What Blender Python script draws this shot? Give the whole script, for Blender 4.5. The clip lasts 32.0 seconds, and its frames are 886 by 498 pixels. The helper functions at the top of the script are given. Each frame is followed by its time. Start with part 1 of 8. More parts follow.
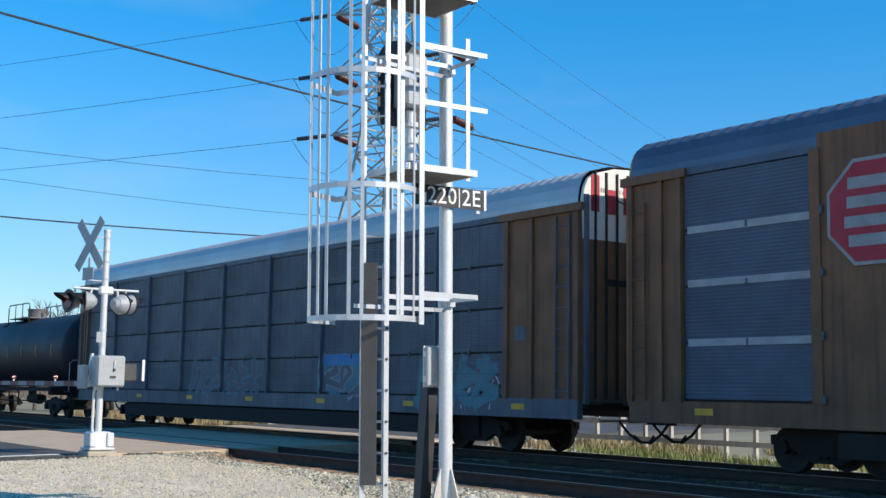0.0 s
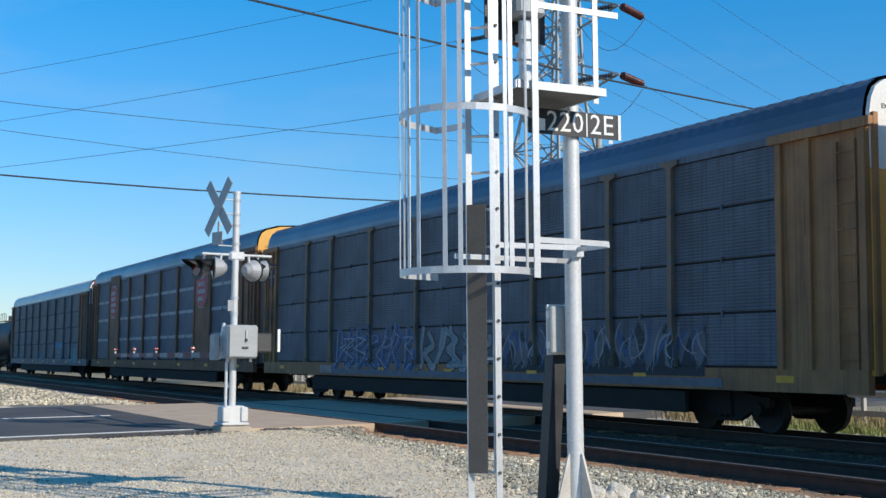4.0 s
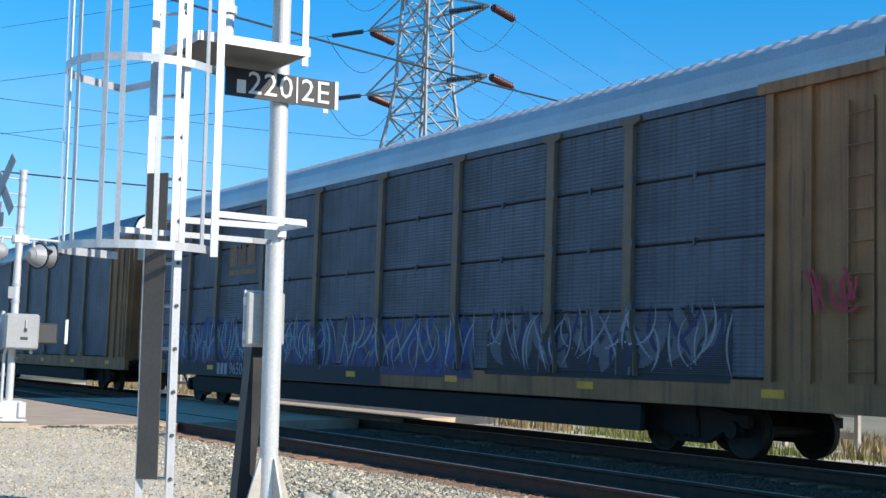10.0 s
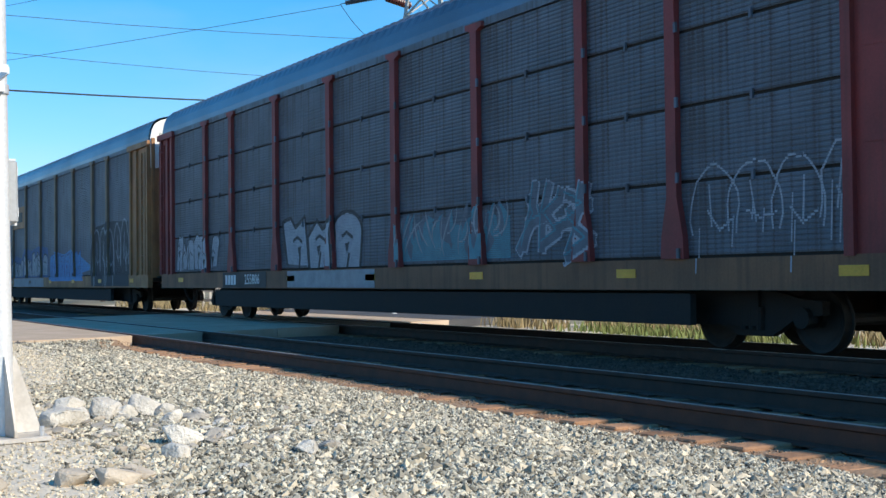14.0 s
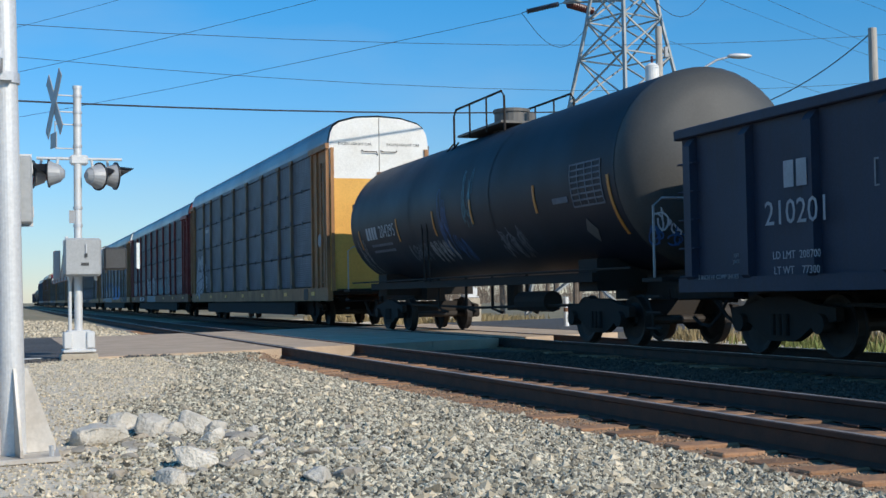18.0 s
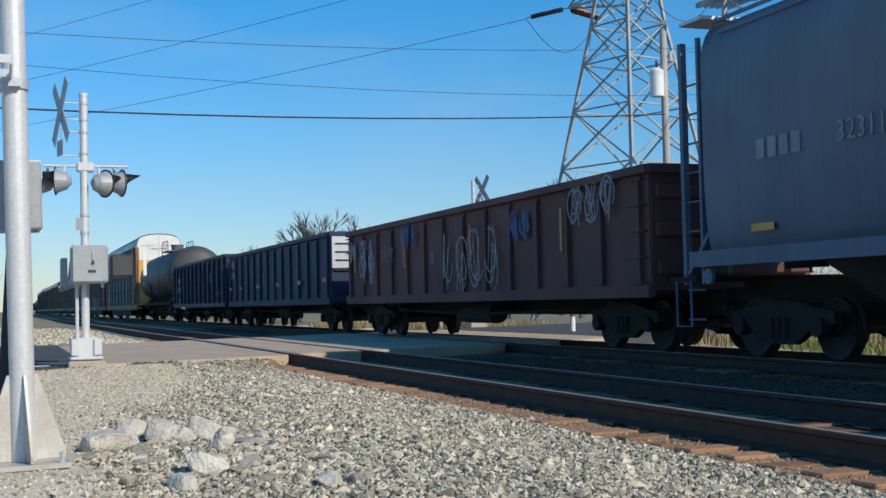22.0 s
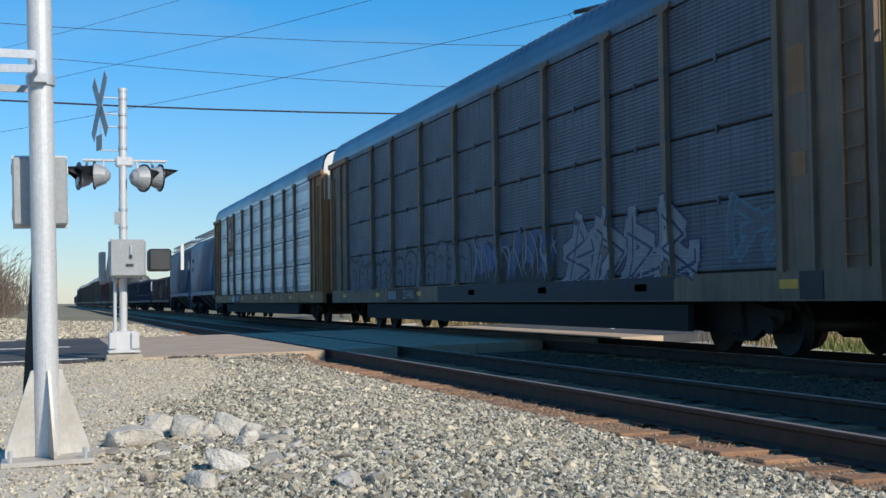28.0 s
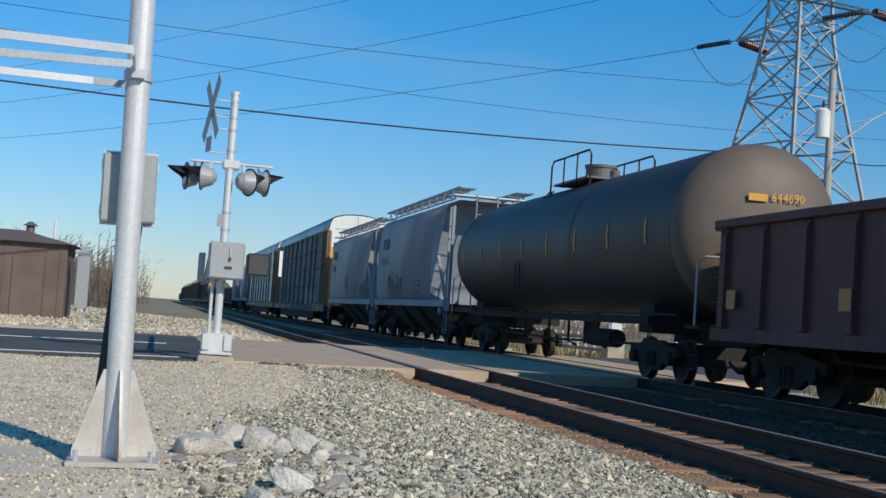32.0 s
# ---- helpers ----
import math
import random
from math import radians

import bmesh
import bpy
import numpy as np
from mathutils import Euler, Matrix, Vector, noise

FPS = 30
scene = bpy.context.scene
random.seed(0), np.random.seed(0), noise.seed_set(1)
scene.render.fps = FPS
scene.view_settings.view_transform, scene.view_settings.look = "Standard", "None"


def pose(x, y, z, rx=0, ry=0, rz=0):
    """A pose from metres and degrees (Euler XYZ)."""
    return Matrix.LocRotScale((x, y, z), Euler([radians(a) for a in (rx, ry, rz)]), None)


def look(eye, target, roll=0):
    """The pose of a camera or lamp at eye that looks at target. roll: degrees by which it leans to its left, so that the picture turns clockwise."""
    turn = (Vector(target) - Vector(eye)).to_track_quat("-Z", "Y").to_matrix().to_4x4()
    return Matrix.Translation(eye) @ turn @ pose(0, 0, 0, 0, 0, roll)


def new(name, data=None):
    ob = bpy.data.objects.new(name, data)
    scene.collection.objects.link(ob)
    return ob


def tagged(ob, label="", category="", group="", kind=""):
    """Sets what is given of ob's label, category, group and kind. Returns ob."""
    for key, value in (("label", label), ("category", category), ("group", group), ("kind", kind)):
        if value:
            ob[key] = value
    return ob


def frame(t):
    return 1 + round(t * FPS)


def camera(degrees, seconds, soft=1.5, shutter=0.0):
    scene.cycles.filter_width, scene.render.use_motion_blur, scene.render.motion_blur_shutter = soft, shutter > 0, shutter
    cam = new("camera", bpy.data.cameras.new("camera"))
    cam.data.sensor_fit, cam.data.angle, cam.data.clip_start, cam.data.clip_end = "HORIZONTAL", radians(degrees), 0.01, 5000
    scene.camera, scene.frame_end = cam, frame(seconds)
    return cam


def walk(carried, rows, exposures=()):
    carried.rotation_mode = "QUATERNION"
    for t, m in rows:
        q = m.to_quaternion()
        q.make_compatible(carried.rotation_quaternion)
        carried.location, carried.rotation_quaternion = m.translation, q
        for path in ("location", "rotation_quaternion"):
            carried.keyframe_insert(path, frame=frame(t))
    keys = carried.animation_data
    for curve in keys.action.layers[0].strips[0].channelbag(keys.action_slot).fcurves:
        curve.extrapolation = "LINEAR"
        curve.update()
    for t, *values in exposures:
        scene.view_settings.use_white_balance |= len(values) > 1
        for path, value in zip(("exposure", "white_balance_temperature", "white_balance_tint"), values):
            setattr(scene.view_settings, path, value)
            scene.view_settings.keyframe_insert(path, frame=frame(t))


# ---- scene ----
cam = camera(39.3, 32.0)
PATH = [
    (0, (0.434, -3.663, 1.298), (1.597, -2.052, 1.527), 0.9),
    (0.5, (0.644, -3.469, 1.289), (1.788, -1.845, 1.514), 0.6),
    (1, (0.884, -3.233, 1.269), (2.013, -1.596, 1.485), 0.7),
    (1.5, (1.167, -3.054, 1.314), (2.21, -1.361, 1.528), 0.5),
    (2, (1.392, -2.861, 1.293), (2.4, -1.144, 1.479), 0.5),
    (2.5, (1.688, -2.599, 1.286), (2.701, -0.879, 1.418), -0.1),
    (3, (1.944, -2.425, 1.315), (2.933, -0.692, 1.451), -0.3),
    (3.5, (2.042, -2.231, 1.283), (2.996, -0.482, 1.462), 0.1),
    (5.5, (2.287, -2.081, 1.298), (3.14, -0.278, 1.448), 0.3),
    (6, (2.282, -2.091, 1.287), (3.147, -0.293, 1.419), 0.2),
    (6.5, (2.274, -2.105, 1.283), (3.149, -0.31, 1.394), 0.2),
    (7, (2.305, -2.094, 1.278), (3.186, -0.301, 1.371), -0.1),
    (7.5, (2.422, -2.199, 1.243), (3.332, -0.42, 1.332), 0.4),
    (8, (2.736, -2.192, 1.252), (3.761, -0.477, 1.345), 4.0),
    (8.5, (3.045, -1.949, 1.251), (4.104, -0.256, 1.345), 1.1),
    (9, (3.366, -1.98, 1.253), (4.393, -0.274, 1.434), 1.6),
    (9.5, (3.666, -2.058, 1.234), (4.599, -0.3, 1.426), 2.3),
    (10, (4.027, -1.898, 1.241), (5.092, -0.216, 1.43), 1.9),
    (10.5, (4.397, -1.969, 1.17), (5.469, -0.292, 1.365), 1.7),
    (11, (4.692, -1.915, 1.13), (5.756, -0.233, 1.322), 1.4),
    (11.5, (4.972, -1.967, 1.14), (6.047, -0.289, 1.311), 1.9),
    (12, (5.309, -1.888, 1.082), (6.24, -0.125, 1.238), 2.4),
    (12.5, (5.665, -1.87, 1.05), (6.64, -0.132, 1.243), 1.4),
    (13, (6.067, -1.733, 0.992), (7.054, -0.001, 1.157), 0.3),
    (13.5, (6.368, -1.607, 0.975), (7.344, 0.137, 1.043), -0.0),
    (14, (6.613, -1.455, 0.976), (7.589, 0.29, 1.024), -0.6),
    (14.5, (6.94, -1.357, 0.971), (7.811, 0.442, 1.033), -0.7),
    (16.5, (7.757, -0.872, 0.863), (8.42, 1.014, 0.931), -1.2),
    (17, (7.892, -0.855, 0.883), (8.555, 1.031, 0.955), -1.1),
    (17.5, (7.901, -0.9, 0.897), (8.569, 0.983, 0.967), -1.1),
    (18, (7.908, -0.877, 0.896), (8.586, 1.003, 0.971), -1.0),
    (18.5, (7.895, -0.887, 0.894), (8.58, 0.991, 0.974), -1.0),
    (19, (7.894, -0.885, 0.894), (8.583, 0.991, 0.974), -1.1),
    (19.5, (7.908, -0.86, 0.89), (8.604, 1.013, 0.968), -1.2),
    (20, (7.896, -0.884, 0.893), (8.596, 0.987, 0.976), -1.2),
    (20.5, (7.896, -0.89, 0.897), (8.596, 0.981, 0.984), -1.4),
    (21, (7.895, -0.886, 0.892), (8.591, 0.986, 0.982), -1.3),
    (21.5, (7.89, -0.866, 0.887), (8.577, 1.01, 0.977), -1.3),
    (22, (7.885, -0.856, 0.884), (8.556, 1.027, 0.969), -1.3),
    (22.5, (7.874, -0.859, 0.886), (8.509, 1.036, 0.969), -1.3),
    (23, (7.862, -0.844, 0.88), (8.463, 1.062, 0.958), -1.2),
    (23.5, (7.863, -0.828, 0.881), (8.44, 1.086, 0.952), -1.2),
    (24, (7.87, -0.813, 0.872), (8.427, 1.107, 0.937), -1.0),
    (24.5, (7.893, -0.776, 0.865), (8.443, 1.146, 0.92), -1.0),
    (26.5, (7.875, -0.896, 0.869), (8.46, 1.014, 0.961), -1.0),
    (27, (7.899, -0.886, 0.868), (8.5, 1.02, 0.963), -1.0),
    (27.5, (7.932, -0.849, 0.889), (8.537, 1.054, 0.985), -0.9),
    (28, (8.008, -0.83, 0.901), (8.613, 1.074, 0.98), -0.8),
    (28.5, (7.994, -0.717, 0.925), (8.592, 1.188, 1.037), -0.8),
    (29, (8.017, -0.662, 0.928), (8.611, 1.24, 1.108), -1.0),
    (29.5, (8.078, -0.68, 0.945), (8.662, 1.225, 1.113), -0.1),
    (30, (8.111, -0.63, 0.952), (8.689, 1.279, 1.1), 0.7),
    (30.5, (8.122, -0.617, 0.95), (8.663, 1.303, 1.096), 1.0),
    (31, (8.099, -0.582, 0.927), (8.587, 1.354, 1.048), 1.7),
    (31.5, (8.118, -0.609, 0.945), (8.559, 1.338, 1.068), 3.8),
    (32, (8.169, -0.584, 0.941), (8.61, 1.363, 1.051), 4.0),
]
walk(cam, [(t, look(e, g, r)) for t, e, g, r in PATH], [(0, 0.0), (2, -0.2), (7, -0.1), (9, 0.05), (14, 0.15), (16.5, -0.2), (17, -0.3), (22, -0.4), (28, -0.35), (30, -0.35), (32, -0.55)])

# ---- light ----
SUN_EL, SUN_DIR = 31.5, Vector((0.46, -0.888, 0.0))
world = bpy.data.worlds.new("world")
scene.world = world
world.use_nodes = True
wn = world.node_tree.nodes
sky = wn.new("ShaderNodeTexSky")
sky.sky_type, sky.sun_disc = "NISHITA", False
sky.sun_elevation = radians(SUN_EL)
sky.sun_rotation = math.atan2(SUN_DIR.x, SUN_DIR.y)
sky.air_density, sky.dust_density, sky.ozone_density = 1.0, 0.15, 2.0
wn["Background"].inputs["Strength"].default_value = 0.125
tint = wn.new("ShaderNodeMix")
tint.data_type, tint.blend_type = "RGBA", "MULTIPLY"
tint.inputs["Factor"].default_value = 1.0
way = wn.new("ShaderNodeTexCoord")
height = wn.new("ShaderNodeSeparateXYZ")
world.node_tree.links.new(way.outputs["Generated"], height.inputs[0])
rise = wn.new("ShaderNodeValToRGB")
rise.color_ramp.elements[0].position, rise.color_ramp.elements[0].color = 0.0, (0.79, 0.87, 1.08, 1)
rise.color_ramp.elements[1].position, rise.color_ramp.elements[1].color = 0.29, (0.16, 1.03, 1.53, 1)
world.node_tree.links.new(height.outputs["Z"], rise.inputs[0])
world.node_tree.links.new(rise.outputs[0], tint.inputs["B"])
# thin high cloud
drift = wn.new("ShaderNodeMapping")
drift.inputs["Scale"].default_value = (2.2, 1.4, 7.0)
drift.inputs["Rotation"].default_value = (0.25, 0.1, 0.4)
world.node_tree.links.new(way.outputs["Generated"], drift.inputs["Vector"])
wisp = wn.new("ShaderNodeTexNoise")
wisp.inputs["Scale"].default_value, wisp.inputs["Detail"].default_value = 1.6, 7
world.node_tree.links.new(drift.outputs[0], wisp.inputs["Vector"])
thin = wn.new("ShaderNodeMapRange")
thin.inputs["From Min"].default_value, thin.inputs["From Max"].default_value, thin.inputs["To Max"].default_value = 0.50, 0.80, 0.22
world.node_tree.links.new(wisp.outputs["Fac"], thin.inputs["Value"])
veil = wn.new("ShaderNodeMix")
veil.data_type = "RGBA"
veil.inputs["B"].default_value = (5.0, 6.0, 6.6, 1)
world.node_tree.links.new(thin.outputs[0], veil.inputs["Factor"])
world.node_tree.links.new(tint.outputs["Result"], veil.inputs["A"])
world.node_tree.links.new(sky.outputs[0], tint.inputs["A"])
world.node_tree.links.new(veil.outputs["Result"], wn["Background"].inputs[0])
sun = new("sun", bpy.data.lights.new("sun", "SUN"))
sun.data.energy, sun.data.angle, sun.data.color = 5.0, radians(0.55), (1.0, 0.91, 0.78)
sd = Vector((SUN_DIR.x * math.cos(radians(SUN_EL)), SUN_DIR.y * math.cos(radians(SUN_EL)), math.sin(radians(SUN_EL))))
sun.matrix_world = Matrix.Translation((0, 0, 60)) @ sd.to_track_quat("Z", "Y").to_matrix().to_4x4()


# ---- materials ----
def mat(name, col, rough=0.7, metal=0.0, col2=None, scale=3.0, fine=40.0, amount=0.5, bump=0.15, stretch=(1, 1, 1), vary=0.0, spec=0.5, streak=0.0):
    """A surface of two colours mixed by coarse stains and fine grain, with relief."""
    m = bpy.data.materials.new(name)
    m.use_nodes = True
    nt = m.node_tree
    n, l = nt.nodes, nt.links
    b = n["Principled BSDF"]
    b.inputs["Metallic"].default_value = metal
    b.inputs["Specular IOR Level"].default_value = spec
    tc = n.new("ShaderNodeTexCoord")
    mp = n.new("ShaderNodeMapping")
    mp.inputs["Scale"].default_value = stretch
    l.new(tc.outputs["Object"], mp.inputs["Vector"])
    big, small = n.new("ShaderNodeTexNoise"), n.new("ShaderNodeTexNoise")
    for t, s, d in ((big, scale, 6), (small, fine, 3)):
        t.inputs["Scale"].default_value, t.inputs["Detail"].default_value = s, d
        l.new(mp.outputs[0], t.inputs["Vector"])
    ramp = n.new("ShaderNodeMapRange")
    ramp.inputs["From Min"].default_value, ramp.inputs["From Max"].default_value = 0.35, 0.68
    l.new(big.outputs["Fac"], ramp.inputs["Value"])
    mix = n.new("ShaderNodeMix")
    mix.data_type = "RGBA"
    c2 = col2 or tuple(c * 0.62 for c in col)
    mix.inputs["A"].default_value, mix.inputs["B"].default_value = (*col, 1), (*c2, 1)
    mul = n.new("ShaderNodeMath")
    mul.operation = "MULTIPLY"
    mul.inputs[1].default_value = amount
    l.new(ramp.outputs[0], mul.inputs[0])
    l.new(mul.outputs[0], mix.inputs["Factor"])
    last = mix.outputs["Result"]
    hsv = n.new("ShaderNodeHueSaturation")
    val = n.new("ShaderNodeMapRange")
    val.inputs["To Min"].default_value, val.inputs["To Max"].default_value = 0.8, 1.2
    l.new(small.outputs["Fac"], val.inputs["Value"])
    l.new(last, hsv.inputs["Color"])
    if vary:
        oi = n.new("ShaderNodeObjectInfo")
        vr = n.new("ShaderNodeMapRange")
        vr.inputs["To Min"].default_value, vr.inputs["To Max"].default_value = 1 - vary, 1 + vary
        l.new(oi.outputs["Random"], vr.inputs["Value"])
        mm = n.new("ShaderNodeMath")
        mm.operation = "MULTIPLY"
        l.new(val.outputs[0], mm.inputs[0])
        l.new(vr.outputs[0], mm.inputs[1])
        l.new(mm.outputs[0], hsv.inputs["Value"])
    else:
        l.new(val.outputs[0], hsv.inputs["Value"])
    out = hsv.outputs["Color"]
    if streak:
        sm = n.new("ShaderNodeMapping")
        sm.inputs["Scale"].default_value = (1, 5.0, 0.18)
        l.new(tc.outputs["Object"], sm.inputs["Vector"])
        sn = n.new("ShaderNodeTexNoise")
        sn.inputs["Scale"].default_value, sn.inputs["Detail"].default_value = 2.2, 5
        l.new(sm.outputs[0], sn.inputs["Vector"])
        sr = n.new("ShaderNodeMapRange")
        sr.inputs["From Min"].default_value, sr.inputs["From Max"].default_value, sr.inputs["To Max"].default_value = 0.48, 0.75, streak
        l.new(sn.outputs["Fac"], sr.inputs["Value"])
        sx = n.new("ShaderNodeMix")
        sx.data_type = "RGBA"
        sx.inputs["B"].default_value = (0.05, 0.032, 0.022, 1)
        l.new(sr.outputs[0], sx.inputs["Factor"])
        l.new(out, sx.inputs["A"])
        out = sx.outputs["Result"]
    l.new(out, b.inputs["Base Color"])
    rr = n.new("ShaderNodeMapRange")
    rr.inputs["To Min"].default_value, rr.inputs["To Max"].default_value = max(rough - 0.12, 0.05), min(rough + 0.12, 1)
    l.new(big.outputs["Fac"], rr.inputs["Value"])
    l.new(rr.outputs[0], b.inputs["Roughness"])
    if bump:
        bp = n.new("ShaderNodeBump")
        bp.inputs["Strength"].default_value, bp.inputs["Distance"].default_value = bump, 0.02
        l.new(small.outputs["Fac"], bp.inputs["Height"])
        l.new(bp.outputs[0], b.inputs["Normal"])
    return m


M = {}
M["galv"] = mat("galvanised_steel", (0.62, 0.63, 0.64), 0.42, 0.35, (0.45, 0.46, 0.47), 5, 60, 0.6, 0.05)
M["silver"] = mat("aluminium_paint", (0.70, 0.70, 0.69), 0.45, 0.2, (0.55, 0.55, 0.54), 4, 50, 0.5, 0.05)
M["dull_silver"] = mat("dusty_aluminium_paint", (0.58, 0.55, 0.50), 0.55, 0.1, (0.40, 0.35, 0.29), 3, 40, 0.8, 0.08)
M["dark_plate"] = mat("dark_steel_plate", (0.12, 0.115, 0.11), 0.6, 0.2, (0.2, 0.19, 0.17), 3, 40, 0.6, 0.08)
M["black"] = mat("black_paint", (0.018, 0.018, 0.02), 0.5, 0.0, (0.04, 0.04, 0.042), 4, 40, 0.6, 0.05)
M["sign_white"] = mat("white_sheet", (0.8, 0.8, 0.78), 0.5, 0, (0.7, 0.7, 0.66), 6, 40, 0.4, 0.02)
M["bolt"] = mat("bolt_steel", (0.08, 0.08, 0.08), 0.5, 0.4)
M["concrete"] = mat("concrete", (0.52, 0.45, 0.35), 0.95, 0, (0.36, 0.31, 0.24), 2.5, 45, 0.8, 0.7)
M["pad_sand"] = mat("dusty_concrete", (0.66, 0.58, 0.46), 0.95, 0, (0.50, 0.44, 0.35), 2.0, 35, 0.8, 0.8)
M["guard"] = mat("dark_guard_plate", (0.085, 0.078, 0.07), 0.65, 0.1, (0.12, 0.11, 0.10), 3, 40, 0.6, 0.08)
# ballast stone darkened and warmed in colour for the shade beside the train
M["stone_shaded"] = mat("shaded_ballast_stone", (0.13, 0.085, 0.06), 0.95, 0, (0.08, 0.055, 0.042), 5, 60, 0.9, 0.3)
M["stone_rust"] = mat("rust_stained_stone", (0.41, 0.28, 0.18), 0.95, 0, (0.27, 0.18, 0.12), 5, 60, 0.9, 0.3)
M["rust_dirt"] = mat("rust_stained_dirt", (0.37, 0.245, 0.15), 0.95, 0, (0.25, 0.165, 0.105), 3.0, 40, 0.8, 0.8)
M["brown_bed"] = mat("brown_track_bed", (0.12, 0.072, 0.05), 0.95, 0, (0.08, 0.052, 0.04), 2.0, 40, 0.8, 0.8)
M["gravel_ground"] = mat("gravel_ground", (0.74, 0.64, 0.49), 0.95, 0, (0.56, 0.48, 0.37), 0.9, 28, 0.7, 0.9)
M["ballast_ground"] = mat("ballast_ground", (0.25, 0.235, 0.20), 0.95, 0, (0.15, 0.14, 0.12), 2.0, 22, 0.8, 1.0)
M["stone"] = mat("ballast_stone", (0.44, 0.41, 0.335), 0.9, 0, (0.30, 0.28, 0.23), 5, 60, 0.9, 0.3)
M["stone_light"] = mat("light_stone", (0.66, 0.58, 0.45), 0.9, 0, (0.46, 0.41, 0.32), 4, 40, 0.8, 0.4)
M["asphalt"] = mat("asphalt", (0.06, 0.06, 0.062), 0.9, 0, (0.10, 0.098, 0.095), 0.7, 60, 0.8, 0.5)
M["road_paint"] = mat("road_paint", (0.72, 0.72, 0.70), 0.7, 0, (0.5, 0.5, 0.48), 5, 50, 0.7, 0.1)
M["panel_conc"] = mat("crossing_concrete", (0.55, 0.42, 0.30), 0.9, 0, (0.40, 0.30, 0.21), 1.4, 50, 0.8, 0.3)
M["rail"] = mat("rusty_rail", (0.085, 0.04, 0.025), 0.8, 0.1, (0.055, 0.035, 0.027), 6, 50, 0.8, 0.2)
M["rail_top"] = mat("worn_rail_head", (0.58, 0.50, 0.45), 0.4, 0.5, (0.4, 0.32, 0.27), 3, 60, 0.6, 0.05)
M["tie"] = mat("weathered_tie", (0.38, 0.205, 0.105), 0.95, 0, (0.24, 0.14, 0.085), 5, 30, 0.9, 0.6, vary=0.3)
M["grass_dry"] = mat("dry_grass", (0.36, 0.28, 0.15), 0.95, 0, (0.22, 0.18, 0.09), 2, 20, 0.9, 0.5)
M["grass_green"] = mat("green_grass", (0.14, 0.20, 0.055), 0.95, 0, (0.22, 0.22, 0.08), 2, 20, 0.9, 0.5)
M["field"] = mat("dormant_field", (0.30, 0.25, 0.16), 0.95, 0, (0.20, 0.18, 0.10), 0.15, 6, 0.9, 0.5)
M["twig"] = mat("bare_twigs", (0.17, 0.13, 0.10), 0.95, 0, (0.10, 0.08, 0.065), 3, 30, 0.8, 0.3)
M["wood"] = mat("pole_wood", (0.50, 0.46, 0.41), 0.9, 0, (0.34, 0.31, 0.27), 6, 40, 0.8, 0.4, (1, 1, 0.15))
M["lattice"] = mat("tower_steel", (0.42, 0.43, 0.42), 0.6, 0.3, (0.30, 0.31, 0.30), 1, 20, 0.7, 0.05)
M["insul"] = mat("brown_porcelain", (0.10, 0.03, 0.028), 0.25, 0, (0.07, 0.024, 0.02), 8, 30, 0.4, 0.0)
M["dark_glaze"] = mat("dark_porcelain", (0.05, 0.05, 0.06), 0.3, 0, (0.03, 0.03, 0.035), 8, 30, 0.4, 0.0)
M["wire"] = mat("wire", (0.05, 0.055, 0.065), 0.6, 0.2)
M["shed"] = mat("brown_siding", (0.16, 0.115, 0.095), 0.8, 0, (0.12, 0.085, 0.07), 1.5, 30, 0.6, 0.2)
M["lamp_grey"] = mat("signal_grey", (0.36, 0.37, 0.38), 0.5, 0.1, (0.28, 0.29, 0.3), 5, 40, 0.5, 0.05)
M["lens"] = mat("red_lens", (0.16, 0.012, 0.010), 0.2)
M["car_paint"] = mat("dark_blue_car_paint", (0.010, 0.022, 0.075), 0.2, 0.3, (0.010, 0.02, 0.06), 2, 30, 0.3, 0.0)
M["headlight"] = mat("headlight_lens", (0.42, 0.44, 0.48), 0.12, 0.6, (0.2, 0.21, 0.23), 9, 50, 0.7, 0.1)
M["glass_dark"] = mat("dark_glass", (0.02, 0.022, 0.025), 0.06)
M["rubber"] = mat("rubber", (0.02, 0.02, 0.02), 0.85)
M["chrome"] = mat("bright_metal", (0.7, 0.7, 0.72), 0.12, 1.0, None, 4, 40, 0.2, 0.0)
# railcars
M["rack_panel"] = mat("galvanised_rack_panel", (0.132, 0.155, 0.195), 0.6, 0.15, (0.09, 0.10, 0.12), 0.9, 30, 0.8, 0.06, vary=0.08, streak=0.6)
M["rack_panel_stained"] = mat("dirt_streaked_rack_panel", (0.125, 0.145, 0.18), 0.6, 0.15, (0.085, 0.092, 0.105), 0.9, 30, 0.8, 0.06, vary=0.08, streak=0.95)
M["rack_panel_bright"] = mat("bright_rack_panel", (0.62, 0.65, 0.68), 0.4, 0.45, (0.5, 0.53, 0.56), 1.2, 30, 0.6, 0.1, vary=0.06, streak=0.15)
M["rack_panel_dull"] = mat("dull_rack_panel", (0.10, 0.13, 0.185), 0.6, 0.15, (0.075, 0.095, 0.135), 1.0, 30, 0.8, 0.1, vary=0.08)
M["yellow"] = mat("weathered_yellow_paint", (0.375, 0.178, 0.066), 0.65, 0, (0.21, 0.105, 0.05), 1.6, 30, 0.7, 0.1, streak=0.55)
M["post"] = mat("greyed_post_paint", (0.23, 0.157, 0.10), 0.65, 0, (0.14, 0.10, 0.072), 1.6, 30, 0.7, 0.1, streak=0.5)
M["yellow_end"] = mat("yellow_paint", (0.76, 0.40, 0.075), 0.55, 0, (0.62, 0.31, 0.06), 1.2, 30, 0.5, 0.05)
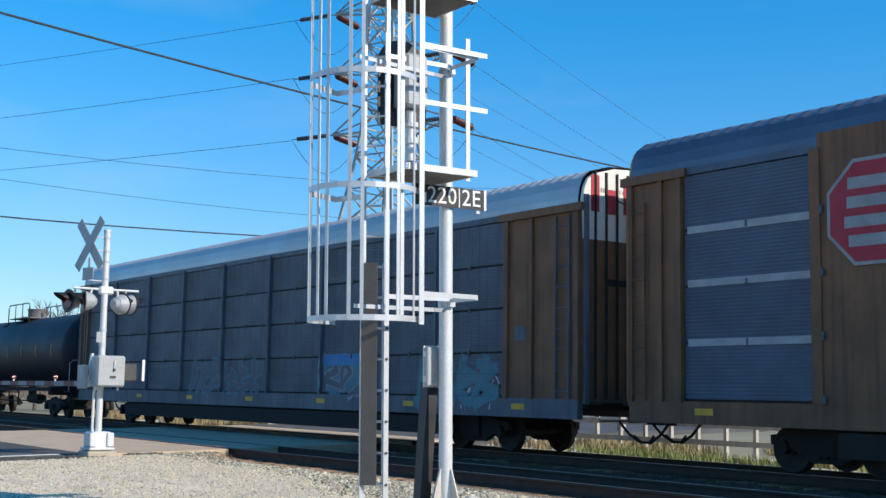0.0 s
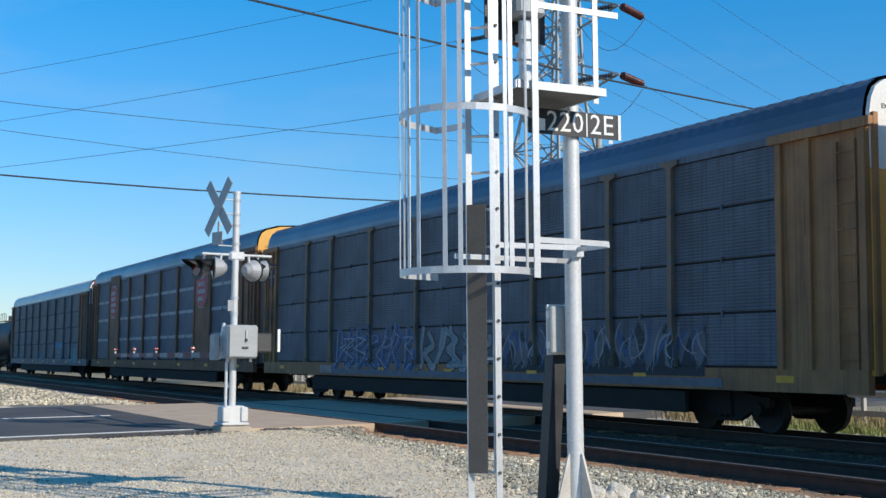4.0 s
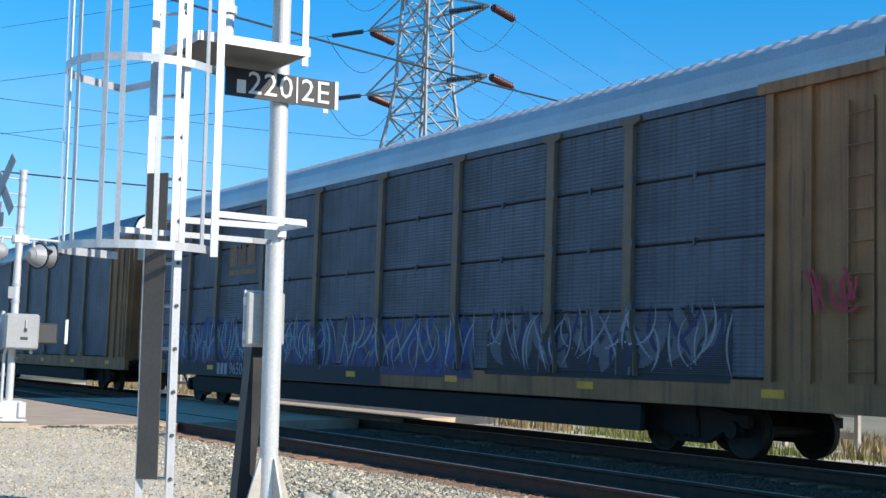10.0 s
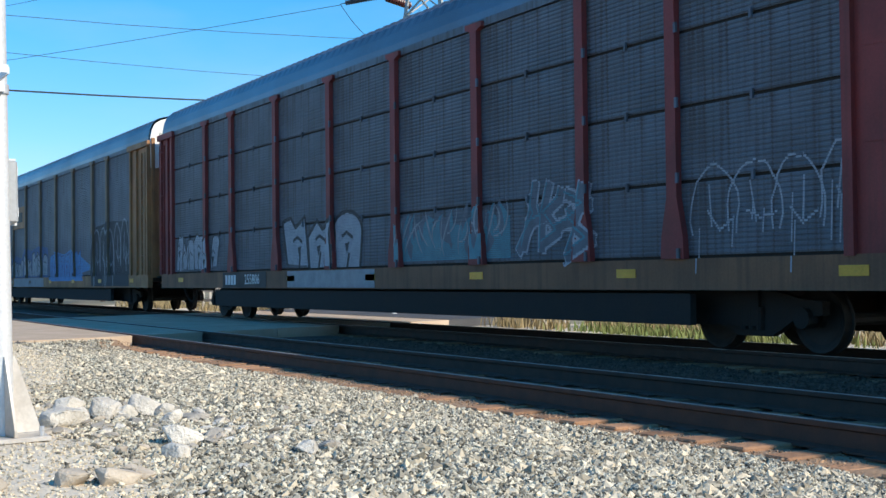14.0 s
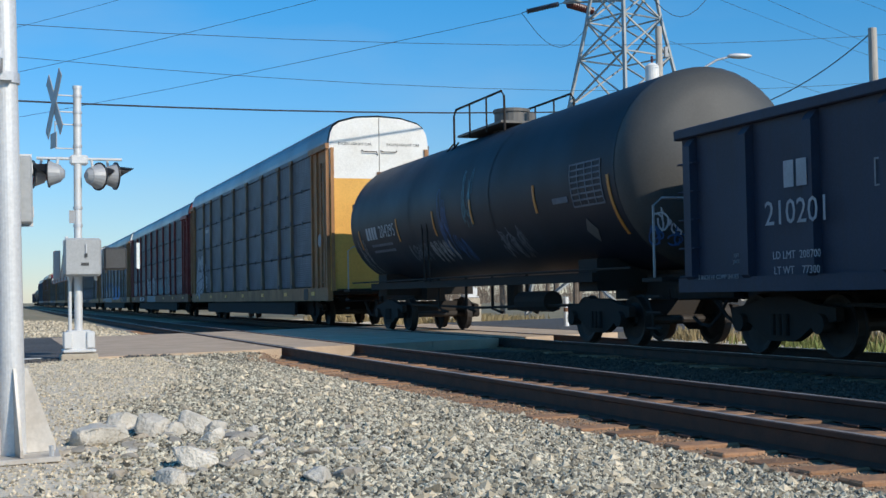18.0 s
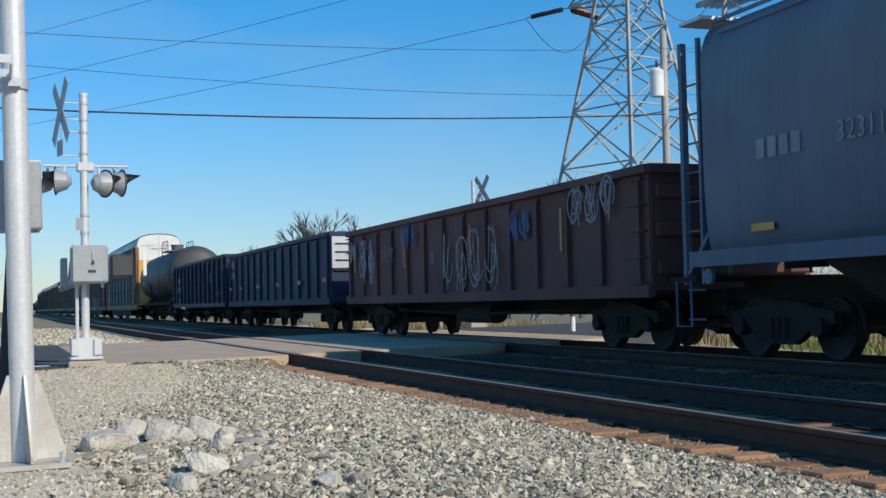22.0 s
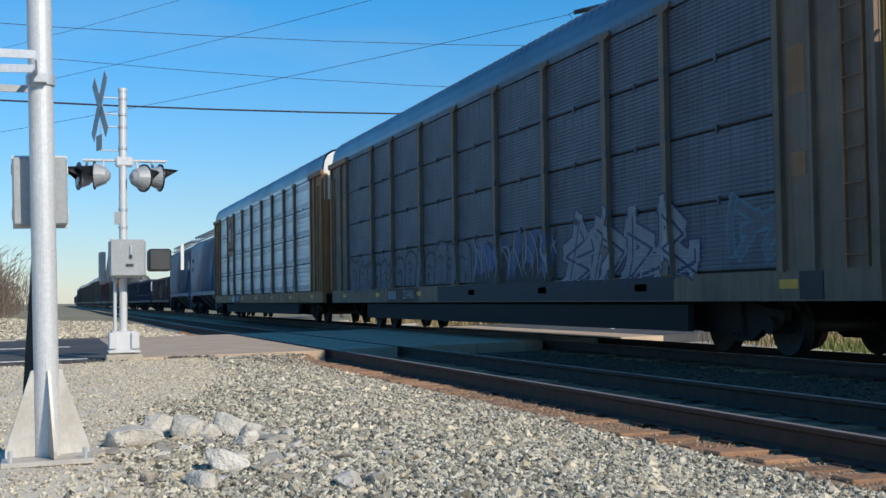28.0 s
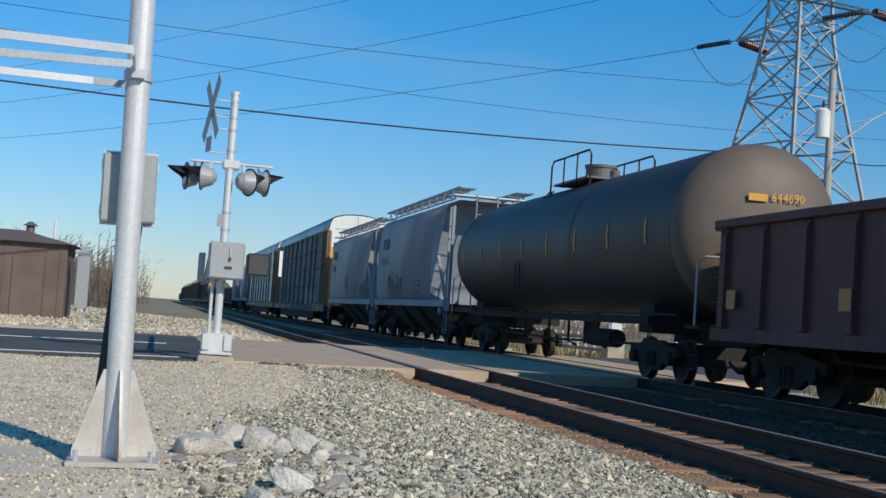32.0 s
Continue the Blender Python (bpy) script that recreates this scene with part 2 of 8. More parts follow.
M["rust_brown"] = mat("rust_brown_paint", (0.235, 0.105, 0.048), 0.7, 0, (0.15, 0.075, 0.042), 1.4, 30, 0.8, 0.12, streak=0.5)
M["red"] = mat("weathered_red_paint", (0.25, 0.035, 0.03), 0.65, 0, (0.15, 0.03, 0.028), 1.4, 30, 0.7, 0.1, streak=0.45)
M["white_end"] = mat("white_end_paint", (0.78, 0.77, 0.73), 0.55, 0, (0.62, 0.58, 0.5), 1.5, 30, 0.5, 0.05)
M["roof_steel"] = mat("weathered_roof", (0.125, 0.15, 0.20), 0.36, 0.45, (0.085, 0.10, 0.13), 0.5, 30, 0.7, 0.04)
M["roof_pale"] = mat("galvanised_roof", (0.52, 0.53, 0.54), 0.45, 0.4, (0.42, 0.43, 0.44), 0.8, 30, 0.7, 0.05)
M["under"] = mat("grimy_underframe", (0.02, 0.0165, 0.0145), 0.9, 0, (0.034, 0.026, 0.02), 2, 30, 0.8, 0.2)
M["wheel"] = mat("wheel_steel", (0.034, 0.027, 0.023), 0.7, 0.2, (0.022, 0.018, 0.015), 5, 40, 0.6, 0.1)
M["tank_black"] = mat("black_tank_paint", (0.011, 0.016, 0.029), 0.55, 0, (0.016, 0.018, 0.024), 0.7, 30, 0.8, 0.06, streak=0.08, spec=0.3)
M["tank_brown"] = mat("brown_black_tank_paint", (0.034, 0.026, 0.025), 0.55, 0, (0.05, 0.036, 0.031), 0.6, 30, 0.8, 0.08, streak=0.12)
M["gon_black"] = mat("dark_gondola_paint", (0.030, 0.041, 0.072), 0.6, 0, (0.04, 0.045, 0.064), 1.2, 30, 0.7, 0.12, streak=0.2, spec=0.3)
M["gon_blue"] = mat("navy_gondola_paint", (0.02, 0.034, 0.085), 0.6, 0, (0.03, 0.038, 0.07), 1.2, 30, 0.7, 0.12, streak=0.2, spec=0.3)
M["gon_red"] = mat("oxide_gondola_paint", (0.15, 0.05, 0.044), 0.7, 0, (0.10, 0.047, 0.043), 1.0, 30, 0.8, 0.15, streak=0.4)
M["hop_grey"] = mat("grey_hopper_paint", (0.30, 0.325, 0.37), 0.6, 0, (0.22, 0.235, 0.265), 0.6, 30, 0.7, 0.08, streak=0.3)
# near-black holding the shade under hoppers; also used for dark lettering
M["hop_under"] = mat("shaded_bays_and_lettering", (0.05, 0.05, 0.052), 0.8, 0, (0.03, 0.028, 0.027), 1.5, 30, 0.8, 0.1)
M["grate"] = mat("dull_walkway_grating", (0.33, 0.345, 0.36), 0.6, 0.2, (0.24, 0.25, 0.26), 4, 40, 0.7, 0.1)
# grey hoppers: blue of sky reflection and haze mixed into both colours
M["hop_haze_blue"] = mat("haze_blue_hopper_paint", (0.178, 0.232, 0.33), 0.55, 0, (0.135, 0.17, 0.235), 0.6, 30, 0.7, 0.08, streak=0.15)
M["hop_dim"] = mat("dim_haze_blue_hopper_paint", (0.14, 0.18, 0.255), 0.6, 0, (0.10, 0.125, 0.17), 0.6, 30, 0.7, 0.08, streak=0.2)
M["hop_white"] = mat("off_white_hopper_paint", (0.37, 0.385, 0.40), 0.6, 0, (0.29, 0.30, 0.31), 0.6, 30, 0.7, 0.08, streak=0.3)
M["chalk_mark"] = mat("greyed_white_paint", (0.38, 0.40, 0.44), 0.65, 0, (0.24, 0.26, 0.3), 5, 30, 0.6, 0.0)
M["rock"] = mat("broken_limestone", (0.50, 0.43, 0.34), 0.95, 0, (0.32, 0.27, 0.21), 4, 40, 0.8, 0.5, vary=0.2)
M["chalk"] = mat("chalky_limestone", (0.68, 0.63, 0.545), 0.95, 0, (0.44, 0.41, 0.35), 7, 40, 0.9, 0.9, vary=0.14)
M["grey_rock"] = mat("grey_rock", (0.36, 0.33, 0.28), 0.95, 0, (0.24, 0.22, 0.19), 5, 40, 0.8, 0.6, vary=0.2)
M["blue_mark"] = mat("blue_paint", (0.025, 0.075, 0.25), 0.6, 0, None, 4, 30, 0.4, 0.0)
M["cyan_mark"] = mat("sky_blue_paint", (0.05, 0.26, 0.56), 0.6, 0, (0.035, 0.17, 0.42), 4, 30, 0.5, 0.0)
M["teal_mark"] = mat("teal_paint", (0.09, 0.25, 0.30), 0.6, 0, (0.05, 0.15, 0.2), 4, 30, 0.5, 0.0)
M["white_mark"] = mat("white_paint", (0.72, 0.72, 0.72), 0.6, 0, (0.5, 0.5, 0.52), 4, 30, 0.5, 0.0)
M["dim_mark"] = mat("faded_white_paint", (0.34, 0.34, 0.35), 0.7, 0, (0.2, 0.2, 0.21), 4, 30, 0.5, 0.0)
M["band_mark"] = mat("dull_white_band", (0.40, 0.41, 0.43), 0.7, 0, (0.26, 0.27, 0.29), 3, 30, 0.6, 0.0)
M["stripe_red"] = mat("faded_red_stripe", (0.23, 0.06, 0.06), 0.6, 0, (0.16, 0.06, 0.06), 5, 30, 0.7, 0.05)
M["arm_white"] = mat("dirty_white_stripe", (0.36, 0.35, 0.34), 0.6, 0, (0.24, 0.23, 0.22), 5, 30, 0.7, 0.05)
M["relay"] = mat("relay_box_grey", (0.40, 0.41, 0.41), 0.5, 0.1, (0.32, 0.33, 0.33), 4, 40, 0.5, 0.05)
M["faint_mark"] = mat("faint_scrawl", (0.155, 0.168, 0.20), 0.7, 0, (0.09, 0.098, 0.115), 4, 30, 0.6, 0.0)
M["scrawl_blue"] = mat("dull_blue_paint", (0.055, 0.12, 0.29), 0.65, 0, (0.04, 0.085, 0.2), 4, 30, 0.6, 0.0)
M["black_spray"] = mat("black_spray_paint", (0.03, 0.033, 0.04), 0.7, 0, (0.045, 0.048, 0.055), 3, 30, 0.6, 0.0)
# black head paint lightened to grey, sunlight put into the colour
M["tank_sunlit"] = mat("sunlit_black_tank_head", (0.062, 0.064, 0.062), 0.6, 0, (0.045, 0.045, 0.043), 0.8, 30, 0.7, 0.06)
M["reflect_orange"] = mat("dull_orange_reflector", (0.50, 0.20, 0.03), 0.5, 0, (0.34, 0.13, 0.02), 6, 40, 0.6, 0.0)
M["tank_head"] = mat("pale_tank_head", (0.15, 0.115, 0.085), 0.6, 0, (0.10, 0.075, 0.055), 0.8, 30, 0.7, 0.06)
M["dark_mark"] = mat("black_lettering", (0.02, 0.02, 0.022), 0.6)
M["yellow_mark"] = mat("yellow_reflector", (0.75, 0.38, 0.02), 0.4)
M["red_mark"] = mat("red_sign_paint", (0.42, 0.02, 0.04), 0.55)
M["navy_mark"] = mat("navy_paint", (0.02, 0.03, 0.12), 0.55)


# ---- builders ----
def bmnew():
    return bmesh.new()


def box(bm, c, s, rz=0.0):
    """An upright box of size s about c."""
    m = Matrix.Translation(c) @ Matrix.Rotation(rz, 4, "Z") @ Matrix.Diagonal((*s, 1))
    bmesh.ops.create_cube(bm, size=1, matrix=m)
    return bm


def bar(bm, a, b, r, seg=8, r2=None):
    """A round bar from a to b."""
    a, b = Vector(a), Vector(b)
    d = b - a
    m = Matrix.Translation((a + b) / 2) @ d.to_track_quat("Z", "Y").to_matrix().to_4x4()
    bmesh.ops.create_cone(bm, cap_ends=True, segments=seg, radius1=r, radius2=r if r2 is None else r2, depth=d.length, matrix=m)
    return bm


def strip(bm, a, b, w, t, up=(0, 0, 1)):
    """A flat bar from a to b, w wide and t thick."""
    a, b = Vector(a), Vector(b)
    d = (b - a)
    z = d.normalized()
    u = Vector(up)
    x = u.cross(z)
    x = x.normalized() if x.length > 1e-4 else Vector((1, 0, 0))
    y = z.cross(x)
    m = Matrix(((x.x, y.x, z.x, 0), (x.y, y.y, z.y, 0), (x.z, y.z, z.z, 0), (0, 0, 0, 1)))
    bmesh.ops.create_cube(bm, size=1, matrix=Matrix.Translation((a + b) / 2) @ m @ Matrix.Diagonal((t, w, d.length, 1)))
    return bm


def pipe(bm, pts, r, seg=6):
    """A bent round bar through the points, in one piece."""
    pts = [Vector(p) for p in pts]
    rings = []
    for k, p in enumerate(pts):
        d = (pts[min(k + 1, len(pts) - 1)] - pts[max(k - 1, 0)]).normalized()
        u = d.cross(Vector((0.13, 0.21, 1)) if abs(d.z) < 0.9 else Vector((1, 0.2, 0))).normalized()
        w = d.cross(u)
        rings.append([bm.verts.new(p + (u * math.cos(2 * math.pi * i / seg) + w * math.sin(2 * math.pi * i / seg)) * r) for i in range(seg)])
    for a, b in zip(rings, rings[1:]):
        for i in range(seg):
            bm.faces.new((a[i], a[(i + 1) % seg], b[(i + 1) % seg], b[i]))
    bm.faces.new(rings[0][::-1])
    bm.faces.new(rings[-1])
    return bm


def flat_band(bm, pts, h, t):
    """An upright flat band of height h and thickness t, bent through level points, in one piece."""
    rings = []
    for k, p in enumerate(pts):
        d = (pts[min(k + 1, len(pts) - 1)] - pts[max(k - 1, 0)]).normalized()
        n = Vector((-d.y, d.x, 0)) * (t / 2)
        u = Vector((0, 0, h / 2))
        rings.append([bm.verts.new(q) for q in (p + n - u, p - n - u, p - n + u, p + n + u)])
    for a, b in zip(rings, rings[1:]):
        for i in range(4):
            bm.faces.new((a[i], a[(i + 1) % 4], b[(i + 1) % 4], b[i]))
    bm.faces.new(rings[0][::-1])
    bm.faces.new(rings[-1])
    return bm


def prism(bm, outline, y0, y1):
    """The outline (x, z) pulled along y from y0 to y1."""
    a = [bm.verts.new((x, y0, z)) for x, z in outline]
    b = [bm.verts.new((x, y1, z)) for x, z in outline]
    n = len(a)
    for i in range(n):
        bm.faces.new((a[i], a[(i + 1) % n], b[(i + 1) % n], b[i]))
    bm.faces.new(a[::-1])
    bm.faces.new(b)
    return bm


def mesh_of(bm, name, material, smooth=False, bevel=0.0):
    if bevel:
        bmesh.ops.bevel(bm, geom=bm.edges[:], offset=bevel, segments=1, affect="EDGES")
    bmesh.ops.recalc_face_normals(bm, faces=bm.faces[:])
    me = bpy.data.meshes.new(name)
    bm.to_mesh(me)
    bm.free()
    me.materials.append(material)
    if smooth:
        for p in me.polygons:
            p.use_smooth = True
    return me


def part(name, bm, material, parent=None, label="", smooth=False, bevel=0.0, at=None):
    """One bmesh as one mesh object under a thing."""
    ob = new(name, mesh_of(bm, name, material, smooth, bevel) if isinstance(bm, bmesh.types.BMesh) else bm)
    ob.parent = parent
    if at is not None:
        ob.matrix_basis = at
    if label:
        tagged(ob, label)
    return ob


def raw(name, verts, faces, material, parent=None, smooth=False):
    me = bpy.data.meshes.new(name)
    me.from_pydata(verts, [], faces)
    me.materials.append(material)
    if smooth:
        for p in me.polygons:
            p.use_smooth = True
    ob = new(name, me)
    ob.parent = parent
    return ob


def thing(name, label, category, m=None, group="", kind=""):
    ob = new(name)
    ob.empty_display_size = 0.1
    if m is not None:
        ob.matrix_basis = m
    return tagged(ob, label, category, group, kind)


def lettering(name, text, size, material, parent, at, extrude=0.002):
    """Letters in the built-in font as one mesh."""
    cu = bpy.data.curves.new(name, "FONT")
    cu.body, cu.size, cu.extrude, cu.align_x, cu.align_y = text, size, extrude, "CENTER", "CENTER"
    cu.resolution_u = 2
    tmp = bpy.data.objects.new(name, cu)
    me = bpy.data.meshes.new_from_object(tmp)
    bpy.data.objects.remove(tmp)
    me.materials.append(material)
    ob = new(name, me)
    ob.parent = parent
    ob.matrix_basis = at
    return ob


SIDE = Matrix(((0, 0, -1, 0), (-1, 0, 0, 0), (0, 1, 0, 0), (0, 0, 0, 1)))  # lettering seen from -x


def side_at(x, y, z):
    return Matrix.Translation((x, y, z)) @ SIDE


END = Matrix(((1, 0, 0, 0), (0, 0, -1, 0), (0, 1, 0, 0), (0, 0, 0, 1)))  # lettering seen from -y


# ---- ground ----
NEAR_RAILS, FAR_RAILS = (12.90, 14.41), (17.90, 19.41)
TRAIN_X = 18.655


def road_near(x):
    return 21.2 + 0.36 * (x - 12.4)


def road_far(x):
    return 33.5 + 0.45 * (x - 12.4)


def ballast_edge(y):
    """Where the dark ballast meets the pale lot."""
    return np.interp(y, (2, 6, 8.5, 10.3, 11.7, 14.8, 18, 22, 34, 60), (8.3, 8.65, 8.8, 9.15, 9.75, 10.45, 10.7, 10.6, 6.5, 5.0))


def ground_z(x, y):
    """Height of the earth: level lot, ballast trough with two tracks, level beyond."""
    def step(a, b, v):
        t = min(max((v - a) / (b - a), 0), 1)
        return t * t * (3 - 2 * t)
    z = -0.015 - 0.195 * step(10.2, 12.1, x)
    z += 0.02 * step(15.2, 16.0, x) * (1 - step(16.5, 17.2, x))
    z += 0.06 * step(20.5, 23.5, x)
    z += 0.008 * step(12.2, 12.4, x) * (1 - step(14.8, 15.1, x))
    z += 0.018 * noise.noise(Vector((x * 0.7, y * 0.7, 0))) + 0.01 * noise.noise(Vector((x * 2.3, y * 2.3, 3)))
    if x < 9.5 and y > 34:
        z += 0.25 * step(34, 60, y) * step(10, 4, x) if x > 4 else 0.25 * step(34, 60, y)
    if x < 12.6 and y < road_near(x) + 0.4:
        z += step(-0.9, -0.02, y - road_near(x)) * (-0.045 + 0.02 * noise.noise(Vector((x * 3, y * 3, 9))) - z)
    on_road = min(step(-0.1, 0.35, y - road_near(x)), step(-0.1, 0.35, road_far(x) - y))
    return z * (1 - on_road) + (-0.26) * on_road


gx = sorted(set([-2500, -900, -400, -200, -100, -60, -40, -25, -15] + [v * 0.5 for v in range(-20, 14)] + [7 + v * 0.2 for v in range(0, 10)] + [9 + v * 0.2 for v in range(0, 75)] + [v for v in range(24, 40, 2)] + [40, 50, 65, 90, 140, 250, 500, 1000, 2500]))
gy = sorted(set([-2500, -900, -300, -120, -60, -40, -25, -15, -10, -8] + [v * 0.25 for v in range(-24, 96)] + [24 + v * 0.5 for v in range(0, 42)] + [45 + v * 2 for v in range(0, 15)] + [80, 95, 120, 160, 220, 320, 500, 900, 2500]))
gv = [(x, y, ground_z(x, y) if -60 < x < 90 and -60 < y < 160 else -0.12) for y in gy for x in gx]
nx = len(gx)
gf = [(j * nx + i, j * nx + i + 1, (j + 1) * nx + i + 1, (j + 1) * nx + i) for j in range(len(gy) - 1) for i in range(nx - 1)]
ground = raw("ground", gv, gf, M["gravel_ground"], smooth=True)
ground.data.materials.append(M["ballast_ground"])
for k in ("field", "rust_dirt", "brown_bed"):
    ground.data.materials.append(M[k])
for k, p in enumerate(ground.data.polygons):
    c = p.center
    edge = ballast_edge(c.y) + 0.5 * noise.noise(Vector((c.x * 0.6, c.y * 0.6, 5)))
    if c.x > 24 or c.y > 60 or c.x < -30:
        p.material_index = 2
    elif 12.05 < c.x < 12.85 and c.y < 22:
        p.material_index = 3
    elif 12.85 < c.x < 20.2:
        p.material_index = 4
    elif edge < c.x < 20.5:
        p.material_index = 1
tagged(ground, "pale gravel lot and grey ballast beside the tracks", "ground", kind="structure")


def slab(name, x0, x1, material, top, n=24, parent=None):
    """A stretch of road between x0 and x1."""
    v, f = [], []
    for i in range(n + 1):
        x = x0 + (x1 - x0) * i / n
        a, b = road_near(x), road_far(x)
        if a > b - 1:
            b = a + 1
        v += [(x, a, top - 0.3), (x, a, top), (x, b, top), (x, b, top - 0.3)]
    for i in range(n):
        for k in range(3):
            f.append((4 * i + k, 4 * i + k + 1, 4 * i + k + 5, 4 * i + k + 4))
    f += [(0, 1, 2, 3), (4 * n, 4 * n + 3, 4 * n + 2, 4 * n + 1)]
    return raw(name, v, f, material, parent)


road = tagged(slab("road", -60, 9.2, M["asphalt"], 0.0), "worn dark asphalt road leading to the crossing", "road", kind="structure")
tagged(slab("road", 21.2, 60, M["asphalt"], 0.0), "worn dark asphalt road beyond the tracks", "road", kind="structure")
crossing = thing("crossing", "weathered tan concrete grade crossing over both tracks", "crossing", kind="structure")
for k, (a, b) in enumerate(((9.2, 10.9), (10.9, 12.78), (13.03, 14.30), (14.53, 16.1), (16.1, 17.77), (18.03, 19.28), (19.54, 21.2))):
    part("panel", slab("panel", a + 0.006, b - 0.006, M["panel_conc"], -0.008 - 0.004 * (k % 2), 8).data, M["panel_conc"], crossing)
for o in [o for o in scene.objects if o.name.startswith("panel") and o.parent is None]:
    bpy.data.objects.remove(o)
# stop line and centre line on the asphalt
for a, b, w in (((-22, 8.9), (8.6, 20.1), 0.12), ((-20, 15.2), (8.4, 26.0), 0.12)):
    bm = bmnew()
    strip(bm, (*a, 0.004), (*b, 0.004), 0.008, w, (0, 0, 1))
    tagged(part("road_marking", bm, M["road_paint"]), "worn white line painted on the asphalt", "road marking", kind="structure")


def track(name, rails, y0, y1, label, tie_y0, tie_y1):
    tr = thing(name, label, "railway track", kind="structure")
    for x in rails:
        prof = [(-0.072, -0.185), (0.072, -0.185), (0.07, -0.172), (0.012, -0.155), (0.009, -0.05), (0.034, -0.036), (0.036, -0.006), (0.028, 0.0), (-0.028, 0.0), (-0.036, -0.006), (-0.034, -0.036), (-0.009, -0.05), (-0.012, -0.155), (-0.07, -0.172)]
        bm = prism(bmnew(), [(x + a, b) for a, b in prof], y0, y1)
        part("rail", bm, M["rail"], tr, "rusty steel rail")
        bm = box(bmnew(), (x, (y0 + y1) / 2, 0.001), (0.046, y1 - y0, 0.003))
        part("rail_head", bm, M["rail_top"], tr, "worn bright running band")
    c = sum(rails) / 2
    tie = mesh_of(box(bmnew(), (0, 0, 0), (2.62, 0.225, 0.17)), "tie", M["tie"], bevel=0.012)
    plate = mesh_of(box(bmnew(), (0, 0, 0), (0.36, 0.19, 0.014)), "tie_plate", M["rail"])
    y = tie_y0
    while y < tie_y1:
        if not (road_near(c) - 0.3 < y < road_far(c) + 0.3):
            t = part("tie", tie, None, tr, at=pose(c + random.uniform(-0.07, 0.07), y, -0.272 + random.uniform(-0.012, 0.012), 0, random.uniform(-0.5, 0.5), random.uniform(-1.2, 1.2)))
            for x in rails:
                part("tie_plate", plate, None, tr, at=pose(x, y, -0.181))
        y += 0.47
    return tr


track_near = track("track_1", NEAR_RAILS, -60, 420, "rusty siding track on weathered ties", -4, 46)
track_far = track("track_2", FAR_RAILS, -60, 420, "main track under the passing train", 2, 46)


# ---- loose stone ----
def stones(name, area, count, size, material, label, seed, squash=0.7, lift=0.3):
    """Many small broken stones strewn over an area as one object."""
    rng = np.random.default_rng(seed)
    base = np.array([(1, 0, 0), (-1, 0, 0), (0, 1, 0), (0, -1, 0), (0, 0, 1), (0, 0, -1)], float)
    tri = np.array([(0, 2, 4), (2, 1, 4), (1, 3, 4), (3, 0, 4), (2, 0, 5), (1, 2, 5), (3, 1, 5), (0, 3, 5)])
    V, F = [], []
    k = 0
    while k < count:
        x, y = area(rng)
        s = size * rng.uniform(0.55, 1.5)
        v = base * rng.uniform(0.6, 1.15, (6, 3)) + rng.uniform(-0.25, 0.25, (6, 3))
        a, b = rng.uniform(0, 6.28, 2)
        ca, sa, cb, sb = math.cos(a), math.sin(a), math.cos(b), math.sin(b)
        r = np.array([[ca, -sa, 0], [sa, ca, 0], [0, 0, 1]]) @ np.array([[1, 0, 0], [0, cb, -sb], [0, sb, cb]])
        v = (v * s * (1, 0.8, squash)) @ r.T + (x, y, ground_z(x, y) + s * lift)
        V.append(v)
        F.append(tri + 6 * k)
        k += 1
    ob = raw(name, np.concatenate(V).tolist(), np.concatenate(F).tolist(), material)
    return tagged(ob, label, "gravel", kind="stuff")


def vary_islands(m, dark, light):
    """Each loose piece gets its own tone."""
    n, l = m.node_tree.nodes, m.node_tree.links
    geo = n.new("ShaderNodeNewGeometry")
    ramp = n.new("ShaderNodeValToRGB")
    ramp.color_ramp.elements[0].color, ramp.color_ramp.elements[1].color = (*dark, 1), (*light, 1)
    l.new(geo.outputs["Random Per Island"], ramp.inputs[0])
    mix = n.new("ShaderNodeMix")
    mix.data_type, mix.blend_type = "RGBA", "MULTIPLY"
    mix.inputs["Factor"].default_value = 1.0
    b = n["Principled BSDF"]
    src = b.inputs["Base Color"].links[0].from_socket
    l.new(src, mix.inputs["A"])
    l.new(ramp.outputs[0], mix.inputs["B"])
    l.new(mix.outputs["Result"], b.inputs["Base Color"])


vary_islands(M["stone"], (0.14, 0.14, 0.13), (1.85, 1.82, 1.72))
vary_islands(M["stone_shaded"], (0.4, 0.4, 0.4), (1.5, 1.45, 1.4))
vary_islands(M["stone_rust"], (0.5, 0.5, 0.5), (1.5, 1.4, 1.3))
vary_islands(M["stone_light"], (0.45, 0.45, 0.43), (1.38, 1.34, 1.26))


def shoulder(rng):
    while True:
        y = 2.0 + 19.0 * rng.random() ** 1.7
        x = rng.uniform(8.0, 12.3)
        if x > ballast_edge(y) + 0.25 * rng.normal() and y < road_near(x) - 0.08:
            return x, y


def beyond(rng):
    while True:
        x, y = rng.uniform(-8, 12.2), 33 + 30 * rng.random() ** 1.5
        if y > road_far(x) + 0.2:
            return x, y


def between(rng):
    return rng.uniform(14.65, 17.6), rng.uniform(5, 20.8)


def tie_ends(rng):
    return 12.56 + rng.normal(0, 0.14), rng.uniform(4, 20.9)


def lot(rng):
    while True:
        x, y = 10.3 - 9.3 * rng.random() ** 1.3, 2.6 + 17 * rng.random() ** 1.3
        if y < road_near(x) - 0.15 and x < ballast_edge(y) + 0.5 * abs(rng.normal()):
            return x, y


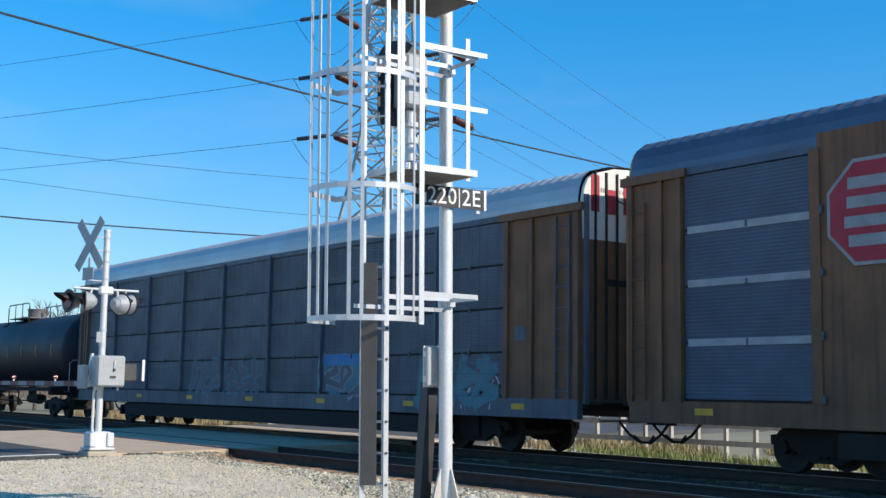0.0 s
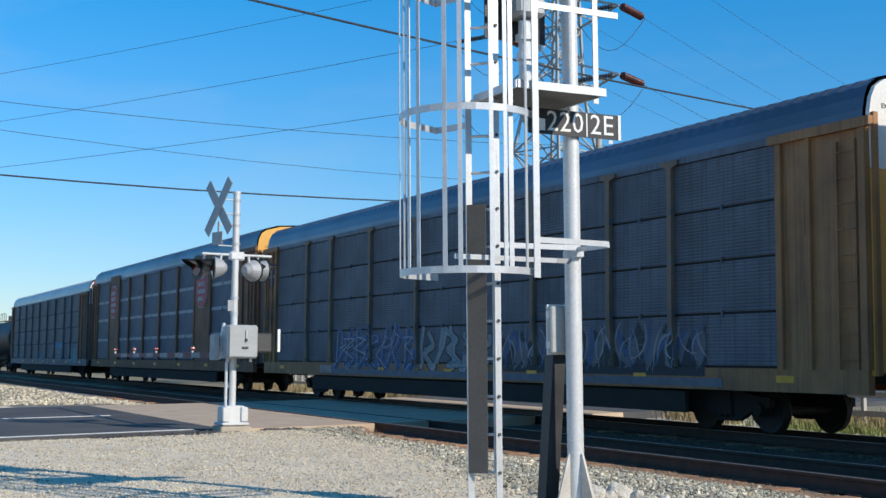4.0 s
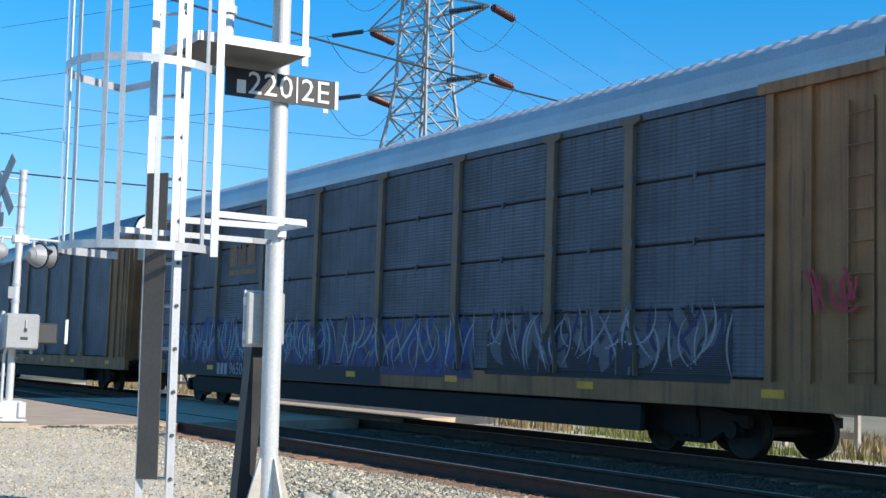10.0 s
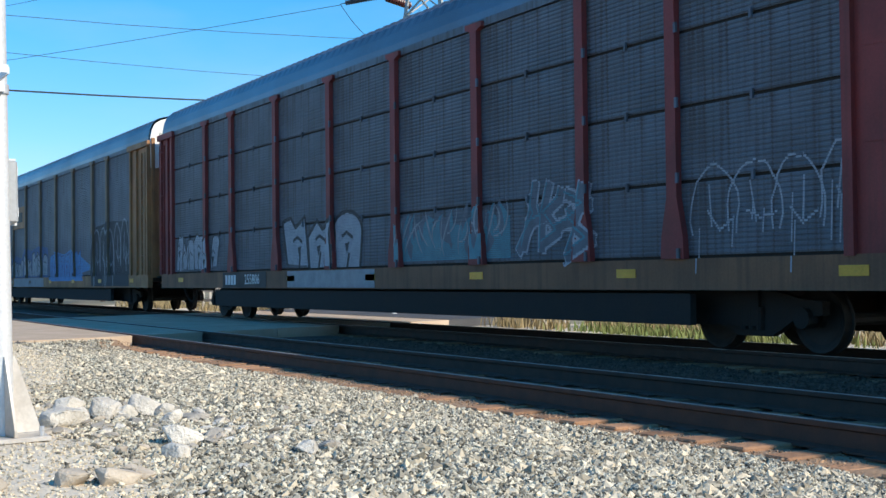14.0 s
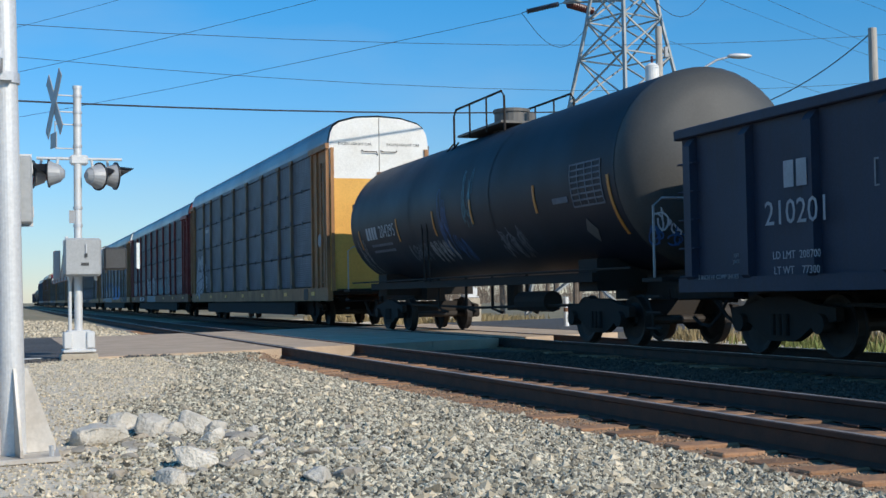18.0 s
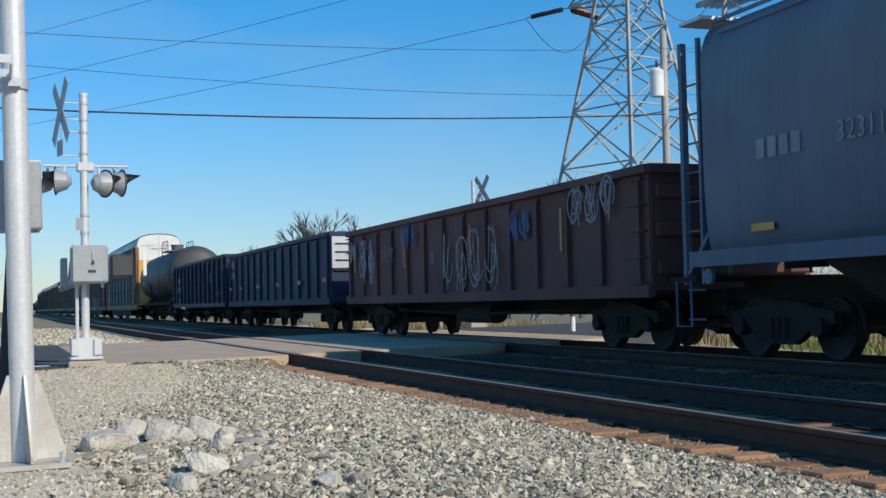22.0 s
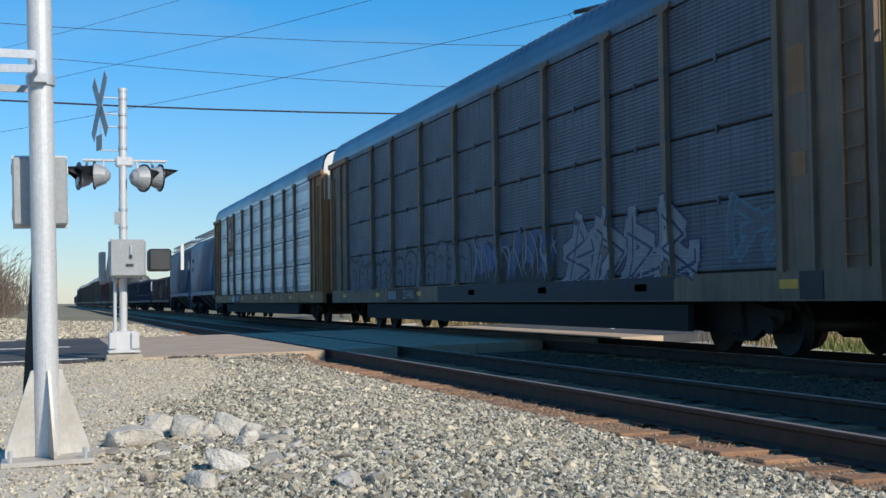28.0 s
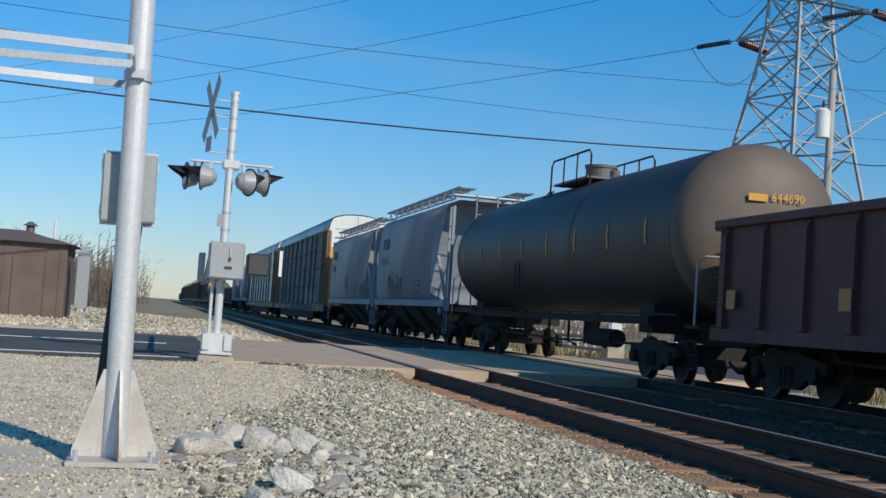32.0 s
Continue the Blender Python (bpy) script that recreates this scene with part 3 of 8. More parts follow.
stones("ballast_stones", shoulder, 78000, 0.0195, M["stone"], "grey crushed stone ballast along the rusty rail", 1)
stones("ballast_stones", between, 16000, 0.022, M["stone_shaded"], "grey crushed stone ballast between the tracks", 2)
stones("ballast_stones", tie_ends, 3500, 0.013, M["stone_rust"], "rust-stained small stones beside the rail", 4)
stones("ballast_stones", beyond, 16000, 0.05, M["stone_light"], "grey and tan crushed stone beyond the road", 8)
stones("ballast_stones", shoulder, 2600, 0.036, M["stone_light"], "scattered larger pale chips on the ballast", 9, 0.6)
def standing(rng):
    return rng.uniform(-6, 8.6), rng.uniform(-9, 3.5)


def near_ballast(rng):
    return rng.uniform(8.4, 12.2), rng.uniform(-9, 2.6)


stones("lot_gravel", standing, 16000, 0.013, M["stone_light"], "fine pale gravel of the lot", 10)
stones("ballast_stones", near_ballast, 12000, 0.022, M["stone"], "grey crushed stone ballast along the rusty rail", 11)
stones("lot_gravel", lot, 58000, 0.012, M["stone_light"], "fine pale gravel of the lot", 3)


def crumbs(rng):
    while True:
        x = rng.uniform(6.5, 10.6)
        y = road_near(x) - 0.35 + rng.normal(0, 0.2)
        if noise.noise(Vector((x * 1.3, y * 1.3, 4))) > 0.0 or x < 8.8:
            return x, y


stones("asphalt_crumbs", crumbs, 1800, 0.035, M["asphalt"], "broken black asphalt crumbs along the road edge", 6, 0.5)


def boulder(x, y, s, seed, flat=0.5, material="rock", lift=0.0):
    """A broken angular rock."""
    rng = random.Random(seed)
    bm = bmnew()
    for k in range(26):
        p = Vector((rng.gauss(0, 1), rng.gauss(0, 1), rng.gauss(0, 1))).normalized()
        p = Vector((max(min(p.x, 0.75), -0.75), max(min(p.y, 0.7), -0.7), max(min(p.z, 0.7), -0.7))) * rng.uniform(0.85, 1.2)
        bm.verts.new((p.x * s, p.y * s * 0.8, p.z * s * flat))
    hull = bmesh.ops.convex_hull(bm, input=bm.verts[:])
    bmesh.ops.delete(bm, geom=[v for v in bm.verts if not v.link_faces], context="VERTS")
    bmesh.ops.bevel(bm, geom=bm.edges[:], offset=s * 0.05, segments=1, affect="EDGES")
    ob = part("rock", bm, M[material])
    ob.matrix_basis = pose(x, y, ground_z(x, y) + 0.18 * s + lift, rng.uniform(-20, 20), rng.uniform(-20, 20), rng.uniform(0, 360))
    return tagged(ob, "broken pale limestone rock lying on the gravel", "rock", "rocks by the signal")


PX, PY = 5.05, 6.35
slabs = [(8.5, 7.35, 0.20), (8.62, 7.5, 0.15), (8.75, 8.3, 0.16), (8.9, 7.75, 0.19), (9.05, 7.7, 0.13), (9.2, 7.75, 0.18), (9.3, 7.65, 0.12), (9.2, 7.1, 0.11), (8.92, 5.95, 0.16), (8.73, 5.45, 0.12), (9.4, 5.15, 0.11)]
grey_rocks = [(9.38, 7.2, 0.19), (9.2, 6.2, 0.14), (9.58, 5.3, 0.17), (9.55, 7.0, 0.12)]
rocks = [(PX - 0.45, PY + 0.1, 0.2), (PX - 0.15, PY + 0.25, 0.22), (PX + 0.2, PY + 0.2, 0.22), (PX + 0.42, PY, 0.2), (PX, PY - 0.15, 0.28), (PX + 0.3, PY - 0.3, 0.25), (PX - 0.4, PY - 0.35, 0.2), (PX + 0.55, PY - 0.25, 0.14), (6.4, 7.25, 0.13), (6.1, 7.35, 0.12), (6.75, 7.5, 0.1), (7.35, 4.75, 0.13), (7.6, 4.8, 0.11), (8.0, 4.8, 0.14), (8.2, 4.7, 0.13), (8.35, 4.85, 0.1)]
rr = random.Random(5)
for k, (x, y, s) in enumerate(slabs):
    boulder(x, y, s * 0.92, k + 503, 0.62, "chalk", 0.1 * s)
for k, (x, y, s) in enumerate(grey_rocks):
    boulder(x, y, s * 0.8, k + 523, 0.5, "grey_rock", -0.2 * s)
for k in range(110):
    boulder(rr.gauss(9.0, 0.42), rr.gauss(6.7, 0.8), rr.uniform(0.03, 0.075), k + 600, 0.45, ("rock", "grey_rock", "chalk")[k % 3])
for k in range(26):
    rocks.append((rr.gauss(PX, 0.5), rr.gauss(PY, 0.35), rr.uniform(0.04, 0.12)))
for k, (x, y, s) in enumerate(rocks):
    if abs(x - 7.6) < 1.1 and abs(y - 6.75) < 0.75:
        continue
    boulder(x, y, s, k + 3)
for k, (dx, dy, s) in enumerate(((-0.1, 0.05, 0.22), (0.25, 0.0, 0.23), (0.5, -0.15, 0.2), (-0.35, -0.05, 0.18), (0.1, -0.2, 0.2))):
    boulder(PX + dx, PY + dy, s, 300 + k, 0.65, lift=0.13)


# ---- sign, masts ----
def block_signal():
    """A tubular signal mast with caged ladder, platforms and the number board."""
    X, Y = 8.0, 6.70
    sg = thing("signal_mast", "silver railway signal mast with a caged ladder on a concrete pad", "railway signal", pose(X, Y, 0.0, 0, -1.0, 0))
    part("pole", bar(bmnew(), (0, 0, 0.02), (0, 0, 8.2), 0.070, 28), M["silver"], sg, smooth=False)
    bm = box(bmnew(), (0, 0, 0.012), (0.50, 0.50, 0.03))
    part("base_plate", bm, M["dull_silver"], sg, bevel=0.004)
    for a in (10, 100, 190, 280):
        bm = bmnew()
        c, s = math.cos(radians(a)), math.sin(radians(a))
        t = Vector((-s, c, 0)) * 0.008
        pts = [(0.065, 0.03), (0.235, 0.03), (0.235, 0.07), (0.085, 0.52), (0.065, 0.52)]
        va = [bm.verts.new(Vector((c * r, s * r, z)) + t) for r, z in pts]
        vb = [bm.verts.new(Vector((c * r, s * r, z)) - t) for r, z in pts]
        bm.faces.new(va)
        bm.faces.new(vb[::-1])
        for i in range(5):
            bm.faces.new((va[i], vb[i], vb[(i + 1) % 5], va[(i + 1) % 5]))
        part("gusset", bm, M["dull_silver"], sg)
    for sx in (-0.2, 0.2):
        for sy in (-0.2, 0.2):
            part("anchor_bolt", bar(bmnew(), (sx, sy, 0.02), (sx, sy, 0.085), 0.016, 6), M["galv"], sg)
    # ladder, its rungs running from the near stringer to the far one
    la, lb = Vector((-0.80, -0.087, 0)), Vector((-0.965, 0.085, 0))
    along = (lb - la).normalized()
    out = Vector((-0.72, -0.69, 0))
    for c in (la, lb):
        bm = box(bmnew(), (c.x, c.y, 4.1), (0.012, 0.06, 8.2), 0)
        box(bm, (c.x - 0.006, c.y - 0.024, 4.1), (0.056, 0.010, 8.2))
        part("stringer", bm, M["galv"], sg)
    z = 0.10
    while z < 7.9:
        up = Vector((0, 0, z))
        part("rung", bar(bmnew(), la + up, lb + up, 0.012, 8), M["galv"], sg)
        part("bolt", bar(bmnew(), (la.x - 0.006, la.y - 0.042, z), (la.x - 0.006, la.y - 0.028, z), 0.014, 8), M["bolt"], sg)
        z += 0.305
    mid = (la + lb) / 2
    part("ladder_guard", strip(bmnew(), la + out * 0.03 + along * 0.02 + Vector((0, 0, 0.42)), la + out * 0.03 + along * 0.02 + Vector((0, 0, 2.56)), 0.012, 0.012, (0, 0, 1)), M["galv"], sg, "hinge rod of the guard")
    bm = bmnew()
    gp = mid + out * 0.04 + along * 0.035
    strip(bm, gp + Vector((0, 0, 0.40)), gp + Vector((0, 0, 2.58)), (lb - la).length * 0.66, 0.012, tuple(along))
    part("ladder_guard", bm, M["guard"], sg, "dark climb-proof plate")
    # cage round the climbing side
    side = Vector((-0.69, 0.72, 0))
    hub = Vector((-1.10, -0.15, 0))

    def loop(z):
        pts = [Vector((-0.74, -0.62, z))]
        for k in range(15):
            a = radians(-90 + 180 * k / 14)
            pts.append(hub + out * 0.57 * math.cos(a) + side * 0.54 * math.sin(a) + Vector((0, 0, z)))
        pts.append(hub - out * 0.42 + side * 0.40 + Vector((0, 0, z)))
        return pts
    for z in (2.00, 3.25, 4.35, 5.45, 6.5):
        pts = loop(z)
        if z > 2.1:
            pts.append(lb + Vector((0, 0, z)))
        part("cage_hoop", flat_band(bmnew(), pts, 0.055, 0.009), M["galv"], sg)
    ring = loop(0)
    for k in (2, 4, 5, 7, 8, 10, 11, 13, 15):
        p = ring[k]
        part("cage_bar", strip(bmnew(), p + Vector((0, 0, 1.98)), p + Vector((0, 0, 7.0)), 0.035, 0.008, (hub.y - p.y, p.x - hub.x, 0)), M["galv"], sg)
    part("cage_bar", strip(bmnew(), (-0.98, -0.64, 1.98), (-0.98, -0.64, 7.0), 0.04, 0.008, (1, 0, 0)), M["galv"], sg)
    part("cage_post", box(bmnew(), (-0.74, -0.62, 4.5), (0.055, 0.012, 5.1)), M["galv"], sg, "wide flat cage post")
    # brackets from ladder and cage to pole
    for z in (2.245, 4.68, 6.4):
        part("bracket", strip(bmnew(), (-0.74, -0.60, z + 0.005), (-0.02, -0.56, z - 0.005), 0.045, 0.012, (0, 0, 1)), M["galv"], sg)
        part("bracket", strip(bmnew(), (-0.82, -0.10, z), (-0.02, -0.11, z), 0.045, 0.012, (0, 0, 1)), M["galv"], sg)
        part("bracket", strip(bmnew(), (-1.30, -0.30, z - 0.12), (-0.24, -0.12, z - 0.115), 0.04, 0.012, (0, 0, 1)), M["galv"], sg)
        part("bracket_end", strip(bmnew(), (-0.24, -0.12, z - 0.115), (-0.07, -0.09, z - 0.115), 0.04, 0.016, (0, 0, 1)), M["lamp_grey"], sg)
        part("bracket_stub", box(bmnew(), (-0.02, -0.33, z - 0.015), (0.012, 0.47, 0.04)), M["galv"], sg)
        bm = bmnew()
        bmesh.ops.create_cone(bm, cap_ends=True, segments=20, radius1=0.082, radius2=0.082, depth=0.06, matrix=Matrix.Translation((0, 0, z - 0.05)))
        box(bm, (0.0, -0.095, z - 0.05), (0.07, 0.05, 0.05))
        part("clamp", bm, M["galv"], sg)
    # platforms with grated decks
    for z in (3.46, 5.26):
        bm = box(bmnew(), (-0.48, -0.24, z), (0.80, 0.70, 0.016))
        part("platform", bm, M["dark_plate"], sg, "dark expanded-metal platform")
        for y in (-0.59, 0.11):
            part("platform_edge", box(bmnew(), (-0.46, y, z + 0.02), (0.84, 0.012, 0.065)), M["galv"], sg)
        for x in (-0.89, -0.07):
            part("platform_edge", box(bmnew(), (x, -0.24, z + 0.02), (0.012, 0.69, 0.065)), M["galv"], sg)
    for z in (4.13, 4.70):
        part("guard_rail", box(bmnew(), (-0.33, -0.60, z), (0.82, 0.012, 0.05)), M["galv"], sg)
    part("rail_post", box(bmnew(), (0.06, -0.30, 4.2), (0.05, 0.012, 1.5)), M["galv"], sg)
    # signal head seen from behind
    for zc in (4.45, 6.3):
        bm = bmnew()
        o = []
        for k in range(13):
            a = radians(180 * k / 12)
            o.append((0.30 * math.cos(a), 0.24 + 0.26 * math.sin(a)))
        o += [(-0.30, -0.42), (0.30, -0.42)]
        prism(bm, o, -0.006, 0.006)
        hd = part("background", bm, M["black"], sg, "black signal target", at=pose(-0.45, 0.16, zc))
        bm = box(bmnew(), (0, 0, 0.02), (0.28, 0.26, 0.56))
        part("housing", bm, M["lamp_grey"], sg, at=pose(-0.45, 0.0, zc), bevel=0.03)
        bm = bar(bmnew(), (0, 0, -0.80), (0, 0, -0.28), 0.055, 14)
        bar(bm, (0, 0, -0.62), (0, 0, -0.56), 0.075, 14)
        bar(bm, (0, 0, -0.45), (0, 0, -0.40), 0.08, 14)
        part("stem", bm, M["silver"], sg, at=pose(-0.45, 0.0, zc))
    # junction box fixed behind the pole
    jb = part("junction_box", box(bmnew(), (0, 0, 0), (0.31, 0.08, 0.40)), M["relay"], sg, "pale steel junction box", at=pose(-0.015, 0.125, 1.56), bevel=0.012)
    for x in (-0.15, 0.15):
        for z in (-0.13, 0.13):
            part("hinge", box(bmnew(), (x, 0.01, z), (0.02, 0.05, 0.06)), M["silver"], jb)
    part("flange", box(bmnew(), (0, 0.03, 0), (0.31, 0.02, 0.43)), M["silver"], jb)
    part("flange", box(bmnew(), (0, -0.045, 0), (0.03, 0.02, 0.46)), M["galv"], jb)
    # black square post, leaning, behind the pole
    part("leaning_dark_post", box(bmnew(), (0, 0, 0), (0.13, 0.13, 1.40)), M["black"], sg, "dark post leaning behind the pole", at=pose(-0.045, 0.30, 0.70, 0, 4.5, 0))
    # number board
    nb = part("number_board", box(bmnew(), (0, 0, 0), (0.94, 0.012, 0.215)), M["black"], sg, "black number board with white characters", at=pose(-0.015, -0.095, 3.305))
    for k, ch in enumerate("2202E"):
        lettering("numeral", ch, 0.245, M["sign_white"], nb, Matrix.Translation((-0.235 + 0.128 * k + (0.055 if k > 2 else 0), -0.009, 0.0)) @ END)
    part("divider", box(bmnew(), (0.112, -0.009, 0), (0.012, 0.004, 0.20)), M["sign_white"], nb)
    for x, w in ((-0.345, 0.07), (0.45, 0.028)):
        part("blank_plate", box(bmnew(), (x, -0.010, -0.03 if w > 0.05 else 0), (w, 0.006, 0.10 if w > 0.05 else 0.22)), M["sign_white"], nb)
    part("tab", box(bmnew(), (0.36, 0, -0.13), (0.04, 0.012, 0.03)), M["galv"], nb)
    return sg


block_signal()
scrap = part("scrap_board", strip(bmnew(), (9.30, 8.36, -0.03), (9.74, 8.20, -0.05), 0.03, 0.09, (0, 0, 1)), M["black"], bevel=0.006)
tagged(scrap, "blackened strip of scrap wood on the ballast", "scrap")
bm = bmnew()
box(bm, (7.75, 6.7, -0.035), (1.5, 1.2, 0.056))
tagged(part("concrete_pad", bm, M["pad_sand"], bevel=0.01), "dusty pale concrete pad under the signal mast", "pad", kind="structure")


def crossing_signal(m, far=False):
    """A highway crossing mast with crossbuck, flashers, relay box and cast base."""
    cs = thing("crossing_signal", "silver grade crossing mast with crossbuck and flashing lights", "crossing signal", m)
    part("foundation", box(bmnew(), (0, 0, -0.1), (0.56, 0.54, 0.22)), M["concrete"], cs, "grey concrete foundation", bevel=0.02)
    bm = box(bmnew(), (0, 0, 0.20), (0.36, 0.36, 0.34))
    box(bm, (0, 0, 0.05), (0.50, 0.50, 0.05))
    for sx in (-0.17, 0.17):
        box(bm, (sx, -0.05, 0.22), (0.13, 0.34, 0.26))
    part("base", bm, M["silver"], cs, "cast aluminium junction base", bevel=0.015)
    if far:
        part("pedestal", box(bmnew(), (0, 0, -0.62), (0.6, 0.6, 0.86)), M["concrete"], cs, "tall concrete pedestal", bevel=0.02)
    part("mast", bar(bmnew(), (0, 0, 0.3), (0, 0, 4.2), 0.062, 20), M["silver"], cs)
    part("cap", bar(bmnew(), (0, 0, 4.19), (0, 0, 4.24), 0.072, 20), M["silver"], cs)
    for z in (4.08, 3.82, 3.62, 3.28, 2.3, 2.02):
        part("clamp", bar(bmnew(), (0, 0, z - 0.02), (0, 0, z + 0.02), 0.073, 20), M["galv"], cs)
    bx = part("relay_box", box(bmnew(), (0, 0, 0), (0.56, 0.34, 0.59)), M["relay"], cs, "weathered grey relay box", at=pose(0.045, -0.24, 1.51), bevel=0.035)
    part("door", box(bmnew(), (0, -0.175, 0.0), (0.51, 0.02, 0.54)), M["relay"], bx, bevel=0.008)
    part("hasp", box(bmnew(), (0.05, -0.195, 0.12), (0.02, 0.03, 0.16)), M["galv"], bx)
    part("padlock", box(bmnew(), (0.05, -0.20, 0.03), (0.035, 0.03, 0.05)), M["bolt"], bx)
    part("nameplate", box(bmnew(), (0.03, -0.188, -0.11), (0.12, 0.008, 0.045)), M["bolt"], bx)
    for x in (-0.2, 0.2):
        part("fitting", bar(bmnew(), (x, 0, -0.36), (x, 0, -0.28), 0.025, 8), M["galv"], bx)
    part("gate_arm_bracket", strip(bmnew(), (-0.25, 0.05, 1.2), (-0.17, 0.05, 1.85), 0.08, 0.05, (0, 1, 0)), M["silver"], cs, bevel=0.01)
    part("counterweight", box(bmnew(), (-0.32, 0.1, 1.40), (0.10, 0.3, 0.45)), M["lamp_grey"], cs, bevel=0.01)
    part("gate_mechanism", box(bmnew(), (0.58, 0.28, 1.50), (0.36, 0.42, 0.36)), M["bolt"], cs, "dark gate mechanism case", bevel=0.03)
    part("gate_arm_tip", box(bmnew(), (0.95, 0.25, 1.55), (0.05, 0.03, 0.42)), M["sign_white"], cs)
    if not far:
        for k in range(14):
            part("gate_arm", box(bmnew(), (0, 1.1 + 0.6 * k, 1.27), (0.05, 0.59, 0.105 - 0.002 * k)), M["stripe_red" if k % 2 else "arm_white"], cs, "red stripe of the gate arm" if k % 2 else "white stripe of the gate arm")
        for y in (2.6, 5.4, 7.4, 9.3):
            part("gate_lamp", bar(bmnew(), (-0.04, y, 1.40), (0.04, y, 1.40), 0.042, 12), M["lens"], cs, "small red gate lamp")
            part("lamp_post", box(bmnew(), (0, y, 1.35), (0.03, 0.03, 0.1)), M["galv"], cs)
        part("gate_bracket", strip(bmnew(), (0.1, 0.05, 1.3), (0, 0.9, 1.27), 0.12, 0.04, (0, 0, 1)), M["galv"], cs)
    part("conduit", pipe(bmnew(), [(-0.13, -0.02, 0.32), (-0.13, -0.02, 1.1), (-0.10, -0.05, 1.3)], 0.028, 8), M["silver"], cs)
    part("tag", box(bmnew(), (-0.09, -0.03, 2.16), (0.09, 0.02, 0.20)), M["lamp_grey"], cs)
    # crossbuck, faces the road, seen from behind at a slant
    cb = part("crossbuck_arm", box(bmnew(), (0, 0, 0), (0.012, 0.21, 1.22)), M["lamp_grey"], cs, "grey back of a crossbuck blade", at=pose(-0.36, -0.05, 3.93, 42, 0, 12))
    part("crossbuck_arm", box(bmnew(), (0.014, 0, 0), (0.012, 0.21, 1.22)), M["lamp_grey"], cs, "grey back of a crossbuck blade", at=pose(-0.36, -0.05, 3.93, -42, 0, 12))
    for z in (4.08, 3.82, 3.62):
        part("sign_bracket", bar(bmnew(), (-0.34, -0.05, z), (0, 0, z), 0.012, 6), M["galv"], cs)
    part("track_plate", box(bmnew(), (0, 0, 0), (0.012, 0.36, 0.24)), M["lamp_grey"], cs, "grey back of a track count plate", at=pose(-0.36, -0.03, 3.36, 0, 0, 12))
    part("plate_post", box(bmnew(), (-0.34, -0.03, 3.52), (0.015, 0.08, 0.3)), M["lamp_grey"], cs)
    part("sign_bracket", bar(bmnew(), (-0.34, -0.03, 3.24), (0, 0, 3.24), 0.012, 6), M["galv"], cs)
    # flashers on a cross arm
    part("junction_casting", box(bmnew(), (0.02, 0, 3.06), (0.28, 0.14, 0.16)), M["silver"], cs, bevel=0.03)
    part("arm", bar(bmnew(), (-0.62, 0.0, 3.08), (0.68, 0.0, 3.08), 0.024, 10), M["silver"], cs)
    for x, y, ang in ((-0.56, 0.10, -78), (-0.32, -0.12, -100), (0.22, -0.12, 122), (0.48, 0.12, 104)):
        fl = part("flasher", bar(bmnew(), (0, 0.06, 0), (0, -0.11, 0), 0.13, 20, 0.20), M["lamp_grey"], cs, "grey flashing light with black target and hood", at=pose(x, y, 2.80 if x == 0.22 else 2.83, 0, 0, ang))
        part("back_cap", bar(bmnew(), (0, 0.05, 0), (0, 0.12, 0), 0.13, 16, 0.06), M["lamp_grey"], fl)
        part("target", bar(bmnew(), (0, -0.11, 0), (0, -0.125, 0), 0.225, 26), M["black"], fl)
        part("lens", bar(bmnew(), (0, -0.125, 0), (0, -0.14, 0), 0.15, 20), M["lens"], fl)
        bm = bmnew()
        n = 12
        ra = [bm.verts.new((0.16 * math.cos(radians(-20 + 220 * k / n)), -0.125, 0.16 * math.sin(radians(-20 + 220 * k / n)))) for k in range(n + 1)]
        rb = [bm.verts.new((0.14 * math.cos(radians(-20 + 220 * k / n)), -0.125 - 0.30 * max(0.12, math.sin(radians(180 * k / n))), 0.02 + 0.12 * math.sin(radians(-20 + 220 * k / n)))) for k in range(n + 1)]
        for k in range(n):
            bm.faces.new((ra[k], ra[k + 1], rb[k + 1], rb[k]))
        bmesh.ops.solidify(bm, geom=bm.faces[:], thickness=0.006)
        part("hood", bm, M["black"], fl)
        part("neck", bar(bmnew(), (0, 0.0, 0.12), (0, 0.02, 0.25), 0.022, 8), M["silver"], fl)
    return cs


crossing_signal(pose(9.13, 19.5, 0.08))
crossing_signal(pose(23.2, 38.9, 0.78, 0, 0, 180), True)


# ---- the train ----
SPEED = 14.1
cars = []


YE, YM, WE = M["yellow_end"], M["yellow"], M["white_end"]


def railcar(name, label, front, length):
    """The carrier of one car: origin at its leading end, middle of the track, top of rail; the car lies along -y."""
    ob = thing(name, label, "railcar", pose(TRAIN_X, front, 0), "cars of the freight train")
    cars.append((ob, front))
    return ob


def wheel_meshes():
    bm = bmnew()
    prof = [(0.0, -0.06), (0.09, -0.085), (0.10, -0.03), (0.30, -0.02), (0.36, -0.05), (0.40, -0.06), (0.405, 0.05), (0.43, 0.065), (0.43, 0.09), (0.35, 0.09), (0.30, 0.03), (0.10, 0.04), (0.09, 0.09), (0.0, 0.09)]
    seg = 24
    rings = []
    for k in range(seg):
        a = 2 * math.pi * k / seg
        rings.append([bm.verts.new((x, r * math.cos(a), r * math.sin(a))) for r, x in prof])
    for k in range(seg):
        p, q = rings[k], rings[(k + 1) % seg]
        for i in range(len(prof) - 1):
            if prof[i][0] + prof[i + 1][0] > 0.001:
                try:
                    bm.faces.new((p[i], p[i + 1], q[i + 1], q[i]))
                except ValueError:
                    pass
    bmesh.ops.remove_doubles(bm, verts=bm.verts[:], dist=0.0005)
    return mesh_of(bm, "wheel", M["wheel"], smooth=False)


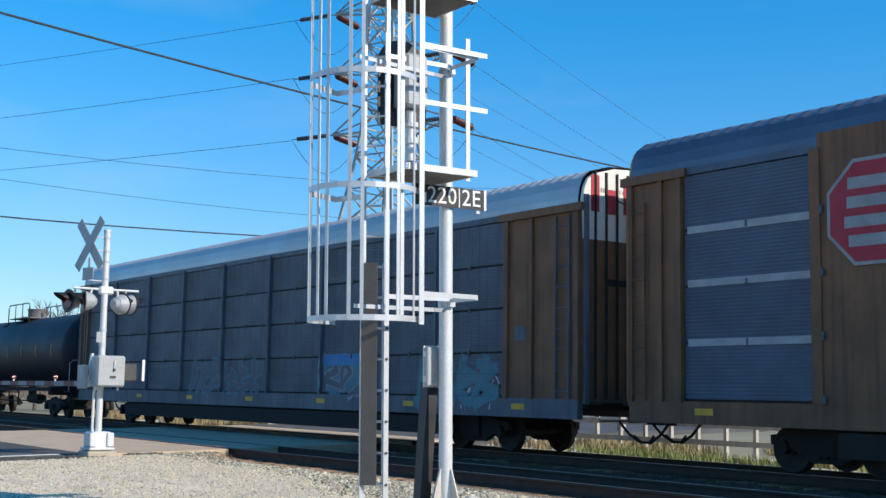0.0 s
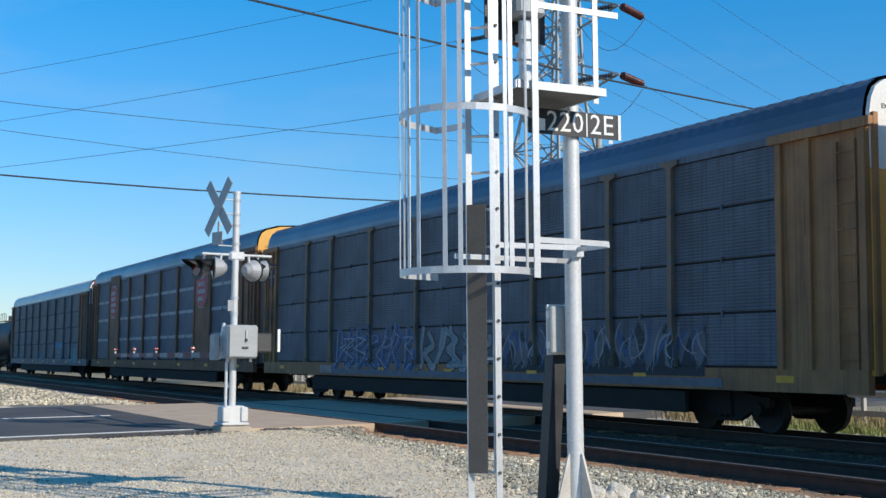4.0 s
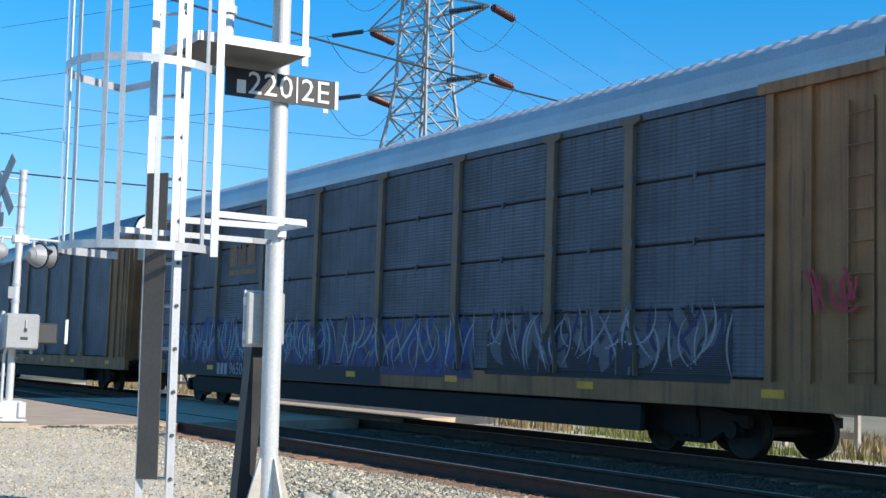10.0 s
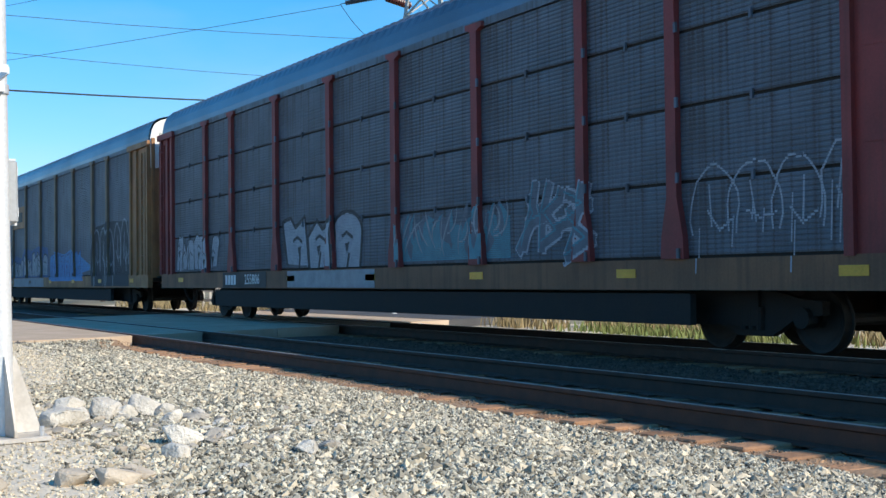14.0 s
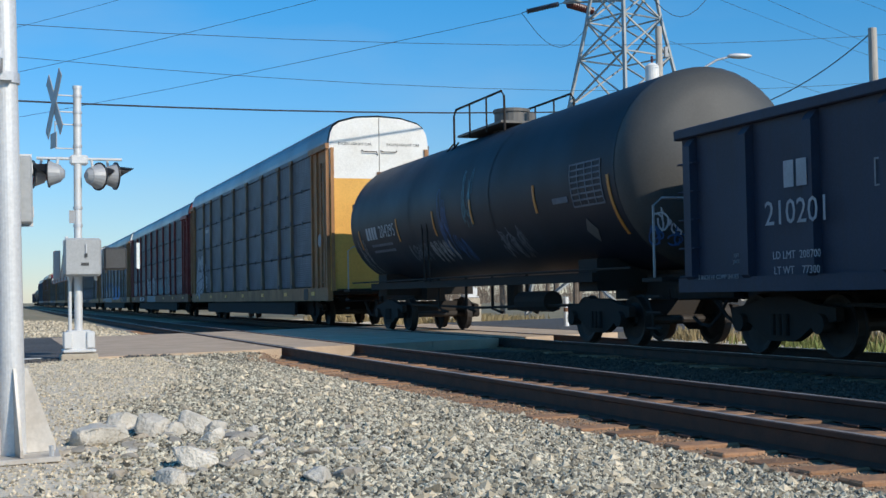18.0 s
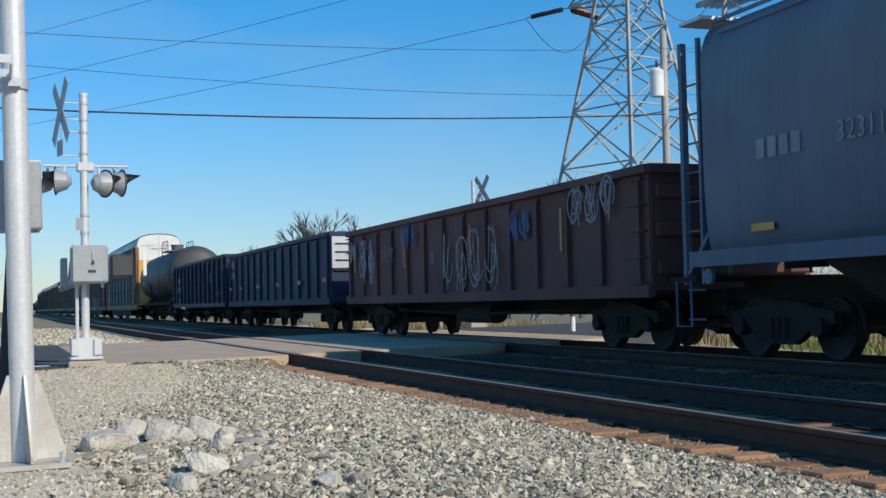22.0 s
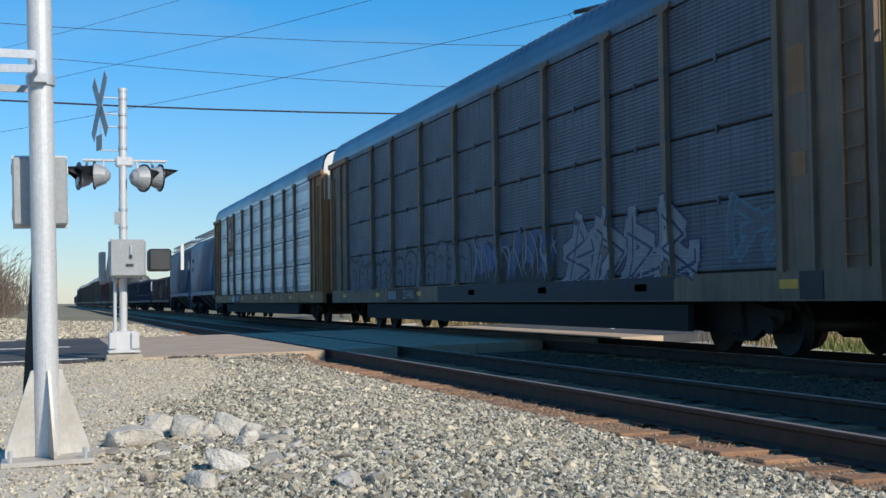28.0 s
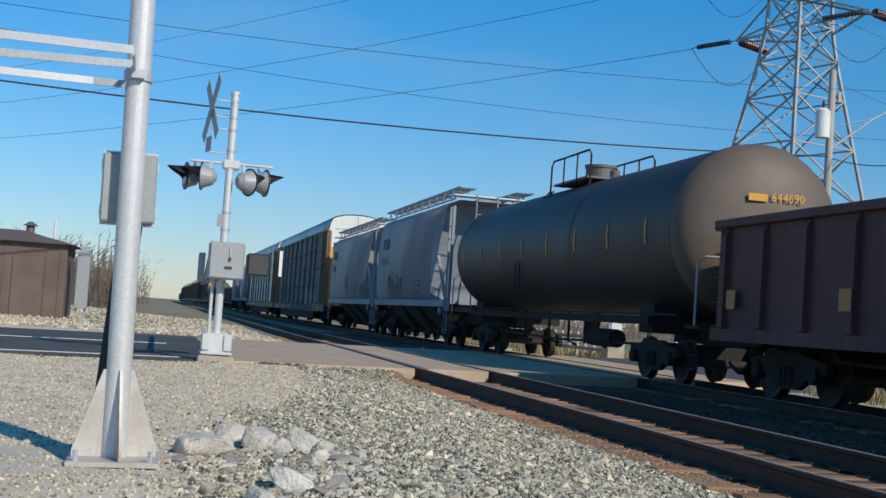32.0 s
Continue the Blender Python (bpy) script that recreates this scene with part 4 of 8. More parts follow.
WHEEL = wheel_meshes()


def side_frame_mesh():
    bm = bmnew()
    pts = [(-1.15, 0.50), (-1.15, 0.66), (-0.75, 0.70), (-0.30, 0.80), (0.30, 0.80), (0.75, 0.70), (1.15, 0.66), (1.15, 0.50), (0.70, 0.44), (0.42, 0.28), (0.28, 0.22), (-0.28, 0.22), (-0.42, 0.28), (-0.70, 0.44)]
    a = [bm.verts.new((-0.06, y, z)) for y, z in pts]
    b = [bm.verts.new((0.06, y, z)) for y, z in pts]
    n = len(pts)
    bm.faces.new(a)
    bm.faces.new(b[::-1])
    for i in range(n):
        bm.faces.new((a[i], b[i], b[(i + 1) % n], a[(i + 1) % n]))
    for y in (-0.88, 0.88):
        bar(bm, (-0.14, y, 0.46), (0.02, y, 0.46), 0.13, 12)
    for y in (-0.14, 0, 0.14):
        bar(bm, (-0.07, y, 0.30), (-0.07, y, 0.58), 0.055, 8)
    return mesh_of(bm, "side_frame", M["under"])


SIDE_FRAME = side_frame_mesh()
BOLSTER = mesh_of(box(bmnew(), (0, 0, 0.62), (2.0, 0.42, 0.28)), "bolster", M["under"])
AXLE = mesh_of(bar(bmnew(), (-0.75, 0, 0), (0.75, 0, 0), 0.08, 10), "axle", M["wheel"])


wheelsets = []


def truck(car, y):
    """A two-axle truck: side frames, bolster, and wheels turning on their axles."""
    part("bolster", BOLSTER, None, car, at=pose(0, y, 0))
    for x in (-0.98, 0.98):
        part("side_frame", SIDE_FRAME, None, car, at=pose(x, y, 0, 0, 0, 0 if x < 0 else 180))
    for dy in (-0.88, 0.88):
        ax = part("axle", AXLE, None, car, at=pose(0, y + dy, 0.43))
        wheelsets.append(ax)
        for x, r in ((-0.755, 180), (0.755, 0)):
            part("wheel", WHEEL, None, ax, at=pose(x, 0, 0, 0, 0, r + 180))


def coupler(car, y, s):
    bm = box(bmnew(), (0, y + s * 0.35, 0.86), (0.16, 0.75, 0.2))
    box(bm, (0.0, y + s * 0.72, 0.86), (0.30, 0.25, 0.3))
    part("coupler", bm, M["under"], car)
    for x in (-0.5, 0.4):
        part("air_hose", pipe(bmnew(), [(x, y - s * 0.1, 0.75), (x + 0.02, y + s * 0.15, 0.52), (x + 0.05, y + s * 0.45, 0.36), (x + 0.04, y + s * 0.7, 0.38), (x, y + s * 0.85, 0.5)], 0.028, 6), M["rubber"], car)
    part("uncoupling_lever", pipe(bmnew(), [(-1.35, y + s * 0.12, 0.95), (-1.3, y + s * 0.18, 0.78), (-0.2, y + s * 0.3, 0.78)], 0.016, 5), M["under"], car)


ROOF_PROF = [(-1.56, 5.06), (-1.55, 5.26), (-1.505, 5.48), (-1.41, 5.665), (-1.22, 5.79), (-0.7, 5.93), (0, 5.98), (0.7, 5.93), (1.22, 5.79), (1.41, 5.665), (1.505, 5.48), (1.55, 5.26), (1.56, 5.06)]
RACK_L = 28.4


def ribbed_roof(material):
    """The roof: smooth steep flanks below a gently arched top with cross corrugations."""
    v, f = [], []
    n = len(ROOF_PROF)
    y, k = -0.15, 0
    while y > -RACK_L + 0.15:
        up = (0, 0.03, 0.03, 0)[k % 4]
        for i, (x, z) in enumerate(ROOF_PROF):
            s = up if abs(x) < 1.3 else up * 0.4 if abs(x) < 1.45 else 0
            v.append((x + (s * 0.5 if x > 0 else -s * 0.5 if x < 0 else 0), y, z + s))
        y -= (0.07, 0.10, 0.07, 0.10)[k % 4]
        k += 1
    for j in range(k - 1):
        for i in range(n - 1):
            f.append((j * n + i, j * n + i + 1, (j + 1) * n + i + 1, (j + 1) * n + i))
    me = bpy.data.meshes.new("roof")
    me.from_pydata(v, [], f)
    me.materials.append(material)
    return me


ROOF, ROOF_PALE = ribbed_roof(M["roof_steel"]), ribbed_roof(M["roof_pale"])
EDGES = (-1.3, -4.2, -6.25, -9.25, -12.3, -15.3, -18.3, -21.3, -23.35, -26.25)  # panel bay limits on a car 28.4 long
POSTS = {}
PANEL_Z0, PANEL_Z1 = 1.22, 5.00


def rack_panel_mesh(w, h, ribs=9, name="panel"):
    """A corrugated sheet, ribs lying along the car, facing -x."""
    prof = [(0.0, 0.0)]
    p = h / ribs
    for k in range(ribs):
        z = k * p
        prof += [(0.0, z + 0.22 * p), (-0.012, z + 0.34 * p), (-0.012, z + 0.80 * p), (0.0, z + 0.92 * p)]
    prof.append((0.0, h))
    prof.append((0.03, h))
    prof.insert(0, (0.03, 0.0))
    v = [(x, y, z) for x, z in prof for y in (-w / 2, w / 2)]
    f = [(2 * i, 2 * i + 1, 2 * i + 3, 2 * i + 2) for i in range(len(prof) - 1)]
    me = bpy.data.meshes.new(name)
    me.from_pydata(v, [], f)
    return me


def perforation_mesh(w, h):
    """Bands of small punched holes across one bright sheet, seen as dark openings."""
    v, f = [], []
    for band_z, lines in ((0.10, 2), (0.74, 3)):
        for k in range(lines):
            z = h * band_z + 0.065 * k
            y = -w / 2 + 0.08 + 0.03 * (k % 2)
            while y < w / 2 - 0.06:
                b = len(v)
                for c in range(6):
                    a = math.pi * c / 3
                    v.append((-0.0165, y + 0.017 * math.cos(a), z + 0.021 * math.sin(a)))
                f.append(tuple(range(b, b + 6)))
                y += 0.078
    me = bpy.data.meshes.new("perforation")
    me.from_pydata(v, [], f)
    me.materials.append(M["under"])
    return me


def hug(ob, r, zc):
    """Lay a marking on the curved shell of a tank."""
    ob.data.transform(ob.matrix_basis)
    ob.matrix_basis = Matrix.Identity(4)
    bm = bmnew()
    bm.from_mesh(ob.data)
    tall = [e for e in bm.edges if abs(e.verts[0].co.z - e.verts[1].co.z) > 0.12]
    if tall:
        bmesh.ops.subdivide_edges(bm, edges=tall, cuts=6, use_grid_fill=True)
    bm.to_mesh(ob.data)
    bm.free()
    top = min(q.co.x for q in ob.data.vertices)
    for q in ob.data.vertices:
        d = min(abs(q.co.z - zc), r * 0.999)
        q.co.x = -math.sqrt(r * r - d * d) - 0.012 + (q.co.x - top)
    return ob


def strokes(name, parent, y0, y1, z0, z1, material, seed, count=40, w=0.03, x=-1.625):
    """Spray-painted scrawl: plain looping ribbons and flat patches, no real letters."""
    rng = random.Random(seed)
    v, f = [], []
    wide, high = abs(y1 - y0), z1 - z0
    cells = max(2, int(wide / (high * 0.62)))
    for c in range(cells):
        cy = max(y0, y1) - wide * (c + 0.5) / cells
        cw = wide / cells
        for s in range(max(1, count // cells)):
            a0, a1 = rng.uniform(0, 6.28), rng.choice((-1, 1)) * rng.uniform(1.5, 5)
            ry, rz = cw * rng.uniform(0.15, 0.45), high * rng.uniform(0.15, 0.42)
            oy, oz = cy + rng.uniform(-0.2, 0.2) * cw, (z0 + z1) / 2 + rng.uniform(-0.25, 0.25) * high
            straight = rng.random() < 0.45
            pts = []
            m = 9
            for k in range(m + 1):
                t = k / m
                if straight:
                    pts.append((oy + ry * 1.4 * math.cos(a0) * (t - 0.5) * 0.7, oz + high * 0.7 * (t - 0.5) * (1 if math.sin(a0) > 0 else -1)))
                else:
                    pts.append((oy + ry * math.cos(a0 + a1 * t), oz + rz * math.sin(a0 + a1 * t)))
            k0 = len(v)
            xs = x - 0.0004 * ((s * cells + c) % 47)
            for k, (py, pz) in enumerate(pts):
                q, r = pts[min(k + 1, m)], pts[max(k - 1, 0)]
                dy, dz = q[0] - r[0], q[1] - r[1]
                d = math.hypot(dy, dz) or 1
                hw = w * rng.uniform(0.7, 1.2) / 2
                v += [(xs, py - dz / d * hw, min(max(pz + dy / d * hw, z0), z1)), (xs, py + dz / d * hw, min(max(pz - dy / d * hw, z0), z1))]
            for k in range(m):
                f.append((k0 + 2 * k, k0 + 2 * k + 1, k0 + 2 * k + 3, k0 + 2 * k + 2))
    return tagged(raw(name, v, f, material, parent), kind="stuff")


def cover(polys, z):
    """Merged stretches of y that the outlines cover at the height z."""
    cuts = []
    for p in polys:
        xs = []
        for (ya, za), (yb, zb) in zip(p, p[1:] + p[:1]):
            if (za <= z) != (zb <= z):
                xs.append(ya + (yb - ya) * (z - za) / (zb - za))
        xs.sort()
        cuts += list(zip(xs[::2], xs[1::2]))
    out = []
    for a, b in sorted(cuts):
        if out and a <= out[-1][1] + 0.004:
            out[-1][1] = max(out[-1][1], b)
        else:
            out.append([a, b])
    return out


def paint(car, polys, material, layer=0, step=0.032, name="scrawl"):
    """Spray paint lying on the sheet ribs, the posts and the sill of a rack car."""
    v, f = [], []
    posts, hw = POSTS[car.name]
    z, top = min(q for p in polys for _, q in p), max(q for p in polys for _, q in p)
    z = 1.2 + step * math.floor((max(z, 0.83) - 1.2) / step)

    def quad(lo, hi, x, za, zb):
        k = len(v)
        v.extend([(x, lo[0], za), (x, lo[1], za), (x, hi[1], zb), (x, hi[0], zb)])
        f.append((k, k + 1, k + 2, k + 3))
    while z < top:
        on_sill = z < 1.19
        low, mid, high = cover(polys, z + step * 0.04), cover(polys, z + step / 2), cover(polys, z + step * 0.96)
        for k, (a, b) in enumerate(mid):
            lo = hi = (a, b)
            if len(low) == len(mid) == len(high):
                lo, hi = low[k], high[k]
            if not on_sill and not any(min(lo[0], hi[0]) - 2 * hw < p < max(lo[1], hi[1]) + 2 * hw for p in posts):
                quad(lo, hi, -1.5605 - 0.0012 * layer, z + step * 0.08, z + step * 0.92)
                continue
            cuts = [a]
            if not on_sill:
                for p in posts:
                    for e in (p + hw * (1.9 if z < 1.7 else 1), p - hw * (1.9 if z < 1.7 else 1)):
                        if a < e < b:
                            cuts.append(e)
            cuts = sorted(cuts) + [b]
            for c, d in zip(cuts, cuts[1:]):
                m = (c + d) / 2
                under = (lo[0] if c == a else c, lo[1] if d == b else d)
                over = (hi[0] if c == a else c, hi[1] if d == b else d)
                if under[0] >= under[1] or over[0] >= over[1]:
                    under = over = (c, d)
                if on_sill:
                    quad(under, over, -1.6065 - 0.0012 * layer, z, z + step)
                elif any(abs(m - p) < hw * (1.95 if z < 1.7 else 1.05) for p in posts):
                    quad(under, over, -1.6475 - 0.0012 * layer, z, z + step)
                else:
                    quad(under, over, -1.5605 - 0.0012 * layer, z + step * 0.08, z + step * 0.92)
        z += step
    return tagged(raw(name, v, f, material, car), kind="stuff") if f else None


def band(pts, w):
    """A thick line of painted quads along points."""
    out = []
    for (ya, za), (yb, zb) in zip(pts, pts[1:]):
        dy, dz = yb - ya, zb - za
        d = math.hypot(dy, dz) or 1
        uy, uz = dy / d * w * 0.25, dz / d * w * 0.25
        ny, nz = -dz / d * w / 2, dy / d * w / 2
        out.append([(ya - uy + ny, za - uz + nz), (yb + uy + ny, zb + uz + nz), (yb + uy - ny, zb + uz - nz), (ya - uy - ny, za - uz - nz)])
    return out


def glyphs(y0, y1, z0, z1, n, seed):
    """Interlocking hooks, wedges and arrows in a row: painted shapes, no letters."""
    rng = random.Random(seed)
    rows = []
    wide, high = (y0 - y1) / n, z1 - z0
    for c in range(n):
        y = y0 - wide * (c + 0.5)
        lean = rng.uniform(-0.3, 0.3) * high
        dz = rng.uniform(-0.07, 0.07) * high

        def at(u, w):
            return (min(y0, max(y1, y - u * wide * 0.55 + lean * (w - 0.5))), z0 + dz + high * (0.06 + 0.88 * w))
        form = []
        lo, hi = rng.uniform(-1.1, -0.2), rng.uniform(-0.6, 0.5)
        form.append([at(lo, 0.0), at((lo + hi) / 2 + rng.uniform(-0.3, 0.3), rng.uniform(0.4, 0.6)), at(hi, 1.0)])
        turns = rng.randint(3, 5)
        line = [at(rng.uniform(-1, 1), rng.uniform(0.75, 1.0))]
        for k in range(1, turns):
            line.append(at((1 if k % 2 else -1) * rng.uniform(0.3, 1.1), 0.95 - 0.95 * k / (turns - 1) + rng.uniform(-0.1, 0.1)))
        form.append(line)
        if rng.random() < 0.55:
            u, w = rng.uniform(0.5, 1.1), rng.uniform(0.15, 0.8)
            form.append([at(u - 0.8, w - 0.1), at(u + 0.3, w), at(u + 0.1, w + 0.16)])
        rows.append(form)
    return rows


def piece(car, y0, y1, z0, z1, n, fill_mat, line_mat, seed, w=0.2, shade=None, shine=None, back=None):
    """A painted wall piece: backing cloud, outline, filled strokes and bright edges."""
    rows = glyphs(y0, y1, z0, z1, n, seed)
    high = z1 - z0
    rng = random.Random(seed + 1)
    if back:
        steps = max(6, int((y0 - y1) / 0.35))
        up = [(y0 + 0.2 - (y0 - y1 + 0.4) * k / steps, z1 + high * rng.uniform(-0.2, 0.10)) for k in range(steps + 1)]
        lo = [(y0 + 0.2 - (y0 - y1 + 0.4) * k / steps, z0 - high * rng.uniform(-0.05, 0.12)) for k in range(steps, -1, -1)]
        paint(car, [up + lo], back, 0)
    full = [b for form in rows for line in form for b in band(line, w * high)]
    edge = [b for form in rows for line in form for b in band(line, w * high + 0.09)]
    paint(car, edge, line_mat, 1)
    paint(car, full, fill_mat, 2)
    if shade:
        paint(car, [b for form in rows for line in form for b in band([(y - 0.02, z - w * high * 0.28) for y, z in line], 0.05)], shade, 3)
    if shine:
        paint(car, [b for form in rows for line in form for b in band([(y + w * high * 0.5, z + 0.04) for y, z in line], 0.035)], shine, 4)


def lobes(car, y0, y1, z0, z1, n, fill_mat, line_mat, seed, w=0.05):
    """A row of swollen round-topped filled shapes with dark seams and small inner marks."""
    rng = random.Random(seed)
    cells = [rng.uniform(0.65, 1.35) for c in range(n)]
    high, used = z1 - z0, 0.0
    fills, lines = [], []
    for c in range(n):
        wide = (y0 - y1) * cells[c] / sum(cells)
        y, top = y0 - used - wide / 2, z1 - high * rng.uniform(0.0, 0.28)
        used += wide
        a, lean = wide * rng.uniform(0.50, 0.58), rng.uniform(-0.2, 0.2) * high
        if rng.random() < 0.5:
            arc = [(y + lean + a * math.cos(math.pi * k / 12), top - a * 0.6 + a * 0.6 * math.sin(math.pi * k / 12)) for k in range(13)]
        else:
            arc = [(y + lean + a, top - high * rng.uniform(0, 0.3)), (y + lean + a * 0.3, top), (y + lean - a * 0.1, top - high * rng.uniform(0.05, 0.25)), (y + lean - a * 0.9, top + high * rng.uniform(-0.1, 0.05)), (y + lean - a, top - high * 0.3)]
        form = [(y + a * rng.uniform(0.8, 1.0), z0 + high * rng.uniform(0, 0.1))] + arc + [(y - a * rng.uniform(0.8, 1.0), z0 + high * rng.uniform(0, 0.1))]
        fills.append(form)
        lines += band(form, w)
        q = top - high * rng.uniform(0.3, 0.42)
        lines += band([(y + a * 0.35, q), (y + rng.uniform(-0.1, 0.1) * a, q + high * 0.06), (y - a * 0.35, q - high * 0.03)], w * 0.8)
        d = y + rng.uniform(-0.3, 0.3) * a
        lines += band([(d, z0), (d + rng.uniform(-0.2, 0.2) * a, z0 + high * rng.uniform(0.2, 0.4))], w)
        if rng.random() < 0.5:
            lines.append([(d + 0.1, q - high * 0.12), (d - 0.12, q - high * 0.10), (d, q - high * 0.3)])
    paint(car, fills, fill_mat, 1)
    paint(car, lines, line_mat, 3)


def blade(y, z, long, turn, wide, curl):
    """A tapering bent stroke, thick in the middle and pointed at its ends."""
    left, right = [], []
    for k in range(9):
        t = k / 8
        a = turn + curl * (t - 0.5)
        cy, cz = y - math.cos(a) * long * (t - 0.5), z + math.sin(a) * long * (t - 0.5)
        h = wide * (0.05 + math.sin(math.pi * t) ** 0.8) / 2
        left.append((cy + math.sin(a) * h, cz + math.cos(a) * h))
        right.append((cy - math.sin(a) * h, cz - math.cos(a) * h))
    return [[left[k], left[k + 1], right[k + 1], right[k]] for k in range(8)]


def flames(car, y0, y1, z0, z1, n, mats, seed):
    """A dense painted run of bent pointed strokes over a ragged ground."""
    rng = random.Random(seed)
    high = z1 - z0
    m = max(8, int((y0 - y1) / 0.3))
    up = [(y0 - (y0 - y1) * k / m, z1 - high * rng.uniform(0.05, 0.5)) for k in range(m + 1)]
    paint(car, [up + [(y1, z0 + 0.05), (y0, z0 + 0.05)]], mats[0], 0)
    for layer, (mt, count, wide) in enumerate(((mats[1], n, 0.34), (mats[2], n, 0.13), (mats[3], n * 2, 0.055))):
        polys = []
        for k in range(count):
            y = y0 - (y0 - y1) * (k + rng.uniform(0.2, 0.8)) / count
            long = high * rng.uniform(0.55, 0.95)
            polys += blade(y, z0 + high * 0.05 + long * 0.5 + (high * 0.95 - long) * rng.random(), long, rng.uniform(0.7, 2.3), wide * rng.uniform(0.6, 1.2), rng.uniform(-1.6, 1.6))
        polys = [[(min(y0, max(y1, py)), min(z1 + 0.1, max(z0, pz))) for py, pz in p] for p in polys]
        paint(car, polys, mt, layer + 1)


def outline_tag(car, y0, y1, z0, z1, n, material, seed, w=0.04, drips=0.4):
    """A thin one-colour outline of swollen shapes with drips."""
    rng = random.Random(seed)
    wide, high = (y0 - y1) / n, z1 - z0
    polys = []
    for c in range(n):
        y, r = y0 - wide * (c + 0.5), wide * rng.uniform(0.5, 0.68)
        dz = rng.uniform(-0.08, 0.08) * high
        loop = []
        for k in range(15):
            a = math.pi * (-0.12 + 1.24 * k / 14)
            loop.append((y + r * math.cos(a) * (0.9 + 0.2 * rng.random()), z0 + dz + high * (0.45 + 0.5 * math.sin(a) * (0.95 + 0.1 * rng.random()))))
        polys += band(loop, w)
        polys += band([(y - r * 0.8, z0 + dz + high * 0.42), (y - r * 0.2, z0 + dz + high * rng.uniform(0.3, 0.42)), (y + r * 0.3, z0 + dz + high * rng.uniform(0.4, 0.55))], w)
        for s in range(2):
            d = y + rng.uniform(-0.8, 0.8) * r
            q = z0 + dz + high * rng.uniform(0.3, 0.6)
            polys += band([(d, q), (d + 0.03, q - high * rng.uniform(0.2, drips + 0.2))], w * 0.8)
        polys += band([(y + rng.uniform(-0.3, 0.3) * r, z0 + high * 0.75 + dz), (y + rng.uniform(-0.3, 0.3) * r, z0 + high * 0.35 + dz)], w)
    paint(car, polys, material, 1)


